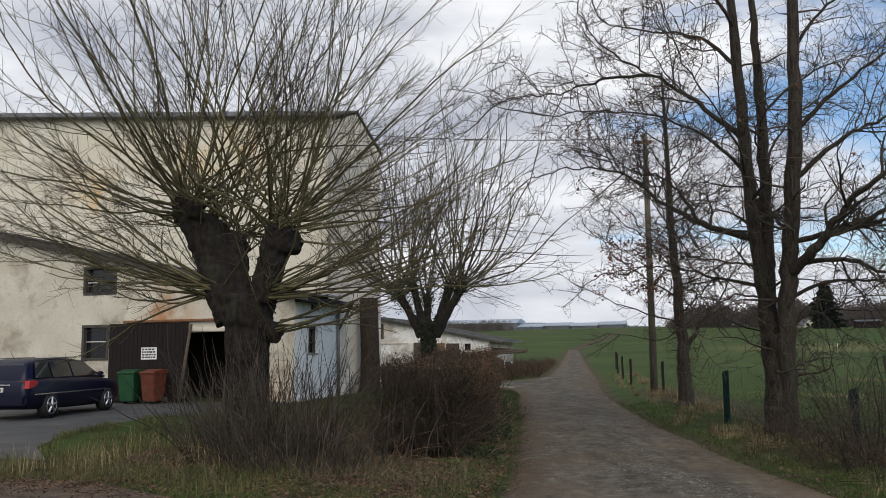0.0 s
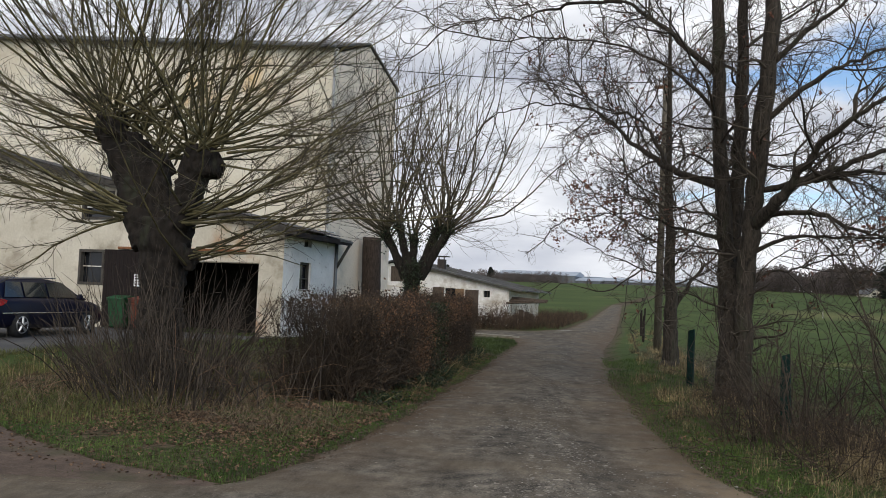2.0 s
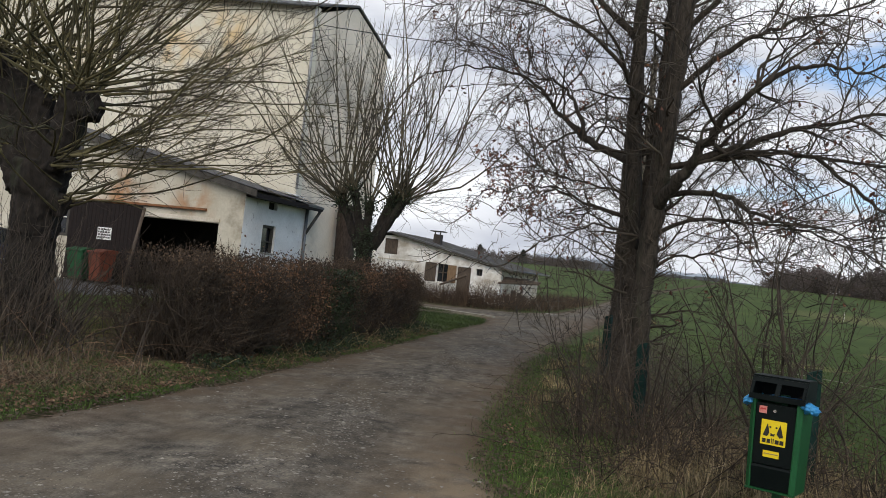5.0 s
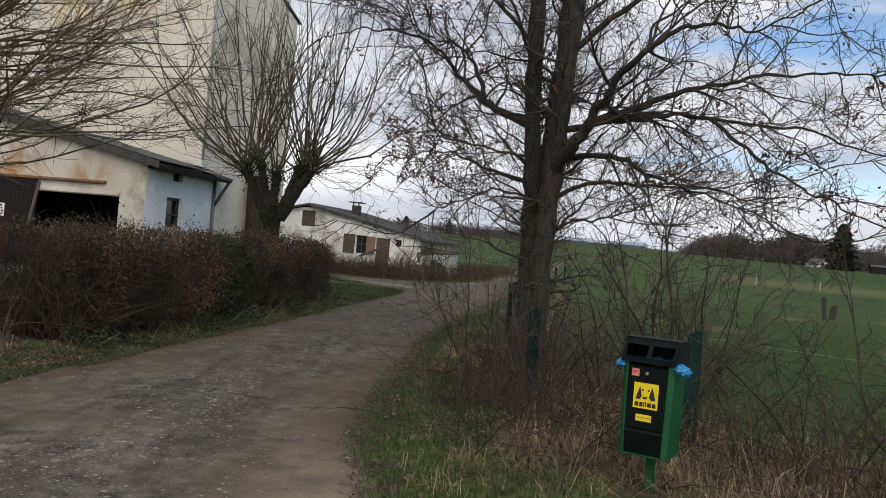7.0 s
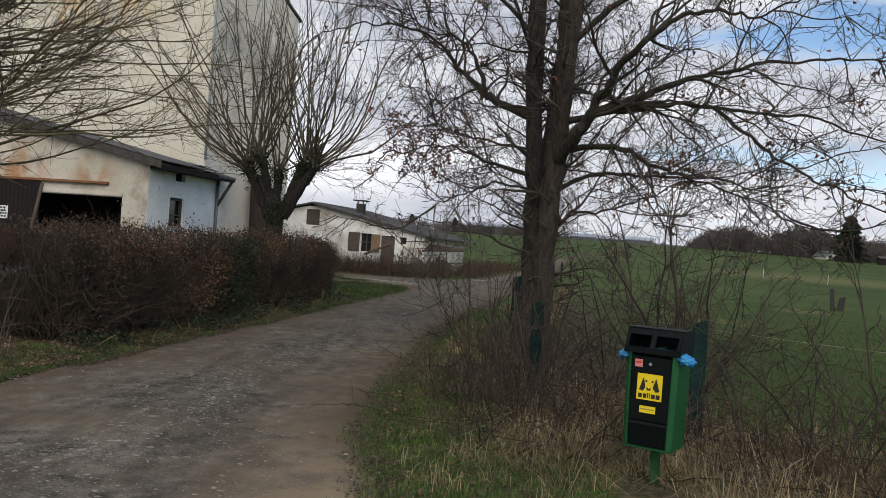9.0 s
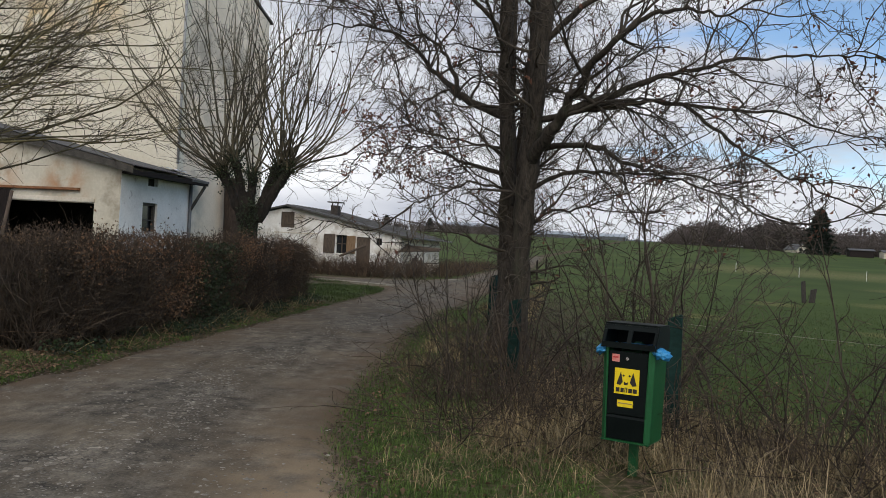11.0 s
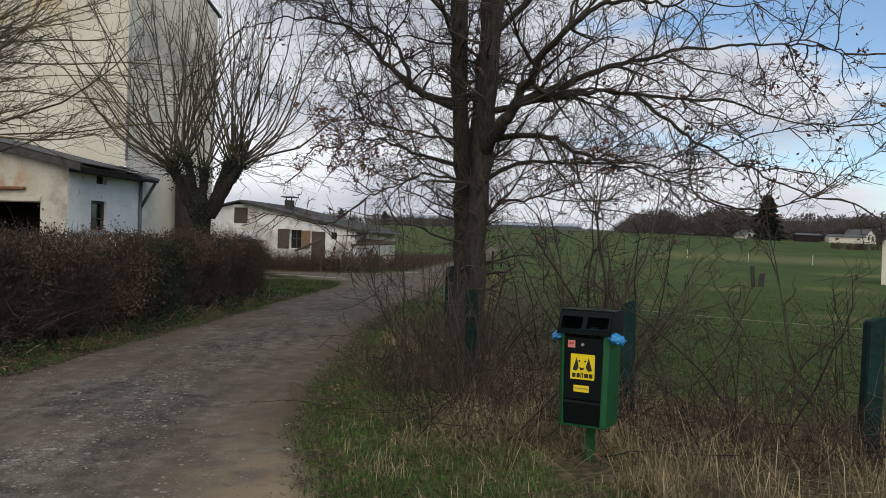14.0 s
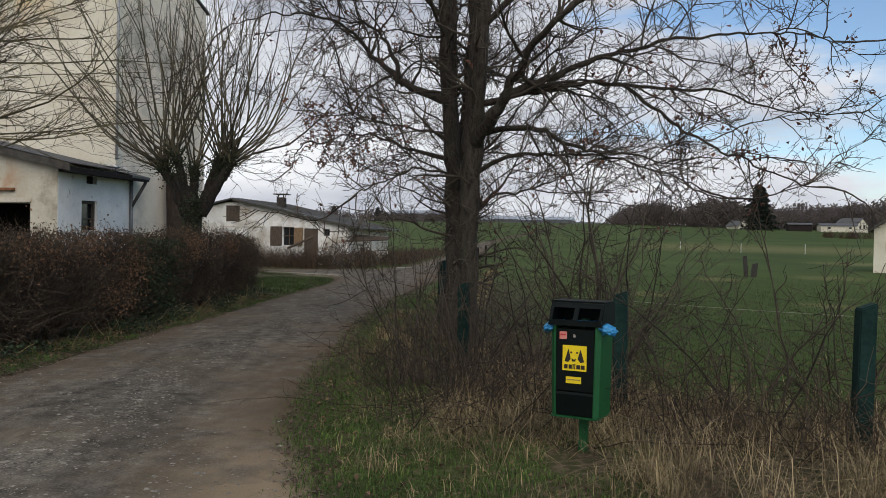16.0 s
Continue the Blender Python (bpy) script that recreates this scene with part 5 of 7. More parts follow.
part_arrays("bramble_mass", *t.arrays(), M_LITTERLEAF, thicket, "pale brown arching bramble canes")


rng = np.random.default_rng(44)
under = thing("undergrowth", "reddish-brown dead bramble stems round the oak and fence", "bush")
t, fine = Tubes(4), Tubes(3)
for centre, radii, count, height in (((2.4, 10.7), (0.8, 1.3), 95, 0.6), ((3.2, 9.6), (0.8, 0.6), 75, 0.55), ((2.75, 9.0), (0.55, 0.5), 30, 0.42), ((4.8, 8.5), (0.8, 0.3), 18, 0.45), ((6.2, 8.2), (0.9, 0.4), 18, 0.5), ((5.0, 9.1), (1.2, 0.6), 75, 0.6), ((1.8, 13.8), (0.5, 0.8), 40, 0.5), ((6.8, 8.8), (1.0, 0.6), 55, 0.6)):
    stems_from(rng, t, fine, centre, radii, count, height, 0.10, 0.0042, 4)
    # long thin runners that cross one another
    for _ in range(int(count * 1.1)):
        x, y = centre[0] + radii[0] * rng.uniform(-1.1, 1.1), centre[1] + radii[1] * rng.uniform(-1.1, 1.1)
        a = rng.uniform(0, 2 * np.pi)
        line = wander(rng, (x, y, gz(x, y)), (math.cos(a), math.sin(a), rng.uniform(0.3, 1.6)), rng.uniform(0.5, 1.25), 8, 0.16, -0.07)
        line[:, 2] = np.maximum(line[:, 2], gz(x, y) + 0.02)
        t.add(line, np.linspace(rng.uniform(0.0025, 0.0045), 0.0016, 9))
        for _ in range(4):
            p, g = along(line, rng.uniform(0.2, 1.0))
            fine.add(wander(rng, p, g / (np.linalg.norm(g) + 1e-9) * 0.5 + rng.normal(size=3) * 0.6, rng.uniform(0.08, 0.35), 3, 0.22), np.linspace(0.0028, 0.0014, 4))
part_arrays("cane_mass", *t.arrays(), M_BRAMBLE, under)
part_arrays("brushwood", *fine.arrays(), M_BRAMBLE, under)


def shrub(at, label, stems, height, spread, seed, r0=0.012, group="shrubs by the fence"):
    """A bare bush of forking stems."""
    rng = np.random.default_rng(seed)
    bush = thing("shrub", label, "shrub", group, at=(at[0], at[1], gz(*at)))
    t, fine = Tubes(5), Tubes(3)
    for _ in range(stems):
        a = rng.uniform(0, 2 * np.pi)
        d = np.array([math.cos(a) * spread * rng.uniform(0.2, 1), math.sin(a) * spread * rng.uniform(0.2, 1), 1.0])
        start = np.array([math.cos(a), math.sin(a), 0]) * rng.uniform(0.02, 0.22)
        ln = height * rng.uniform(0.55, 1.05)
        line = wander(rng, start, d, ln, 12, 0.12, 0.0)
        t.add(line, np.linspace(r0 * rng.uniform(0.4, 0.95), 0.0025, 13))
        for _ in range(int(ln * 7)):
            s = rng.uniform(0.15, 0.98)
            p, g = along(line, s)
            g = g / np.linalg.norm(g)
            sub = wander(rng, p, g * 0.5 + rng.normal(size=3) * 0.6, ln * rng.uniform(0.12, 0.40) * (1.2 - 0.6 * s), 6, 0.15)
            fine.add(sub, np.linspace(0.0040, 0.0016, 7))
            for _ in range(3):
                p2, g2 = along(sub, rng.uniform(0.2, 1.0))
                fine.add(wander(rng, p2, g2 / (np.linalg.norm(g2) + 1e-9) * 0.5 + rng.normal(size=3) * 0.6, rng.uniform(0.05, 0.20), 2, 0.2), np.linspace(0.0032, 0.0015, 3))
    part_arrays("cane_mass", *t.arrays(), M_SHRUB, bush)
    part_arrays("brushwood", *fine.arrays(), M_SHRUB, bush)
    return bush


shrub((3.72, 11.6), "bushy bare shrub with many forked stems behind the bin", 13, 2.75, 0.26, 51, 0.024)
shrub((3.80, 11.35), "low spreading twiggy shrub behind the bin", 24, 1.75, 1.05, 60, 0.013)
shrub((2.15, 10.6), "thin bare saplings beside the oak trunk", 9, 2.2, 0.30, 52, 0.010)
shrub((2.45, 11.9), "low twiggy bush at the foot of the oak", 10, 1.3, 0.8, 53, 0.009)
shrub((3.05, 12.4), "twiggy bush between the oak and the bin", 11, 1.8, 0.7, 54)
shrub((4.85, 9.35), "crooked bare shrub beside the straw", 8, 1.8, 0.55, 55)
shrub((5.75, 9.9), "spreading thorny bare shrub", 11, 1.55, 0.7, 56, 0.011)
shrub((6.5, 9.2), "spreading thorny bare shrub", 9, 1.6, 0.6, 57, 0.011)
shrub((4.35, 10.3), "low thorny bush behind the green post", 7, 1.3, 0.7, 58, 0.009)
shrub((2.45, 11.3), "twisted bare shrub round a green post", 9, 1.5, 0.45, 59, 0.022)


# ---- grass, straw, leaves, stones ----
def blades(x, y, length, width, lean, rng, name, material, label):
    """Bent ribbons of grass on the ground, as one mass."""
    n = len(x)
    z = np.maximum(ground_height(x, y), base_height(x, y) - 0.015)
    az = rng.uniform(0, 2 * np.pi, n)
    fx_, fy_ = np.cos(az), np.sin(az)
    side = np.stack([-fy_, fx_, np.zeros(n)], 1)
    fwd = np.stack([fx_, fy_, np.zeros(n)], 1)
    up = np.array([0, 0, 1.0])
    base = np.stack([x, y, z - 0.01], 1)
    ln = lean * rng.uniform(0.3, 1.6, n)
    p1 = base + (up * 0.55 + fwd * (0.22 * ln)[:, None]) * length[:, None]
    p2 = base + (up * np.clip(1.0 - 0.45 * ln, 0.05, 1)[:, None] + fwd * (0.75 * ln)[:, None]) * length[:, None]
    w = side * (width / 2)[:, None]
    v = np.stack([base - w, base + w, p1 + w * 0.8, p1 - w * 0.8, p2 + w * 0.12, p2 - w * 0.12], 1).reshape(-1, 3)
    k = np.arange(n)[:, None] * 6
    f = np.concatenate([k + np.array([[0, 1, 2, 3]]), k + np.array([[3, 2, 4, 5]])])
    ob = part_arrays(name, v, f, material, None, "", False)
    return tagged(ob, label, "grass", kind="stuff")


rng = np.random.default_rng(61)


def scatter(n, x0, x1, y0, y1, keep):
    x, y = rng.uniform(x0, x1, n), rng.uniform(y0, y1, n)
    k = keep(x, y) & ((x - 3.68) ** 2 / 0.05 + (y - 8.2) ** 2 / 0.16 > 1)
    return x[k], y[k]


def clump(x, y, scale, cut):
    return np.array([noise.noise(Vector((a * scale, b * scale, 3.3))) for a, b in zip(x, y)]) > cut


def fence_at(y):
    return np.interp(y, [7, 8.85, 11, 17, 29, 43], [8.0, 5.6, 2.3, 1.1, -0.1, -1.6])


def tussocks(cx, cy, per, length, name, material, label, width=(0.0022, 0.0050), fan=1.0):
    """Tufts: from each centre a fan of blades that arch outwards and droop."""
    n = len(cx) * per
    i = np.repeat(np.arange(len(cx)), per)
    az = rng.uniform(0, 2 * np.pi, n)
    out = np.stack([np.cos(az), np.sin(az), np.zeros(n)], 1)
    side = np.stack([-np.sin(az), np.cos(az), np.zeros(n)], 1)
    ln = length[i] * rng.uniform(0.45, 1.15, n)
    lean = fan * rng.uniform(0.15, 1.0, n)
    bx, by = cx[i] + rng.normal(size=n) * 0.055, cy[i] + rng.normal(size=n) * 0.055
    base = np.stack([bx, by, np.maximum(ground_height(bx, by), base_height(bx, by) - 0.015) - 0.01], 1)
    rows = []
    for k in (0.0, 0.4, 0.75, 1.0):
        up = k * (1 - 0.25 * lean) - 0.52 * lean * k ** 2.2
        rows.append(base + ln[:, None] * (out * (lean * (0.30 * k + 0.55 * k * k))[:, None] + np.array([0, 0, 1.0]) * np.maximum(up, 0.02 * k)[:, None]))
    w = side * (rng.uniform(*width, n) / 2)[:, None]
    v = np.stack([q for r_, k in zip(rows, (1, 0.9, 0.6, 0.15)) for q in (r_ - w * k, r_ + w * k)], 1).reshape(-1, 3)
    m = np.arange(n)[:, None] * 8
    f = np.concatenate([m + np.array([[0, 1, 3, 2]]), m + np.array([[2, 3, 5, 4]]), m + np.array([[4, 5, 7, 6]])])
    ob = part_arrays(name, v, f, material, None, "", False)
    return tagged(ob, label, "grass", kind="stuff")


# straw at the right foreground and along the fence
def straw_strip(x, y):
    return (x > np.interp(y, [6.5, 8.0, 8.6, 9.6, 12.5], [4.3, 3.1, 2.75, 2.6, 2.6])) & (y > np.interp(x, [2, 3.5, 5, 9], [8.0, 7.7, 7.0, 6.6])) & (y < np.interp(x, [2, 4, 6, 9], [12, 10.6, 9.8, 9.3]))


x, y = scatter(1450, 1.5, 9.0, 6.5, 12.5, straw_strip)
k = clump(x, y, 1.3, -0.14) & ~((np.abs(x - 3.55) < 0.25) & (y < 8.4))
x, y = x[k], y[k]
near_bin = (np.abs(x - 3.55) < 0.5) & (y < 8.6)
tussocks(x, y, 70, rng.uniform(0.22, 0.50, len(x)) * np.where(near_bin, 0.55, 1.0), "dry_grass", M_STRAW, "tall matted straw-coloured dead grass", fan=1.5)
x, y = scatter(13000, 1.5, 9.0, 6.5, 12.5, straw_strip)
near_bin = (np.abs(x - 3.55) < 0.32) & (y < 8.45)
blades(x, y, rng.uniform(0.10, 0.40, len(x)) * np.where(near_bin, 0.25, 1.0), rng.uniform(0.002, 0.0045, len(x)), 3.0, rng, "dry_grass", M_STRAW, "fallen straw lying between the tufts")
x, y = scatter(1500, 1.8, 9.0, 6.5, 11.5, straw_strip)
near_bin = (np.abs(x - 3.6) < 0.35) & (y < 8.45)
x, y = x[~near_bin], y[~near_bin]
blades(x, y, rng.uniform(0.28, 0.62, len(x)), rng.uniform(0.0035, 0.0065, len(x)), 0.8, rng, "dry_grass", mat("pale_grass_stalks", (0.12, 0.090, 0.050), (0.42, 0.325, 0.195), 2, 20, 0.9, 0.0, vary=0.5), "tall pale stalks standing out of the straw")
x, y = scatter(1500, -3.0, 2.6, 11.5, 46, lambda x, y: np.abs(x - (fence_at(y) - 0.25)) < 0.75)
k = clump(x, y, 1.0, -0.05)
x, y = x[k], y[k]
tussocks(x, y, 45, rng.uniform(0.16, 0.40, len(x)), "dry_grass", M_STRAW, "pale dead grass tufts along the fence", (0.003, 0.007))
x, y = scatter(210, 0.6, 3.8, 6.2, 12, lambda x, y: x > right_edge(y) + 0.25)
tussocks(x, y, 26, rng.uniform(0.10, 0.28, len(x)), "dry_grass", M_STRAW, "small pale tufts in the verge", (0.002, 0.004), 1.4)
# verges
x, y = scatter(90000, -2.0, 4.2, 5.6, 24, lambda x, y: (x > right_edge(y) - 0.12 + 0.3 * rng.uniform(-1, 1, len(x))) & (x < fence_at(y) + 0.4) & (y > 5.8))
k = clump(x, y, 1.7, -0.32)
x, y = x[k], y[k]
blades(x, y, rng.uniform(0.03, 0.11, len(x)), rng.uniform(0.003, 0.007, len(x)), 1.1, rng, "verge_grass", M_VERGE, "short green verge grass")
x, y = scatter(60000, 0.6, 4.2, 5.6, 11, lambda x, y: (x > right_edge(y) + 0.25 * rng.uniform(-1, 1, len(x))) & (x < 4.2))
k = clump(x, y, 2.2, -0.38)
x, y = x[k], y[k]
blades(x, y, rng.uniform(0.02, 0.07, len(x)), rng.uniform(0.003, 0.006, len(x)), 1.5, rng, "verge_grass", M_VERGE, "low mossy green grass at the track's edge")
x, y = scatter(70000, -7, -1.5, 6.0, 30, lambda x, y: (x < left_edge(y) - 0.02) & (x > np.minimum(hedge_front(y) - 0.1, left_edge(y) - 0.75)))
k = clump(x, y, 1.5, -0.15)
x, y = x[k], y[k]
blades(x, y, rng.uniform(0.03, 0.11, len(x)), rng.uniform(0.003, 0.007, len(x)), 0.8, rng, "verge_grass", M_GRASS, "short green verge grass")
x, y = scatter(90000, -5.0, -1.5, 8.5, 22, lambda x, y: (x < left_edge(y) + 0.08 * rng.uniform(-1, 1, len(x))) & (x > left_edge(y) - 0.65))
k = clump(x, y, 1.6, -0.12)
x, y = x[k], y[k]
blades(x, y, rng.uniform(0.02, 0.08, len(x)), rng.uniform(0.003, 0.006, len(x)), 1.3, rng, "verge_grass", M_VERGE, "strip of green grass between hedge and track")
x, y = scatter(60000, -7.5, -1.7, 6.3, 10.8, lambda x, y: (x < left_edge(y) + 0.1 * rng.uniform(-1, 1, len(x))) & ~in_poly(x, y, APRON))
k = clump(x, y, 1.3, -0.22)
x, y = x[k], y[k]
blades(x, y, rng.uniform(0.02, 0.08, len(x)), rng.uniform(0.003, 0.006, len(x)), 1.3, rng, "verge_grass", M_VERGE, "patchy green grass among the fallen leaves")
x, y = scatter(90000, -12.3, -4.5, 7.6, 23.0, lambda x, y: ~in_poly(x, y, YARD) & (x < hedge_front(y) - 1.2))
k = clump(x, y, 0.8, -0.05)
x, y = x[k], y[k]
blades(x, y, rng.uniform(0.05, 0.22, len(x)), rng.uniform(0.004, 0.008, len(x)), 0.8, rng, "rough_grass", mat("yellowed_grass_blades", (0.036, 0.044, 0.012), (0.135, 0.140, 0.045), 1.2, 20, 0.85, 0.0, vary=0.5), "rough tufted grass at the yard's edge")
x, y = scatter(2200, -9.8, -5.0, 8.6, 12.5, lambda x, y: ~in_poly(x, y, YARD))
k = clump(x, y, 0.9, 0.12)
x, y = x[k], y[k]
blades(x, y, rng.uniform(0.25, 0.6, len(x)), rng.uniform(0.003, 0.006, len(x)), 0.6, rng, "dry_grass", M_STRAW, "tall dead grass at the yard's edge")
x, y = scatter(2600, -7.2, -2.3, 8.2, 10.6, lambda x, y: (x < left_edge(y) - 0.35) & ~in_poly(x, y, APRON))
k = clump(x, y, 1.4, -0.1)
x, y = x[k], y[k]
blades(x, y, rng.uniform(0.10, 0.42, len(x)), rng.uniform(0.003, 0.006, len(x)), 3.4, rng, "dry_grass", mat("strewn_dead_stalks", (0.042, 0.031, 0.019), (0.20, 0.148, 0.092), 2, 20, 0.9, 0.0, vary=0.7), "flattened brown stalks before the thicket")
x, y = scatter(170000, 0.0, 22, 9.5, 44, lambda x, y: (x > fence_at(y) + 0.3) & (rng.uniform(size=len(x)) > np.clip((y - 14) / 30, 0, 1)))
blades(x, y, rng.uniform(0.03, 0.09, len(x)), rng.uniform(0.005, 0.011, len(x)), 0.9, rng, "field_grass", M_GRASS, "short green pasture")
x, y = scatter(60000, -13, -4.2, 23, 34.5, lambda x, y: (x < left_edge(y) - 0.1) & (x > -10.6) & ~in_poly(x, y, YARD))
k = clump(x, y, 0.7, -0.3)
x, y = x[k], y[k]
blades(x, y, rng.uniform(0.04, 0.16, len(x)), rng.uniform(0.005, 0.010, len(x)), 1.0, rng, "verge_grass", M_GRASS, "tufted grass beyond the end of the hedge")
x, y = scatter(420, 3, 18, 11, 30, lambda x, y: x > fence_at(y) + 0.6)
tussocks(x, y, 9, rng.uniform(0.04, 0.10, len(x)), "dry_grass", M_STRAW, "scattered pale wisps in the pasture", (0.006, 0.012), 1.6)

n = 15000
x, y = scatter(n, -9.0, -1.9, 6.2, 22, lambda x, y: (x < left_edge(y) - 0.05) & (x > -8.5))
x2, y2 = scatter(4000, 0.5, 8, 6.5, 14, lambda x, y: x > right_edge(y) + 0.1)
x3, y3 = scatter(26000, -9.0, -1.7, 6.2, 10.4, lambda x, y: (x < left_edge(y) - 0.1) & (y > 7.5 + 0.25 * (x + 2) * -1 * 0.4 + 0.5 * rng.uniform(-1, 1, len(x))) & ~in_poly(x, y, YARD))
x4, y4 = scatter(9000, -5.2, -1.9, 10.0, 22.5, lambda x, y: (x < left_edge(y) - 0.25) & (x > hedge_front(y) - 0.4))
x, y = np.concatenate([x, x2, x3, x4]), np.concatenate([y, y2, y3, y4])
p = np.stack([x, y, np.maximum(ground_height(x, y), base_height(x, y)) + 0.012], 1)
nrm = rng.normal(size=p.shape) * 0.35 + np.array([0, 0, 1.0])
lf = part_arrays("leaf_litter", *cards(p, nrm, rng.uniform(0.02, 0.055, len(p)), rng, 0.65), M_LITTERLEAF, None, "", False)
tagged(lf, "fallen brown leaves under the hedge and trees", "leaves", kind="stuff")

# grit and stones on the track
rng = np.random.default_rng(67)
n = 26000
yy = 4.4 + 24 * rng.uniform(0, 1, n) ** 1.5
u = np.where(rng.uniform(size=n) < 0.6, 0.56 + rng.normal(size=n) * 0.13, rng.uniform(0.02, 0.98, n))
u = np.clip(u, 0.02, 0.98)
xx = np.maximum(left_edge(yy), -8) * (1 - u) + right_edge(yy) * u
k = np.array([noise.noise(Vector((a * 0.9, b * 0.5, 7.7))) for a, b in zip(xx, yy)]) + 0.35 * rng.uniform(-1, 1, n) > 0.05
xx, yy, u = xx[k], yy[k], u[k]
n = len(xx)
size = rng.uniform(0.004, 0.010, n) * rng.choice([1, 1, 1, 1, 1, 1, 1.5, 2.2], n)
octa = np.array([(1, 0, 0), (0, 1, 0), (-1, 0, 0), (0, -1, 0), (0, 0, 0.30), (0, 0, -0.35)], float)
tri = np.array([(0, 1, 4), (1, 2, 4), (2, 3, 4), (3, 0, 4), (1, 0, 5), (2, 1, 5), (3, 2, 5), (0, 3, 5)])
jig = octa[None] * size[:, None, None] * rng.uniform(0.6, 1.4, (n, 6, 1))
az = rng.uniform(0, 6.28, n)
ca, sa = np.cos(az)[:, None], np.sin(az)[:, None]
v = np.stack([jig[..., 0] * ca - jig[..., 1] * sa + xx[:, None], jig[..., 0] * sa + jig[..., 1] * ca + yy[:, None], jig[..., 2] + (base_height(xx, yy) + 0.012 + camber(u, yy))[:, None]], -1)
st = part_arrays("gravel", v.reshape(-1, 3), (np.arange(n)[:, None, None] * 6 + tri[None]).reshape(-1, 3), M_STONE, None, "", False)
tagged(st, "pale loose stones on the track", "stones", kind="stuff")


# crumbs of earth along the track's edges
n = 5200
yy = rng.uniform(5.0, 19.0, n)
near_r = rng.uniform(size=n) < 0.6
xx = np.where(near_r, right_edge(yy), left_edge(yy)) + rng.normal(size=n) * 0.16
k = (xx > -6) & (yy > np.where(near_r, 5.0, 7.0))
xx, yy = xx[k], yy[k]
n = len(xx)
size = rng.uniform(0.005, 0.02, n) * rng.uniform(0.5, 1.2, n)
jig = octa[None] * size[:, None, None] * rng.uniform(0.6, 1.4, (n, 6, 1))
v = np.stack([jig[..., 0] + xx[:, None], jig[..., 1] + yy[:, None], jig[..., 2] * 1.4 + (base_height(xx, yy) + 0.004)[:, None]], -1)
cr = part_arrays("earth_crumbs", v.reshape(-1, 3), (np.arange(n)[:, None, None] * 6 + tri[None]).reshape(-1, 3), M_EARTH, None, "", False)
tagged(cr, "brown earth crumbs along the edges of the track", "soil", kind="stuff")


# ---- the bin ----
M_BINGREEN = mat("green_bin_paint", (0.006, 0.055, 0.016), (0.010, 0.085, 0.026), 3, 40, 0.45, 0.05)
M_BINBLACK = mat("black_bin_front", (0.002, 0.004, 0.004), (0.005, 0.008, 0.0075), 4, 50, 0.5, 0.05, spec=0.12)
M_YELLOW = mat("yellow_sticker", (0.72, 0.52, 0.01), (0.82, 0.62, 0.02), 6, 60, 0.5, 0.0)
M_INK = plain("black_print", (0.015, 0.012, 0.008), 0.6)
M_BAG = mat("blue_plastic", (0.02, 0.15, 0.36), (0.05, 0.29, 0.55), 12, 60, 0.35, 0.5)


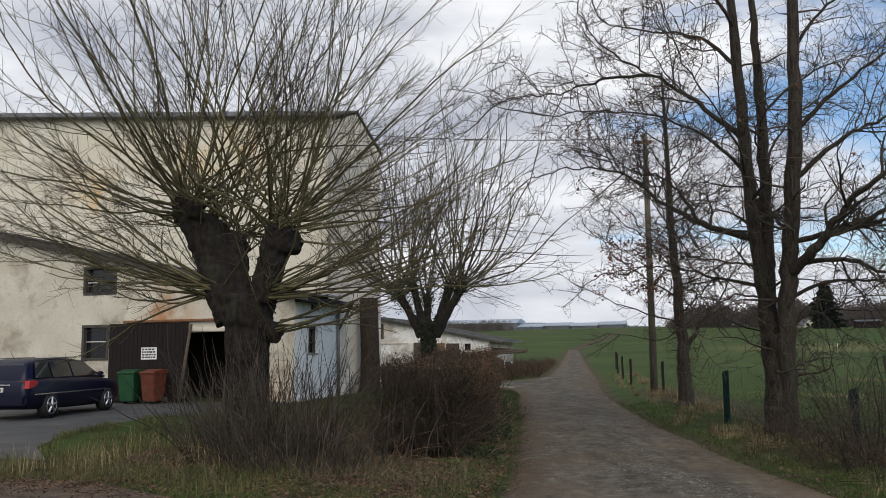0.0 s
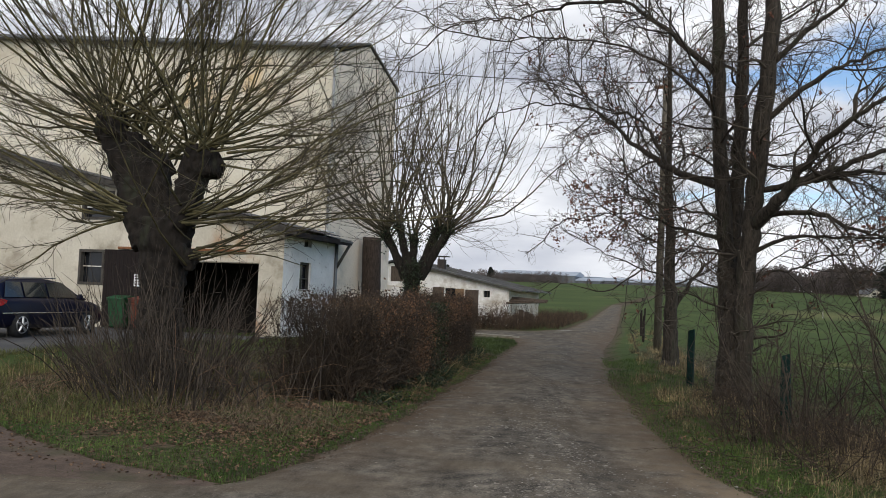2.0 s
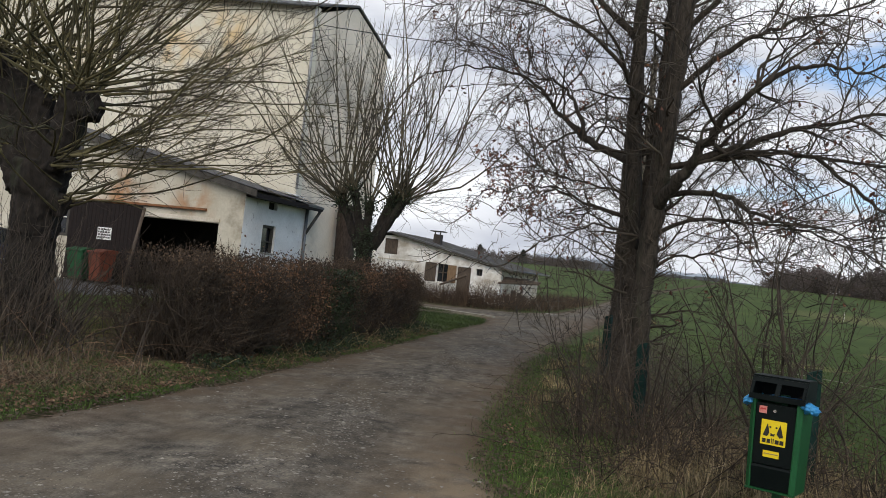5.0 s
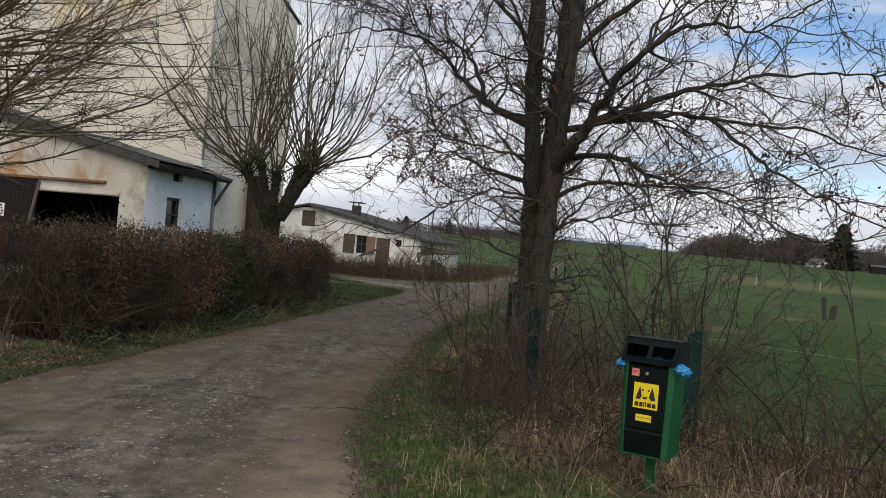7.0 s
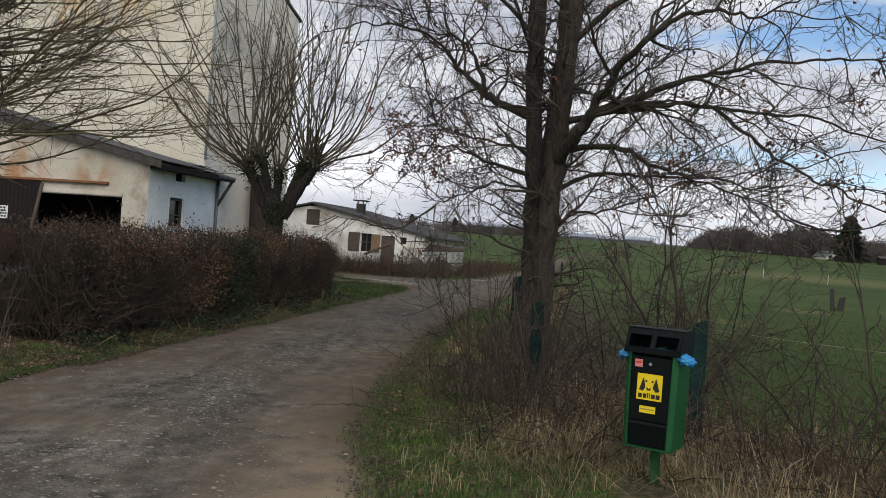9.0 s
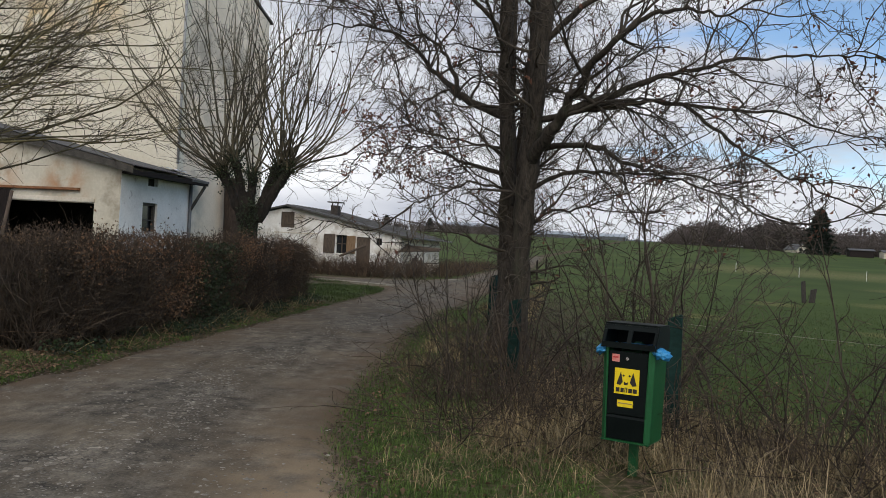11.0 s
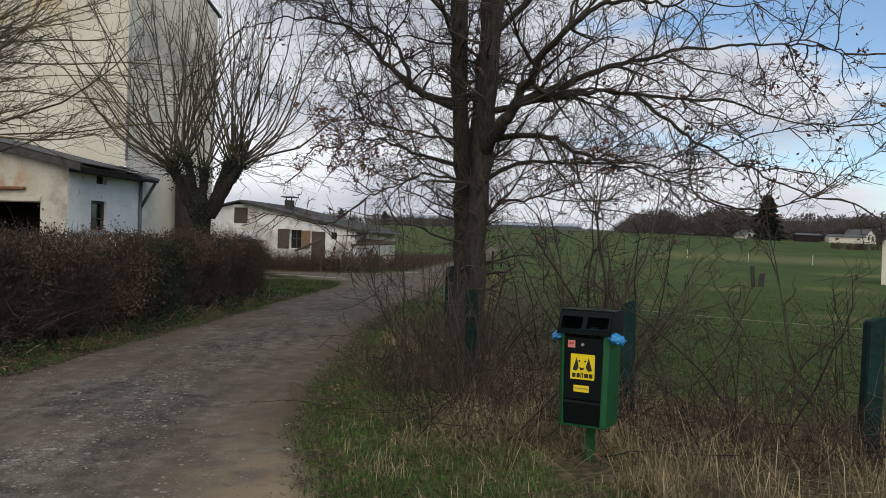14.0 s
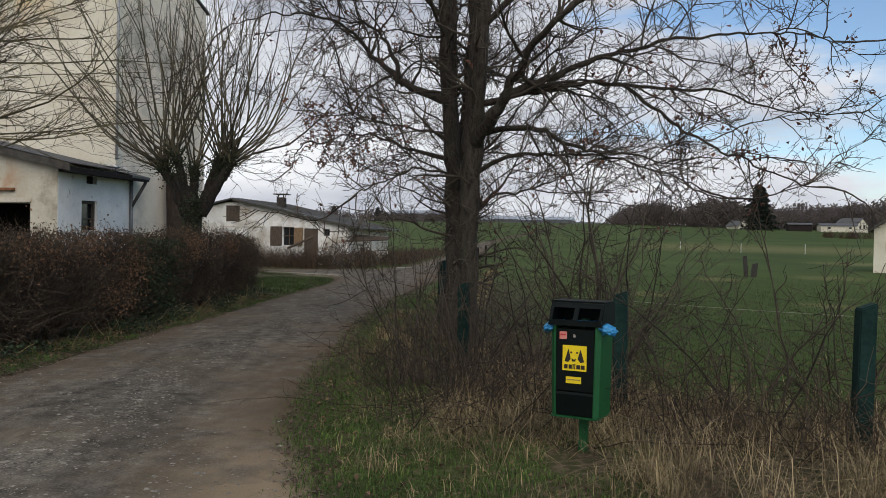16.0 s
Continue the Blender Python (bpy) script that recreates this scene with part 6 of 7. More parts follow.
def dog_bin(at, turn):
    b = thing("dog_waste_bin", "green and black dog waste bin on a green post", "bin", at=(at[0], at[1], 0.0), turn=turn)
    part("post", box(-0.028, 0.028, 0.16, 0.215, -0.05, 0.90, 0.004), M_BINGREEN, b, "green steel post")
    # green shell, open to the front
    out = [(-0.178, 0.25), (-0.178, -0.005), (-0.150, -0.03), (-0.140, -0.03), (-0.140, 0.22), (0.140, 0.22), (0.140, -0.03), (0.150, -0.03), (0.178, -0.005), (0.178, 0.25)]
    bm = bmesh.new()
    lo = [bm.verts.new((x * 0.93, y, 0.258)) for x, y in out]
    hi = [bm.verts.new((x, y, 0.865)) for x, y in out]
    for i in range(len(out)):
        j = (i + 1) % len(out)
        bm.faces.new((lo[i], lo[j], hi[j], hi[i]))
    bm.faces.new(hi)
    bm.faces.new(lo[::-1])
    bmesh.ops.recalc_face_normals(bm, faces=bm.faces[:])
    part("shell", bm, M_BINGREEN, b, "green side shell")
    part("floor_plate", box(-0.165, 0.165, -0.032, 0.248, 0.246, 0.257, 0.003), M_BINGREEN, b)
    d = part("front_door", box(-0.138, 0.138, -0.022, -0.004, 0.425, 0.845, 0.006), M_BINBLACK, b, "black front door")
    part("lock", rod((-0.005, -0.03, 0.80), (-0.005, -0.018, 0.80), 0.011, sides=14), plain("chrome", (0.7, 0.7, 0.7), 0.25, 1.0), d, "chrome lock")
    part("bag_drawer", prism([(-0.002, 0.262), (-0.012, 0.262), (-0.030, 0.405), (-0.020, 0.420), (-0.002, 0.420)], -0.136, 0.136, "x"), M_BINBLACK, b, "black lower flap")
    # hood with two mouths
    bm = bmesh.new()
    prism([(-0.045, 0.868), (0.252, 0.868), (0.252, 1.0), (0.225, 1.03), (0.03, 1.03)], -0.19, -0.183, "x", bm)
    prism([(-0.045, 0.868), (0.252, 0.868), (0.252, 1.0), (0.225, 1.03), (0.03, 1.03)], 0.183, 0.19, "x", bm)
    box(-0.182, 0.182, 0.03, 0.225, 1.018, 1.03, bm=bm)
    box(-0.182, 0.182, 0.244, 0.252, 0.868, 1.0, bm=bm)
    box(-0.182, 0.182, -0.045, -0.036, 0.868, 0.905, bm=bm)
    prism([(0.005, 0.985), (0.014, 0.985), (0.035, 1.017), (0.026, 1.017)], -0.182, 0.182, "x", bm)
    prism([(-0.04, 0.906), (-0.03, 0.906), (0.014, 0.984), (0.004, 0.984)], -0.016, 0.016, "x", bm)
    prism([(-0.04, 0.906), (-0.03, 0.906), (0.014, 0.984), (0.004, 0.984)], -0.182, -0.165, "x", bm)
    prism([(-0.04, 0.906), (-0.03, 0.906), (0.014, 0.984), (0.004, 0.984)], 0.165, 0.182, "x", bm)
    bmesh.ops.recalc_face_normals(bm, faces=bm.faces[:])
    part("hood", bm, M_BINBLACK, b, "black hood with two openings")
    s = part("sticker", box(-0.088, 0.082, -0.0262, -0.0232, 0.565, 0.735), M_YELLOW, b, "yellow sticker with black shapes")
    def shape(name, pts):
        part(name, prism(pts, -0.0285, -0.0268), M_INK, s)
    shape("mark", [(-0.072, 0.628), (-0.046, 0.622), (-0.030, 0.645), (-0.034, 0.668), (-0.045, 0.712)])
    shape("mark", [(0.066, 0.628), (0.040, 0.622), (0.020, 0.645), (0.026, 0.668), (0.040, 0.712)])
    shape("mark", [(-0.020, 0.628), (0.004, 0.628), (0.008, 0.648), (-0.006, 0.640), (-0.022, 0.650)])
    for x in (-0.026, 0.016):
        part("mark", rod((x, -0.0285, 0.688), (x, -0.0268, 0.688), 0.007, sides=10), M_INK, s)
    for x, w in ((-0.074, 0.024), (-0.042, 0.022), (-0.014, 0.006), (-0.002, 0.006), (0.012, 0.026), (0.044, 0.026)):
        part("mark", box(x, x + w, -0.0285, -0.0268, 0.578, 0.606 if w > 0.01 else 0.612), M_INK, s)
    k = part("small_sticker", box(-0.062, 0.046, -0.0262, -0.0232, 0.480, 0.525), M_YELLOW, b, "small worn yellow sticker")
    part("mark", box(-0.055, 0.04, -0.0282, -0.0268, 0.502, 0.508), M_STRAW, k)
    r = part("red_sticker", box(-0.112, -0.06, -0.0262, -0.0232, 0.775, 0.825), mat("pink_sticker", (0.55, 0.16, 0.13), (0.68, 0.30, 0.26), 20, 80, 0.6, 0.0), b, "small pink square sticker")
    part("mark", box(-0.105, -0.068, -0.028, -0.0268, 0.80, 0.81), plain("red_print", (0.45, 0.03, 0.03), 0.6), r)
    rng = np.random.default_rng(5)
    for sx in (-1, 1):
        bm = bmesh.new()
        bmesh.ops.create_icosphere(bm, subdivisions=4, radius=1.0)
        for v in bm.verts:
            n_ = 1 + 0.35 * noise.noise(v.co * 2.2 + Vector((sx * 3, 0, 0))) + 0.22 * noise.noise(v.co * 5.5)
            v.co = Vector((v.co.x * (0.062 if sx > 0 else 0.042) * n_, v.co.y * 0.06 * n_, v.co.z * 0.035 * n_ - (0.012 if v.co.x * sx > 0.3 else 0.0)))
            v.co += Vector((sx * (0.208 if sx > 0 else 0.196), 0.02, 0.852))
        part("bag_end", bm, M_BAG, b, "crumpled blue bag end", True)
    bm = bmesh.new()
    bmesh.ops.create_grid(bm, x_segments=14, y_segments=8, size=1.0)
    for v in bm.verts:
        v.co = Vector((v.co.x * 0.165, 0.10 + v.co.y * 0.11, 0.885 + 0.018 * noise.noise(v.co * 3)))
    part("bag_liner", bm, M_BAG, b, "blue bag inside", True)
    return b


bin_ = dog_bin((3.65, 8.30), -17)
bin_.scale = (0.94, 0.94, 0.95)
bin_.location.z = 0.03


# ---- fence, pole, wires ----
def fence_post(at, height, label="square green painted fence post", w=0.055, tilt=0.0, material=None, group="fence posts"):
    p = thing("fence_post", label, "post", group, at=(at[0], at[1], gz(*at)), turn=12.0 * math.sin(at[1]))
    bm = box(-w, w, -w, w, -0.1, height, 0.008)
    for v in bm.verts:
        v.co.x += tilt * max(0, v.co.z)
        if v.co.z > height - 0.03:
            v.co.z += 0.02 * (v.co.x / w)
    part("post", bm, material or M_GREENPOST, p)


for at, h in (((1.1, 16.9), 1.02), ((2.36, 11.7), 0.92), ((3.96, 9.75), 0.97), ((5.50, 8.85), 0.98)):
    fence_post(at, h, tilt=0.02 * math.sin(at[1] * 3))
for at in ((-0.02, 28.3), (-1.25, 35.2), (-1.75, 40.0), (-2.25, 46.0), (-2.6, 52.0)):
    fence_post(at, 1.05, "thin dark wooden fence post", 0.045, 0.03 * math.sin(at[1] * 5), M_DARKWOOD, "far fence posts")

pole = thing("power_pole", "tall weathered wooden power pole on the verge", "pole", at=(-0.32, 29.3, 0.02))
part("mast", rod((0, 0, -0.2), (0.06, 0, 8.95), 0.13, 0.085, 14), mat("grey_green_pole", (0.065, 0.055, 0.042), (0.14, 0.125, 0.095), 3, 30, 0.9, 0.4, stretch=(5, 5, 0.5)), pole, smooth=True)
part("crossarm", box(-0.3, 0.3, -0.05, 0.05, 8.62, 8.72, 0.01), M_RUSTWOOD, pole)
for dx in (-0.25, 0.25):
    part("insulator", rod((dx, 0, 8.72), (dx, 0, 8.86), 0.035, 0.025, 10), M_WHITE, pole, smooth=True)


def wire(name, a, b, sag, r, label, material):
    w = thing(name, label, "wire")
    a, b = np.array(a, float), np.array(b, float)
    s = np.linspace(0, 1, 25)[:, None]
    pts = a * (1 - s) + b * s - np.array([0, 0, 1.0]) * (sag * 4 * s * (1 - s))
    t = Tubes(5)
    t.add(pts, np.full(25, r))
    part_arrays("cable", *t.arrays(), material, w)


M_CABLE = plain("black_cable", (0.02, 0.02, 0.02), 0.7)
wire("power_line", (-0.57, 29.3, 8.85), (-11.05, 27.2, 9.35), 0.15, 0.014, "black cable from the pole to the gable", M_CABLE)
wire("fence_tape", (3.0, 17.1, 0.52), (9.5, 14.0, 0.50), 0.05, 0.0035, "pale electric fence tape across the pasture", M_CONCRETE)
for x, y in ((10.6, 86.0), (15.4, 81.4), (20.7, 81.3), (28.0, 80)):
    fence_post((x, y), 0.85, "thin white plastic fence stake", 0.018, 0.0, M_WHITE, "white stakes")
M_STUMP = mat("weathered_stump_wood", (0.020, 0.018, 0.016), (0.062, 0.055, 0.048), 8, 40, 0.9, 0.5, stretch=(7, 7, 0.8))
fence_post((9.62, 40.5), 0.92, "short split old post standing in the pasture", 0.075, -0.09, M_STUMP, "old posts")
fence_post((9.96, 40.9), 0.56, "short broken old post standing in the pasture", 0.11, 0.12, M_STUMP, "old posts")


# ---- car and wheelie bins in the yard ----
M_NAVY = plain("navy_car_paint", (0.004, 0.005, 0.020), 0.35, 0.0, 0.3)
M_TYRE = plain("tyre_rubber", (0.012, 0.012, 0.012), 0.85)
M_ALLOY = plain("alloy", (0.45, 0.45, 0.46), 0.3, 0.9)
M_REDLAMP = plain("red_lamp", (0.45, 0.015, 0.02), 0.25)
M_CHROME = plain("chrome_trim", (0.65, 0.65, 0.66), 0.25, 0.9)


def car(at, turn):
    """An estate car; local y points ahead."""
    c = thing("car", "dark navy blue estate car parked on the asphalt yard", "car", at=(at[0], at[1], 0.015), turn=turn)
    def loft(sections, name, material, label=""):
        bm = bmesh.new()
        rings = []
        for y, pts in sections:
            rings.append([bm.verts.new((x, y, z)) for x, z in pts] + [bm.verts.new((-x, y, z)) for x, z in pts[::-1]])
        for r0, r1 in zip(rings, rings[1:]):
            for i in range(len(r0)):
                j = (i + 1) % len(r0)
                bm.faces.new((r0[i], r0[j], r1[j], r1[i]))
        bm.faces.new(rings[0][::-1])
        bm.faces.new(rings[-1])
        bmesh.ops.recalc_face_normals(bm, faces=bm.faces[:])
        return part(name, bm, material, c, label, True)
    def low(w, z0, z1):
        return [(w * 0.80, z0), (w * 0.97, z0 + 0.10), (w, (z0 + z1) / 2), (w * 0.985, z1 - 0.14), (w * 0.93, z1 - 0.01), (w * 0.86, z1)]
    body = loft([(-2.36, low(0.72, 0.42, 0.78)), (-2.32, low(0.82, 0.32, 0.93)), (-2.15, low(0.87, 0.26, 0.98)), (-1.3, low(0.895, 0.22, 0.99)), (0.0, low(0.895, 0.20, 0.97)), (0.95, low(0.89, 0.20, 0.95)), (1.6, low(0.87, 0.22, 0.88)), (2.1, low(0.80, 0.25, 0.76)), (2.34, low(0.66, 0.32, 0.62))], "body", M_NAVY, "dark navy paintwork")
    def cab(w0, w1, z1):
        return [(w0, 0.93), (w0 * 0.99, 0.97), (w1 + (w0 - w1) * 0.25, z1 - 0.09), (w1, z1 - 0.02), (w1 * 0.85, z1)]
    loft([(-2.22, cab(0.76, 0.66, 0.99)), (-2.02, cab(0.79, 0.61, 1.34)), (-1.85, cab(0.80, 0.60, 1.43)), (-1.0, cab(0.81, 0.60, 1.475)), (-0.2, cab(0.81, 0.60, 1.48)), (0.45, cab(0.81, 0.60, 1.41)), (0.85, cab(0.80, 0.62, 1.24)), (1.38, cab(0.78, 0.66, 0.96))], "cabin", M_NAVY)
    def pane(name, pts, label="dark tinted window"):
        bm = bmesh.new()
        bm.faces.new([bm.verts.new(p) for p in pts])
        r = bmesh.ops.extrude_face_region(bm, geom=bm.faces[:])
        nrm = Vector(pts[1]) - Vector(pts[0])
        nrm = nrm.cross(Vector(pts[2]) - Vector(pts[0])).normalized() * 0.008
        for v in [g for g in r["geom"] if isinstance(g, bmesh.types.BMVert)]:
            v.co += nrm
        bmesh.ops.recalc_face_normals(bm, faces=bm.faces[:])
        part(name, bm, M_CARGLASS, c, label)
    pane("rear_window", [(-0.60, -2.145, 1.05), (0.60, -2.145, 1.05), (0.53, -2.005, 1.36), (-0.53, -2.005, 1.36)])
    for s in (1, -1):
        def side(y0, y1, y2, y3):
            pts = [(s * 0.815, y0, 1.00), (s * 0.825, y1, 1.00), (s * 0.668, y2, 1.375), (s * 0.668, y3, 1.375)]
            return pts if s > 0 else pts[::-1]
        pane("side_window", side(-1.98, -1.30, -1.28, -1.80))
        pane("side_window", side(-1.22, -0.36, -0.36, -1.20))
        pane("side_window", side(-0.28, 0.92, 0.42, -0.28))
    for s in (1, -1):
        for y, nm in ((-1.38, "rear"), (1.36, "front")):
            w = part("wheel", rod((s * 0.70, y, 0.315), (s * 0.90, y, 0.315), 0.315, sides=28), M_TYRE, c, "black tyre", True)
            part("rim", rod((s * 0.895, y, 0.315), (s * 0.905, y, 0.315), 0.215, sides=24), M_TYRE, w, smooth=True)
            for k in range(5):
                a = k * 2 * math.pi / 5 + 0.3
                part("spoke", rod((s * 0.912, y, 0.315), (s * 0.912, y + 0.2 * math.cos(a), 0.315 + 0.2 * math.sin(a)), 0.038, 0.028, 6), M_ALLOY, w)
            bm = bmesh.new()
            t_ = Tubes(6)
            a = np.linspace(0, 2 * np.pi, 25)
            t_.add(np.stack([np.full(25, s * 0.908), y + 0.205 * np.cos(a), 0.315 + 0.205 * np.sin(a)], 1), np.full(25, 0.014))
            bm.free()
            part_arrays("rim_ring", *t_.arrays(), M_ALLOY, w)
        bm = prism([(-2.335, 0.76), (-2.10, 0.80), (-1.98, 0.86), (-1.96, 0.92), (-2.12, 0.955), (-2.305, 0.94)], s * 0.60, s * 0.895, "x")
        part("tail_lamp", bm, M_REDLAMP, c, "red tail lamp")
        part("side_trim", box(min(s * 0.893, s * 0.908), max(s * 0.893, s * 0.908), -2.1, 1.3, 0.60, 0.625), M_CHROME, c)
        part("mirror", box(min(s * 0.90, s * 1.04), max(s * 0.90, s * 1.04), 0.72, 0.86, 0.98, 1.10, 0.03), M_NAVY, c)
        part("roof_rail", rod((s * 0.60, -1.7, 1.475), (s * 0.60, 0.2, 1.50), 0.016, sides=8), M_CHROME, c)
    part("bumper", box(-0.83, 0.83, -2.42, -2.26, 0.36, 0.58, 0.04), M_NAVY, c)
    part("tailgate_trim", box(-0.42, 0.42, -2.375, -2.33, 0.83, 0.865, 0.008), M_CHROME, c, "chrome tailgate strip")
    p = part("number_plate", box(-0.26, 0.26, -2.385, -2.35, 0.68, 0.79, 0.004), M_WHITE, c, "white plate with plain bars")
    for i in range(5):
        part("bar", box(-0.21 + i * 0.088, -0.15 + i * 0.088, -2.392, -2.386, 0.705, 0.765), M_INK, p)
    part("aerial", rod((0, -1.6, 1.46), (0, -1.78, 1.66), 0.006, 0.003, 6), M_TYRE, c)


M_CARGLASS = plain("tinted_glass", (0.02, 0.026, 0.028), 0.06, 0.0, 0.9)
car((-15.9, 18.9), 7)


def wheelie_bin(at, turn, material, label):
    b = thing("wheelie_bin", label, "bin", "wheelie bins", at=(at[0], at[1], 0.015), turn=turn)
    bm = bmesh.new()
    lo = [bm.verts.new(p) for p in ((-0.22, -0.25, 0.08), (0.22, -0.25, 0.08), (0.22, 0.22, 0.08), (-0.22, 0.22, 0.08))]
    hi = [bm.verts.new(p) for p in ((-0.28, -0.34, 0.95), (0.28, -0.34, 0.95), (0.28, 0.30, 0.95), (-0.28, 0.30, 0.95))]
    for i in range(4):
        j = (i + 1) % 4
        bm.faces.new((lo[i], lo[j], hi[j], hi[i]))
    bm.faces.new(hi), bm.faces.new(lo[::-1])
    bmesh.ops.recalc_face_normals(bm, faces=bm.faces[:])
    bmesh.ops.bevel(bm, geom=bm.edges[:], offset=0.025, segments=2, affect="EDGES")
    part("body", bm, material, b)
    part("rim", box(-0.295, 0.295, -0.355, 0.31, 0.925, 0.965, 0.008), material, b)
    part("lid", prism([(-0.38, 0.967), (0.32, 0.967), (0.32, 1.06), (0.10, 1.075), (-0.36, 1.0)], -0.29, 0.29, "x"), material, b, "closed lid")
    part("handle", rod((-0.22, 0.36, 0.99), (0.22, 0.36, 0.99), 0.016), material, b)
    for s in (-1, 1):
        part("wheel", rod((s * 0.235, 0.22, 0.10), (s * 0.285, 0.22, 0.10), 0.10, sides=18), M_TYRE, b, smooth=True)


wheelie_bin((-16.35, 23.15), 8, mat("green_plastic", (0.010, 0.055, 0.020), (0.020, 0.085, 0.034), 4, 40, 0.6, 0.05), "green plastic wheelie bin by the barn door")
wheelie_bin((-15.55, 23.2), -6, mat("brown_plastic", (0.10, 0.028, 0.016), (0.16, 0.048, 0.026), 4, 40, 0.6, 0.05), "red-brown plastic wheelie bin by the barn door")


# ---- the old barn beyond the hedge ----
BY = 42.9
barn = thing("old_barn", "low whitewashed barn with a long grey roof", "barn")


def barn_roof(x):
    return float(np.interp(x, [-17.2, -14.65, -6.9], [2.70, 3.32, 1.72]))


BH = [(-15.1, -14.35, 2.2, 3.0), (-12.05, -11.45, 1.05, 1.95), (-10.93, -10.2, 0.0, 1.9), (-9.95, -9.6, 1.55, 1.88)]
part("front_wall", wall_with_holes(-17.0, -8.6, lambda x: barn_roof(x) - 0.06, BH, BY, BY + 0.35, "y"), M_WHITE, barn, "flaking whitewash")
part("side_wall", box(-8.9, -8.6, BY + 0.352, BY + 7.5, 0, 1.95), M_PLASTER, barn, "stained plaster end wall")
part("west_wall", box(-17.0, -16.7, BY + 0.352, BY + 7.5, 0, 2.6), M_WHITE, barn)
part("back_wall", box(-16.69, -8.91, BY + 7.2, BY + 7.5, 0, 1.9), M_WHITE, barn)
bm = prism([(-17.3, barn_roof(-17.3)), (-14.65, 3.32), (-7.9, 1.927), (-7.9, 1.99), (-14.65, 3.39), (-17.3, barn_roof(-17.3) + 0.09)], BY - 0.22, BY + 7.8)
part("roof", bm, M_SLATE, barn, "long grey sheet roof")
for i in range(15):
    y = BY + 0.25 + i * 0.5
    part("roof_seam", prism([(-14.6, 3.385), (-7.95, 2.005), (-7.95, 2.03), (-14.6, 3.41)], y, y + 0.05), M_SLATE, barn)
part("verge_board", prism([(-14.65, 3.25), (-7.9, 1.857), (-7.9, 1.922), (-14.65, 3.315)], BY - 0.26, BY - 0.222), M_FRAME, barn)
ch = part("chimney", box(-12.97, -12.59, BY + 1.42, BY + 1.82, 2.5, 3.50), mat("sooty_brick", (0.026, 0.022, 0.020), (0.07, 0.058, 0.050), 6, 40, 0.9, 0.4), barn, "sooty chimney stack")
part("cap", box(-13.15, -12.41, BY + 1.3, BY + 1.95, 3.64, 3.69, 0.01), M_FRAME, ch)
for dx in (-12.95, -12.66):
    part("cap_leg", box(dx, dx + 0.05, BY + 1.5, BY + 1.55, 3.50, 3.66), M_FRAME, ch)
part("hatch", box(-15.1, -14.35, BY + 0.06, BY + 0.10, 2.2, 3.0), M_OLDWOOD, barn, "closed brown loft hatch")
w = part("window", box(-12.05, -11.45, BY + 0.2, BY + 0.22, 1.05, 1.95), M_GLASS, barn, "dark broken window")
part("mullion", box(-11.77, -11.73, BY + 0.12, BY + 0.19, 1.05, 1.95), M_OLDWOOD, w)
part("transom", box(-12.05, -11.45, BY + 0.08, BY + 0.115, 1.5, 1.54), M_OLDWOOD, w)
part("shutter", box(-12.68, -12.07, BY - 0.06, BY - 0.015, 1.02, 1.98, 0.008), M_OLDWOOD, barn, "grey-brown shutter")
part("shutter", box(-11.43, -10.98, BY - 0.09, BY - 0.02, 1.05, 1.93, 0.008), mat("tan_wood", (0.14, 0.09, 0.05), (0.26, 0.17, 0.10), 6, 40, 0.85, 0.2, stretch=(6, 6, 0.8)), barn, "tan weathered shutter")
part("barn_door", box(-10.93, -10.2, BY + 0.05, BY + 0.09, 0.02, 1.9), M_OLDWOOD, barn, "old plank door")
w = part("small_window", box(-9.95, -9.6, BY + 0.2, BY + 0.22, 1.55, 1.88), M_GLASS, barn, "small dark window")
part("bar", box(-9.79, -9.76, BY + 0.1, BY + 0.19, 1.55, 1.88), M_FRAME, w)
part("sill_band", box(-15.4, -13.0, BY - 0.03, BY - 0.003, 1.92, 1.97), M_PLASTER, barn, "worn render band")
part("leaning_beam", rod((-11.6, BY - 0.5, 0.9), (-10.3, BY - 0.35, 1.5), 0.06), M_OLDWOOD, barn)
lean = thing("broken_shed", "collapsed lean-to of grey boards at the barn's end", "shed")
for i in range(4):
    part("board", box(-8.5 + i * 0.28, -8.26 + i * 0.28, BY + 0.6 + 0.1 * (i % 3), BY + 0.64 + 0.1 * (i % 3), 0, 0.7 + 0.4 * ((i * 7) % 4) / 4), M_OLDWOOD, lean)
for i in range(4):
    part("plank", rod((-8.7, BY - 0.1 + 0.25 * i, 1.30 + 0.1 * i), (-6.7, BY - 0.3 + 0.3 * i, 1.42 + 0.08 * (i % 2)), 0.05, sides=6), M_OLDWOOD, lean)

rng = np.random.default_rng(71)
bank = thing("bramble_bank", "red-brown dead brambles and weeds before the barn", "bush")
t, fine = Tubes(3), Tubes(3)
for _ in range(2600):
    x = rng.uniform(-15.5, -3.6)
    y = rng.uniform(38.2, 42.2) + 0.6 * max(0, (x + 7)) 
    if y > 44 or (x > float(left_edge(y)) - 0.4):
        continue
    h = rng.uniform(0.4, 1.2) * (0.85 if x < -9 else 1.2)
    line = wander(rng, (x, y, gz(x, y)), (rng.normal() * 0.4, rng.normal() * 0.4, 1), h, 4, 0.18, -0.05)
    t.add(line, np.linspace(0.010, 0.004, 5))
    for _ in range(3):
        p, g = along(line, rng.uniform(0.3, 1))
        fine.add(wander(rng, p, rng.normal(size=3) + np.array([0, 0, 0.6]), rng.uniform(0.15, 0.4), 2, 0.2), np.linspace(0.006, 0.003, 3))
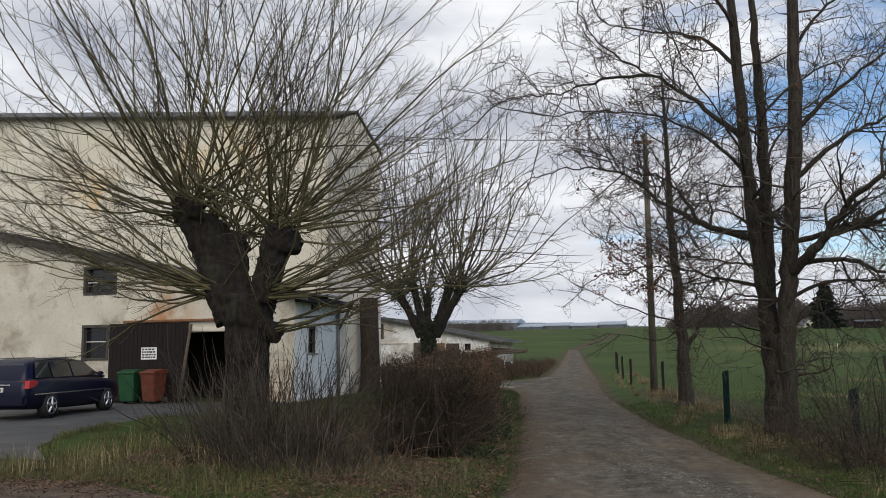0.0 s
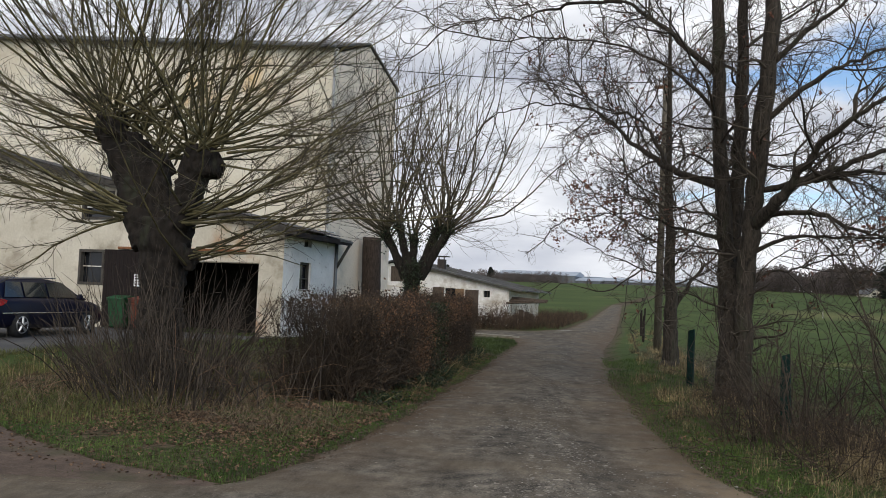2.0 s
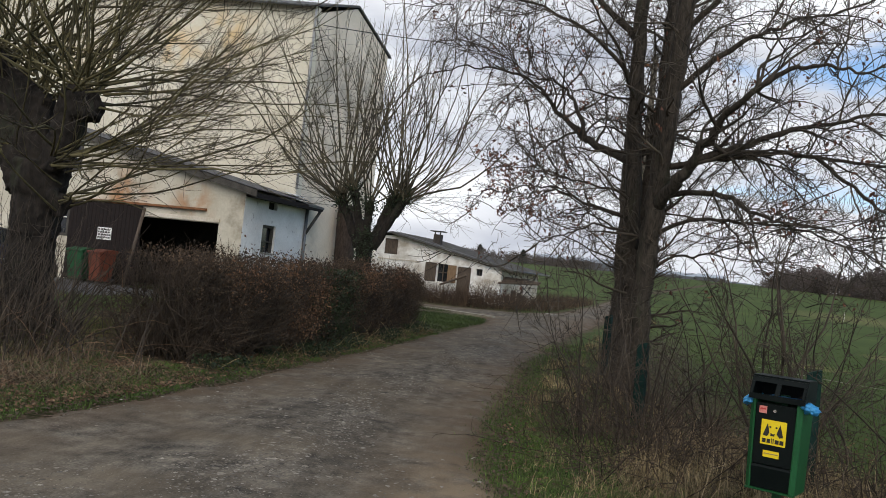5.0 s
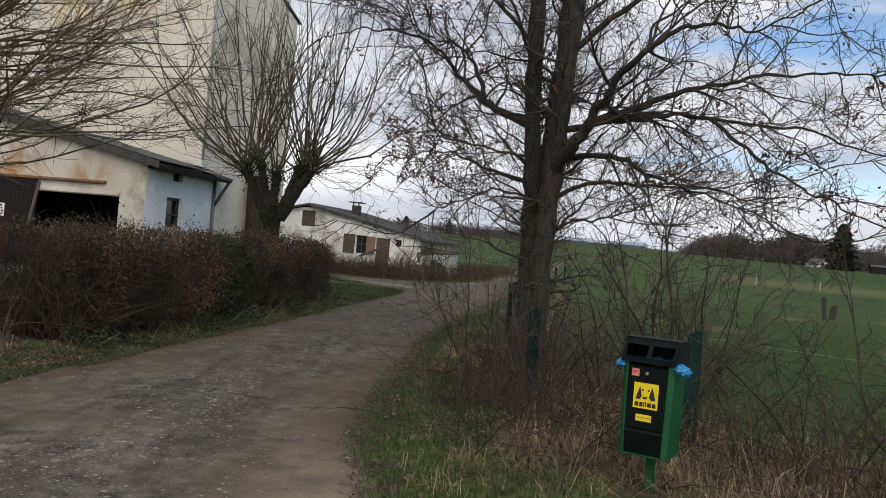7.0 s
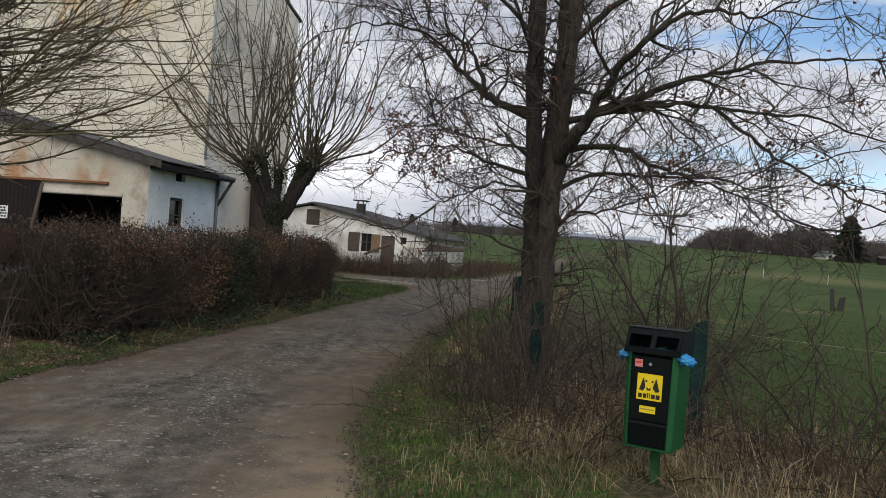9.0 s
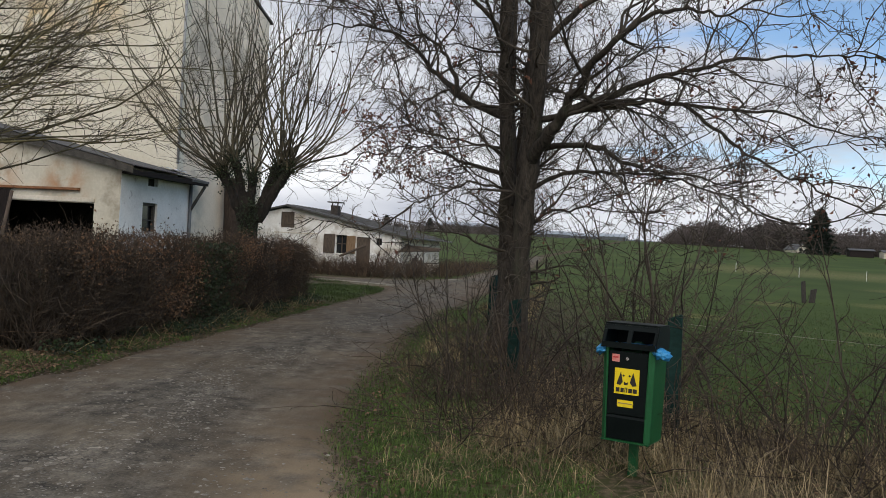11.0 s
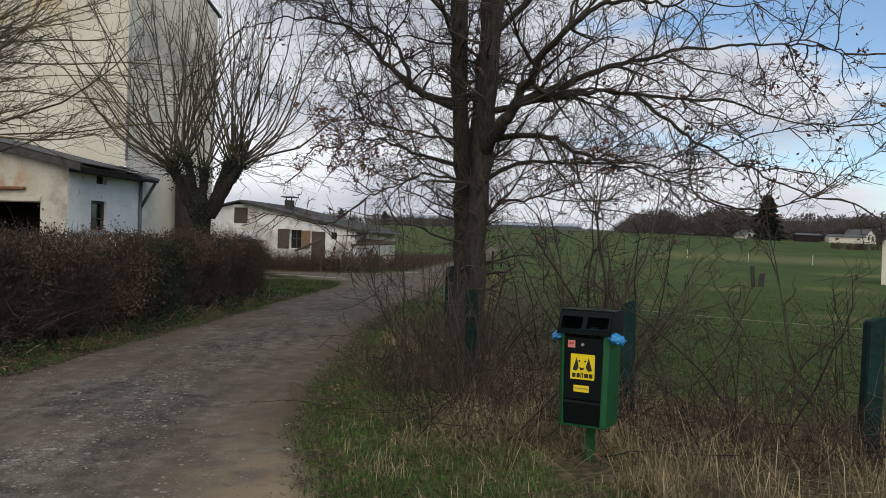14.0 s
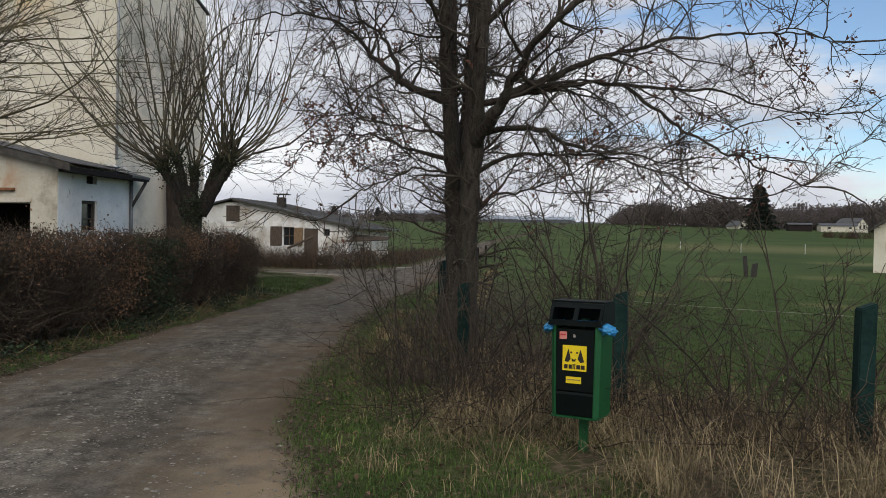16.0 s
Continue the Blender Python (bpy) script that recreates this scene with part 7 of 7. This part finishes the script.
for _ in range(1500):
    y = rng.uniform(42.5, 62)
    x = float(left_edge(y)) - 0.3 - 3.2 * rng.uniform() ** 1.5
    line = wander(rng, (x, y, gz(x, y)), (rng.normal() * 0.4, rng.normal() * 0.4, 1), rng.uniform(0.25, 0.75), 4, 0.18, -0.05)
    t.add(line, np.linspace(0.010, 0.004, 5))
    for _ in range(2):
        p, g = along(line, rng.uniform(0.3, 1))
        fine.add(wander(rng, p, rng.normal(size=3) + np.array([0, 0, 0.6]), rng.uniform(0.15, 0.35), 2, 0.2), np.linspace(0.006, 0.003, 3))
part_arrays("cane_mass", *t.arrays(), M_HEDGELEAF, bank)
part_arrays("brushwood", *fine.arrays(), M_HEDGELEAF, bank)
slab = thing("concrete_slab", "pale concrete slab lying in the grass by the track", "slab", at=(-7.5, 33.5, 0.05), turn=-22)
M_SLAB = mat("dirty_slab", (0.16, 0.145, 0.11), (0.30, 0.27, 0.21), 3, 40, 0.9, 0.3)
part("slab", box(-1.8, 1.8, -0.24, 0.24, -0.14, 0.03, 0.01), M_SLAB, slab)
slab = thing("concrete_slab", "narrow pale kerb slab across the track's side", "slab", at=(-4.9, 41.5, 0.06), turn=3)
part("slab", box(-0.9, 0.9, -0.2, 0.2, 0, 0.06, 0.01), M_CONCRETE, slab)


# ---- the far view ----
def bare_wood(name, label, x0, x1, y0, y1, count, h0, h1, seed, material=None):
    """A far belt of leafless trees with rounded crowns, as one mass."""
    rng = np.random.default_rng(seed)
    t = Tubes(3)
    puff, sizes = [], []
    for _ in range(count):
        x, y = rng.uniform(x0, x1), rng.uniform(y0, y1)
        z = float(base_height(x, y)) - 0.2
        h = rng.uniform(h0, h1) * (1 + 0.4 * noise.noise(Vector((x * 0.09, y * 0.03, seed)))) * min(1.0, 0.35 + (x - x0) / (0.14 * (x1 - x0)))
        t.add(wander(rng, (x, y, z), (rng.normal() * 0.05, 0, 1), h * 0.62, 3, 0.05), np.linspace(0.020 * h, 0.009 * h, 4))
        wide = h * rng.uniform(0.26, 0.42)
        c = np.array([x, y, z + h * 0.56])
        for _ in range(9):
            d = rng.normal(size=3)
            d = d / np.linalg.norm(d) * np.array([wide, wide, h * 0.42])
            t.add(wander(rng, c + d * 0.2 - np.array([0, 0, 0.1 * h]), d + np.array([0, 0, 0.1 * h]), np.linalg.norm(d) * 0.75, 2, 0.2, 0.04), np.array([0.008, 0.005, 0.003]) * h)
        # twig masses fill a rounded crown, bushes fill its foot
        n = 135
        d = rng.normal(size=(n, 3))
        d = d / np.linalg.norm(d, axis=1)[:, None] * (rng.uniform(0.12, 1.0, n) ** 0.5)[:, None]
        puff.append(c + d * np.array([wide, wide, h * 0.43]))
        low = rng.normal(size=(26, 3)) * np.array([wide * 0.8, wide * 0.8, 0])
        low[:, 2] = rng.uniform(0, 0.32, 26) * h
        puff.append(np.array([x, y, z]) + low)
        sizes += [h] * (n + 26)
    puff, sizes = np.concatenate(puff), np.array(sizes)
    v1, f1 = t.arrays()
    v2, f2 = cards(puff, rng.normal(size=puff.shape), sizes * rng.uniform(0.05, 0.115, len(puff)), rng, 0.55)
    twig_mass = part_arrays("twig_mass", v2, f2, material or M_WOODS, None, "", False)
    ob = part_arrays(name, v1, f1, material or M_WOODS, None)
    hang(twig_mass, ob)
    return tagged(ob, label, "woods", kind="stuff")


bare_wood("far_wood", "belt of leafless woodland beyond the pasture", 3.5, 118, 278, 312, 620, 5.8, 9.2, 81)
bare_wood("far_wood", "dark leafless trees behind the barn", -140, -55, 298, 335, 260, 2.5, 5, 82)
bare_wood("far_wood", "leafless trees behind the far houses", 74, 120, 290, 318, 110, 7, 11.5, 83)
bare_wood("far_scrub", "reddish-brown scrub before the far houses", 43, 60, 166, 176, 110, 0.9, 1.7, 85, M_HEDGELEAF)


def conifer(at, height, label, seed, group="conifers"):
    rng = np.random.default_rng(seed)
    z = float(base_height(*at))
    tree = thing("conifer", label, "tree", group, at=(at[0], at[1], z))
    part("trunk", rod((0, 0, -0.2), (0, 0, height * 0.95), 0.22, 0.03, 8), M_DARKWOOD, tree)
    n = 5200
    s = rng.uniform(0.02, 1.0, n) ** 0.9
    tier = 0.82 + 0.18 * np.sin(s * 55)
    r = height * 0.40 * (1.02 - s) ** 0.52 * tier * np.sqrt(rng.uniform(0.3, 1, n))
    a = rng.uniform(0, 6.28, n)
    r = r * (1 + 0.25 * np.sin(a * 3 + s * 9))
    p = np.stack([r * np.cos(a), r * np.sin(a), s * height - r * 0.25], 1)
    part_arrays("crown", *cards(p, rng.normal(size=(n, 3)) * 0.5 + np.array([0, 0, 1.0]), rng.uniform(0.4, 0.95, n) * height / 12, rng, 0.6), M_CONIFER, tree, "", False)


conifer((44.8, 250), 12.4, "tall dark fir beside a far house", 91, "")
rng = np.random.default_rng(92)
for i in range(3):
    conifer((-112 + i * 16.3 + rng.normal() * 1.5, 318 + rng.uniform(-8, 8)), rng.uniform(4.0, 6.0), "small dark conifer on the far slope", 100 + i)


def house(name, label, at, w, d, h, rise, wall, roof_m, turn=0.0, gable_front=True, openings=()):
    z = gz(*at)
    hs = thing(name, label, "house", at=(at[0], at[1], z), turn=turn)
    if gable_front:
        outline = [(-w / 2, -0.3), (w / 2, -0.3), (w / 2, h), (0, h + rise), (-w / 2, h)]
        part("wall", prism(outline, 0, d), wall, hs)
        bm = prism([(-w / 2 - 0.25, h - rise * 0.5 / w), (0, h + rise + 0.03), (w / 2 + 0.25, h - rise * 0.5 / w), (w / 2 + 0.25, h - rise * 0.5 / w + 0.14), (0, h + rise + 0.2), (-w / 2 - 0.25, h - rise * 0.5 / w + 0.14)], -0.35, d + 0.3)
    else:
        part("wall", prism([(0, -0.3), (d, -0.3), (d, h), (d / 2, h + rise), (0, h)], -w / 2, w / 2, "x"), wall, hs)
        bm = prism([(-0.3, h - 0.1), (d / 2, h + rise + 0.03), (d + 0.3, h - 0.1), (d + 0.3, h + 0.05), (d / 2, h + rise + 0.2), (-0.3, h + 0.05)], -w / 2 - 0.3, w / 2 + 0.3, "x")
    part("roof", bm, roof_m, hs)
    for x0, x1, z0, z1 in openings:
        part("window", box(x0, x1, -0.03, -0.004, z0, z1), M_GLASS, hs)


house("field_hut", "cream boarded hut with an overhanging roof in the pasture", (19.1, 48.0), 4.6, 5.0, 2.2, 1.5, M_CREAM, M_FRAME, -22, openings=((-1.75, -1.45, 1.15, 1.5),))
house("far_house", "small cream house beside the fir", (42.6, 262), 3.6, 7.0, 1.0, 1.5, M_CREAM, M_SLATE, 20, True, ((-1, 0, 0.6, 1.4),))
house("far_house", "white far house with a dark roof", (74.6, 262), 4.8, 7.0, 2.1, 1.9, M_LEANTO, M_SLATE, 38, True, ((-1.2, -0.4, 1.0, 2.0), (0.5, 1.3, 1.0, 2.0)))
house("far_house", "long low white far building", (67.5, 258), 9.5, 5.0, 1.8, 0.5, M_LEANTO, M_SLATE, 0, False, ((-3, -2.2, 0.9, 1.4), (2.6, 3.3, 0.9, 1.4)))
house("far_shed", "dark open far shed", (56.0, 252), 6.0, 4.0, 1.9, 0.3, M_DARKWOOD, M_SLATE, 0, False)

M_HALL = mat("pale_hall_cladding", (0.27, 0.31, 0.36), (0.38, 0.42, 0.47), 0.05, 0.6, 0.7, 0.0)
# the walls' cladding is a darker copy, with their shade put into the colour
M_HALLDARK = mat("shaded_hall_cladding", (0.08, 0.09, 0.10), (0.14, 0.15, 0.165), 0.05, 0.6, 0.7, 0.0)


def hall(at, w, d, h, rise, label):
    z = float(base_height(*at))
    hl = thing("warehouse", label, "warehouse", "far halls", at=(at[0], at[1], z))
    part("wall", box(-w / 2, w / 2, 0, d, -1, h), M_HALLDARK, hl)
    part("roof", prism([(-0.5, h + 0.01), (d + 0.5, h + 0.01), (d + 0.5, h + rise * 0.6), (d * 0.5, h + rise), (-0.5, h + 0.25)], -w / 2 - 0.5, w / 2 + 0.5, "x"), M_HALL, hl)


hall((-124.5, 600), 57, 40, 5.0, 3.6, "grey far warehouse with a pale roof")
for i in range(4):
    hall((-86.5 + i * 18.9, 600 + 6 * (i % 2)), 17.8, 40, 1.8 + 0.5 * (i % 2), 2.9, "long low far hall with a pale roof")
bare_wood("far_hedgerow", "dark hedgerow before the far halls", -160, 30, 570, 590, 130, 1.0, 2.6, 84)
# hill line at the very back, the distance haze painted as its pale blue colour
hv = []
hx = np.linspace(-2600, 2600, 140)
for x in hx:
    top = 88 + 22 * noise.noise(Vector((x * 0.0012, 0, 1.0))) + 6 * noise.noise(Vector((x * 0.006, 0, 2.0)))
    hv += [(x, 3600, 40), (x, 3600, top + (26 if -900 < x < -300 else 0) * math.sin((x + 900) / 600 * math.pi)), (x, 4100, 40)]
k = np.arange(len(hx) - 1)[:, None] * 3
hills = part_arrays("far_hills", hv, np.concatenate([k + np.array([[0, 3, 4, 1]]), k + np.array([[1, 4, 5, 2]])]), mat("haze_tinted_hills", (0.16, 0.20, 0.24), (0.22, 0.26, 0.30), 0.003, 0.02, 1.0, 0.0), None)
tagged(hills, "hill line on the horizon, coloured pale blue for haze", "hills", kind="structure")
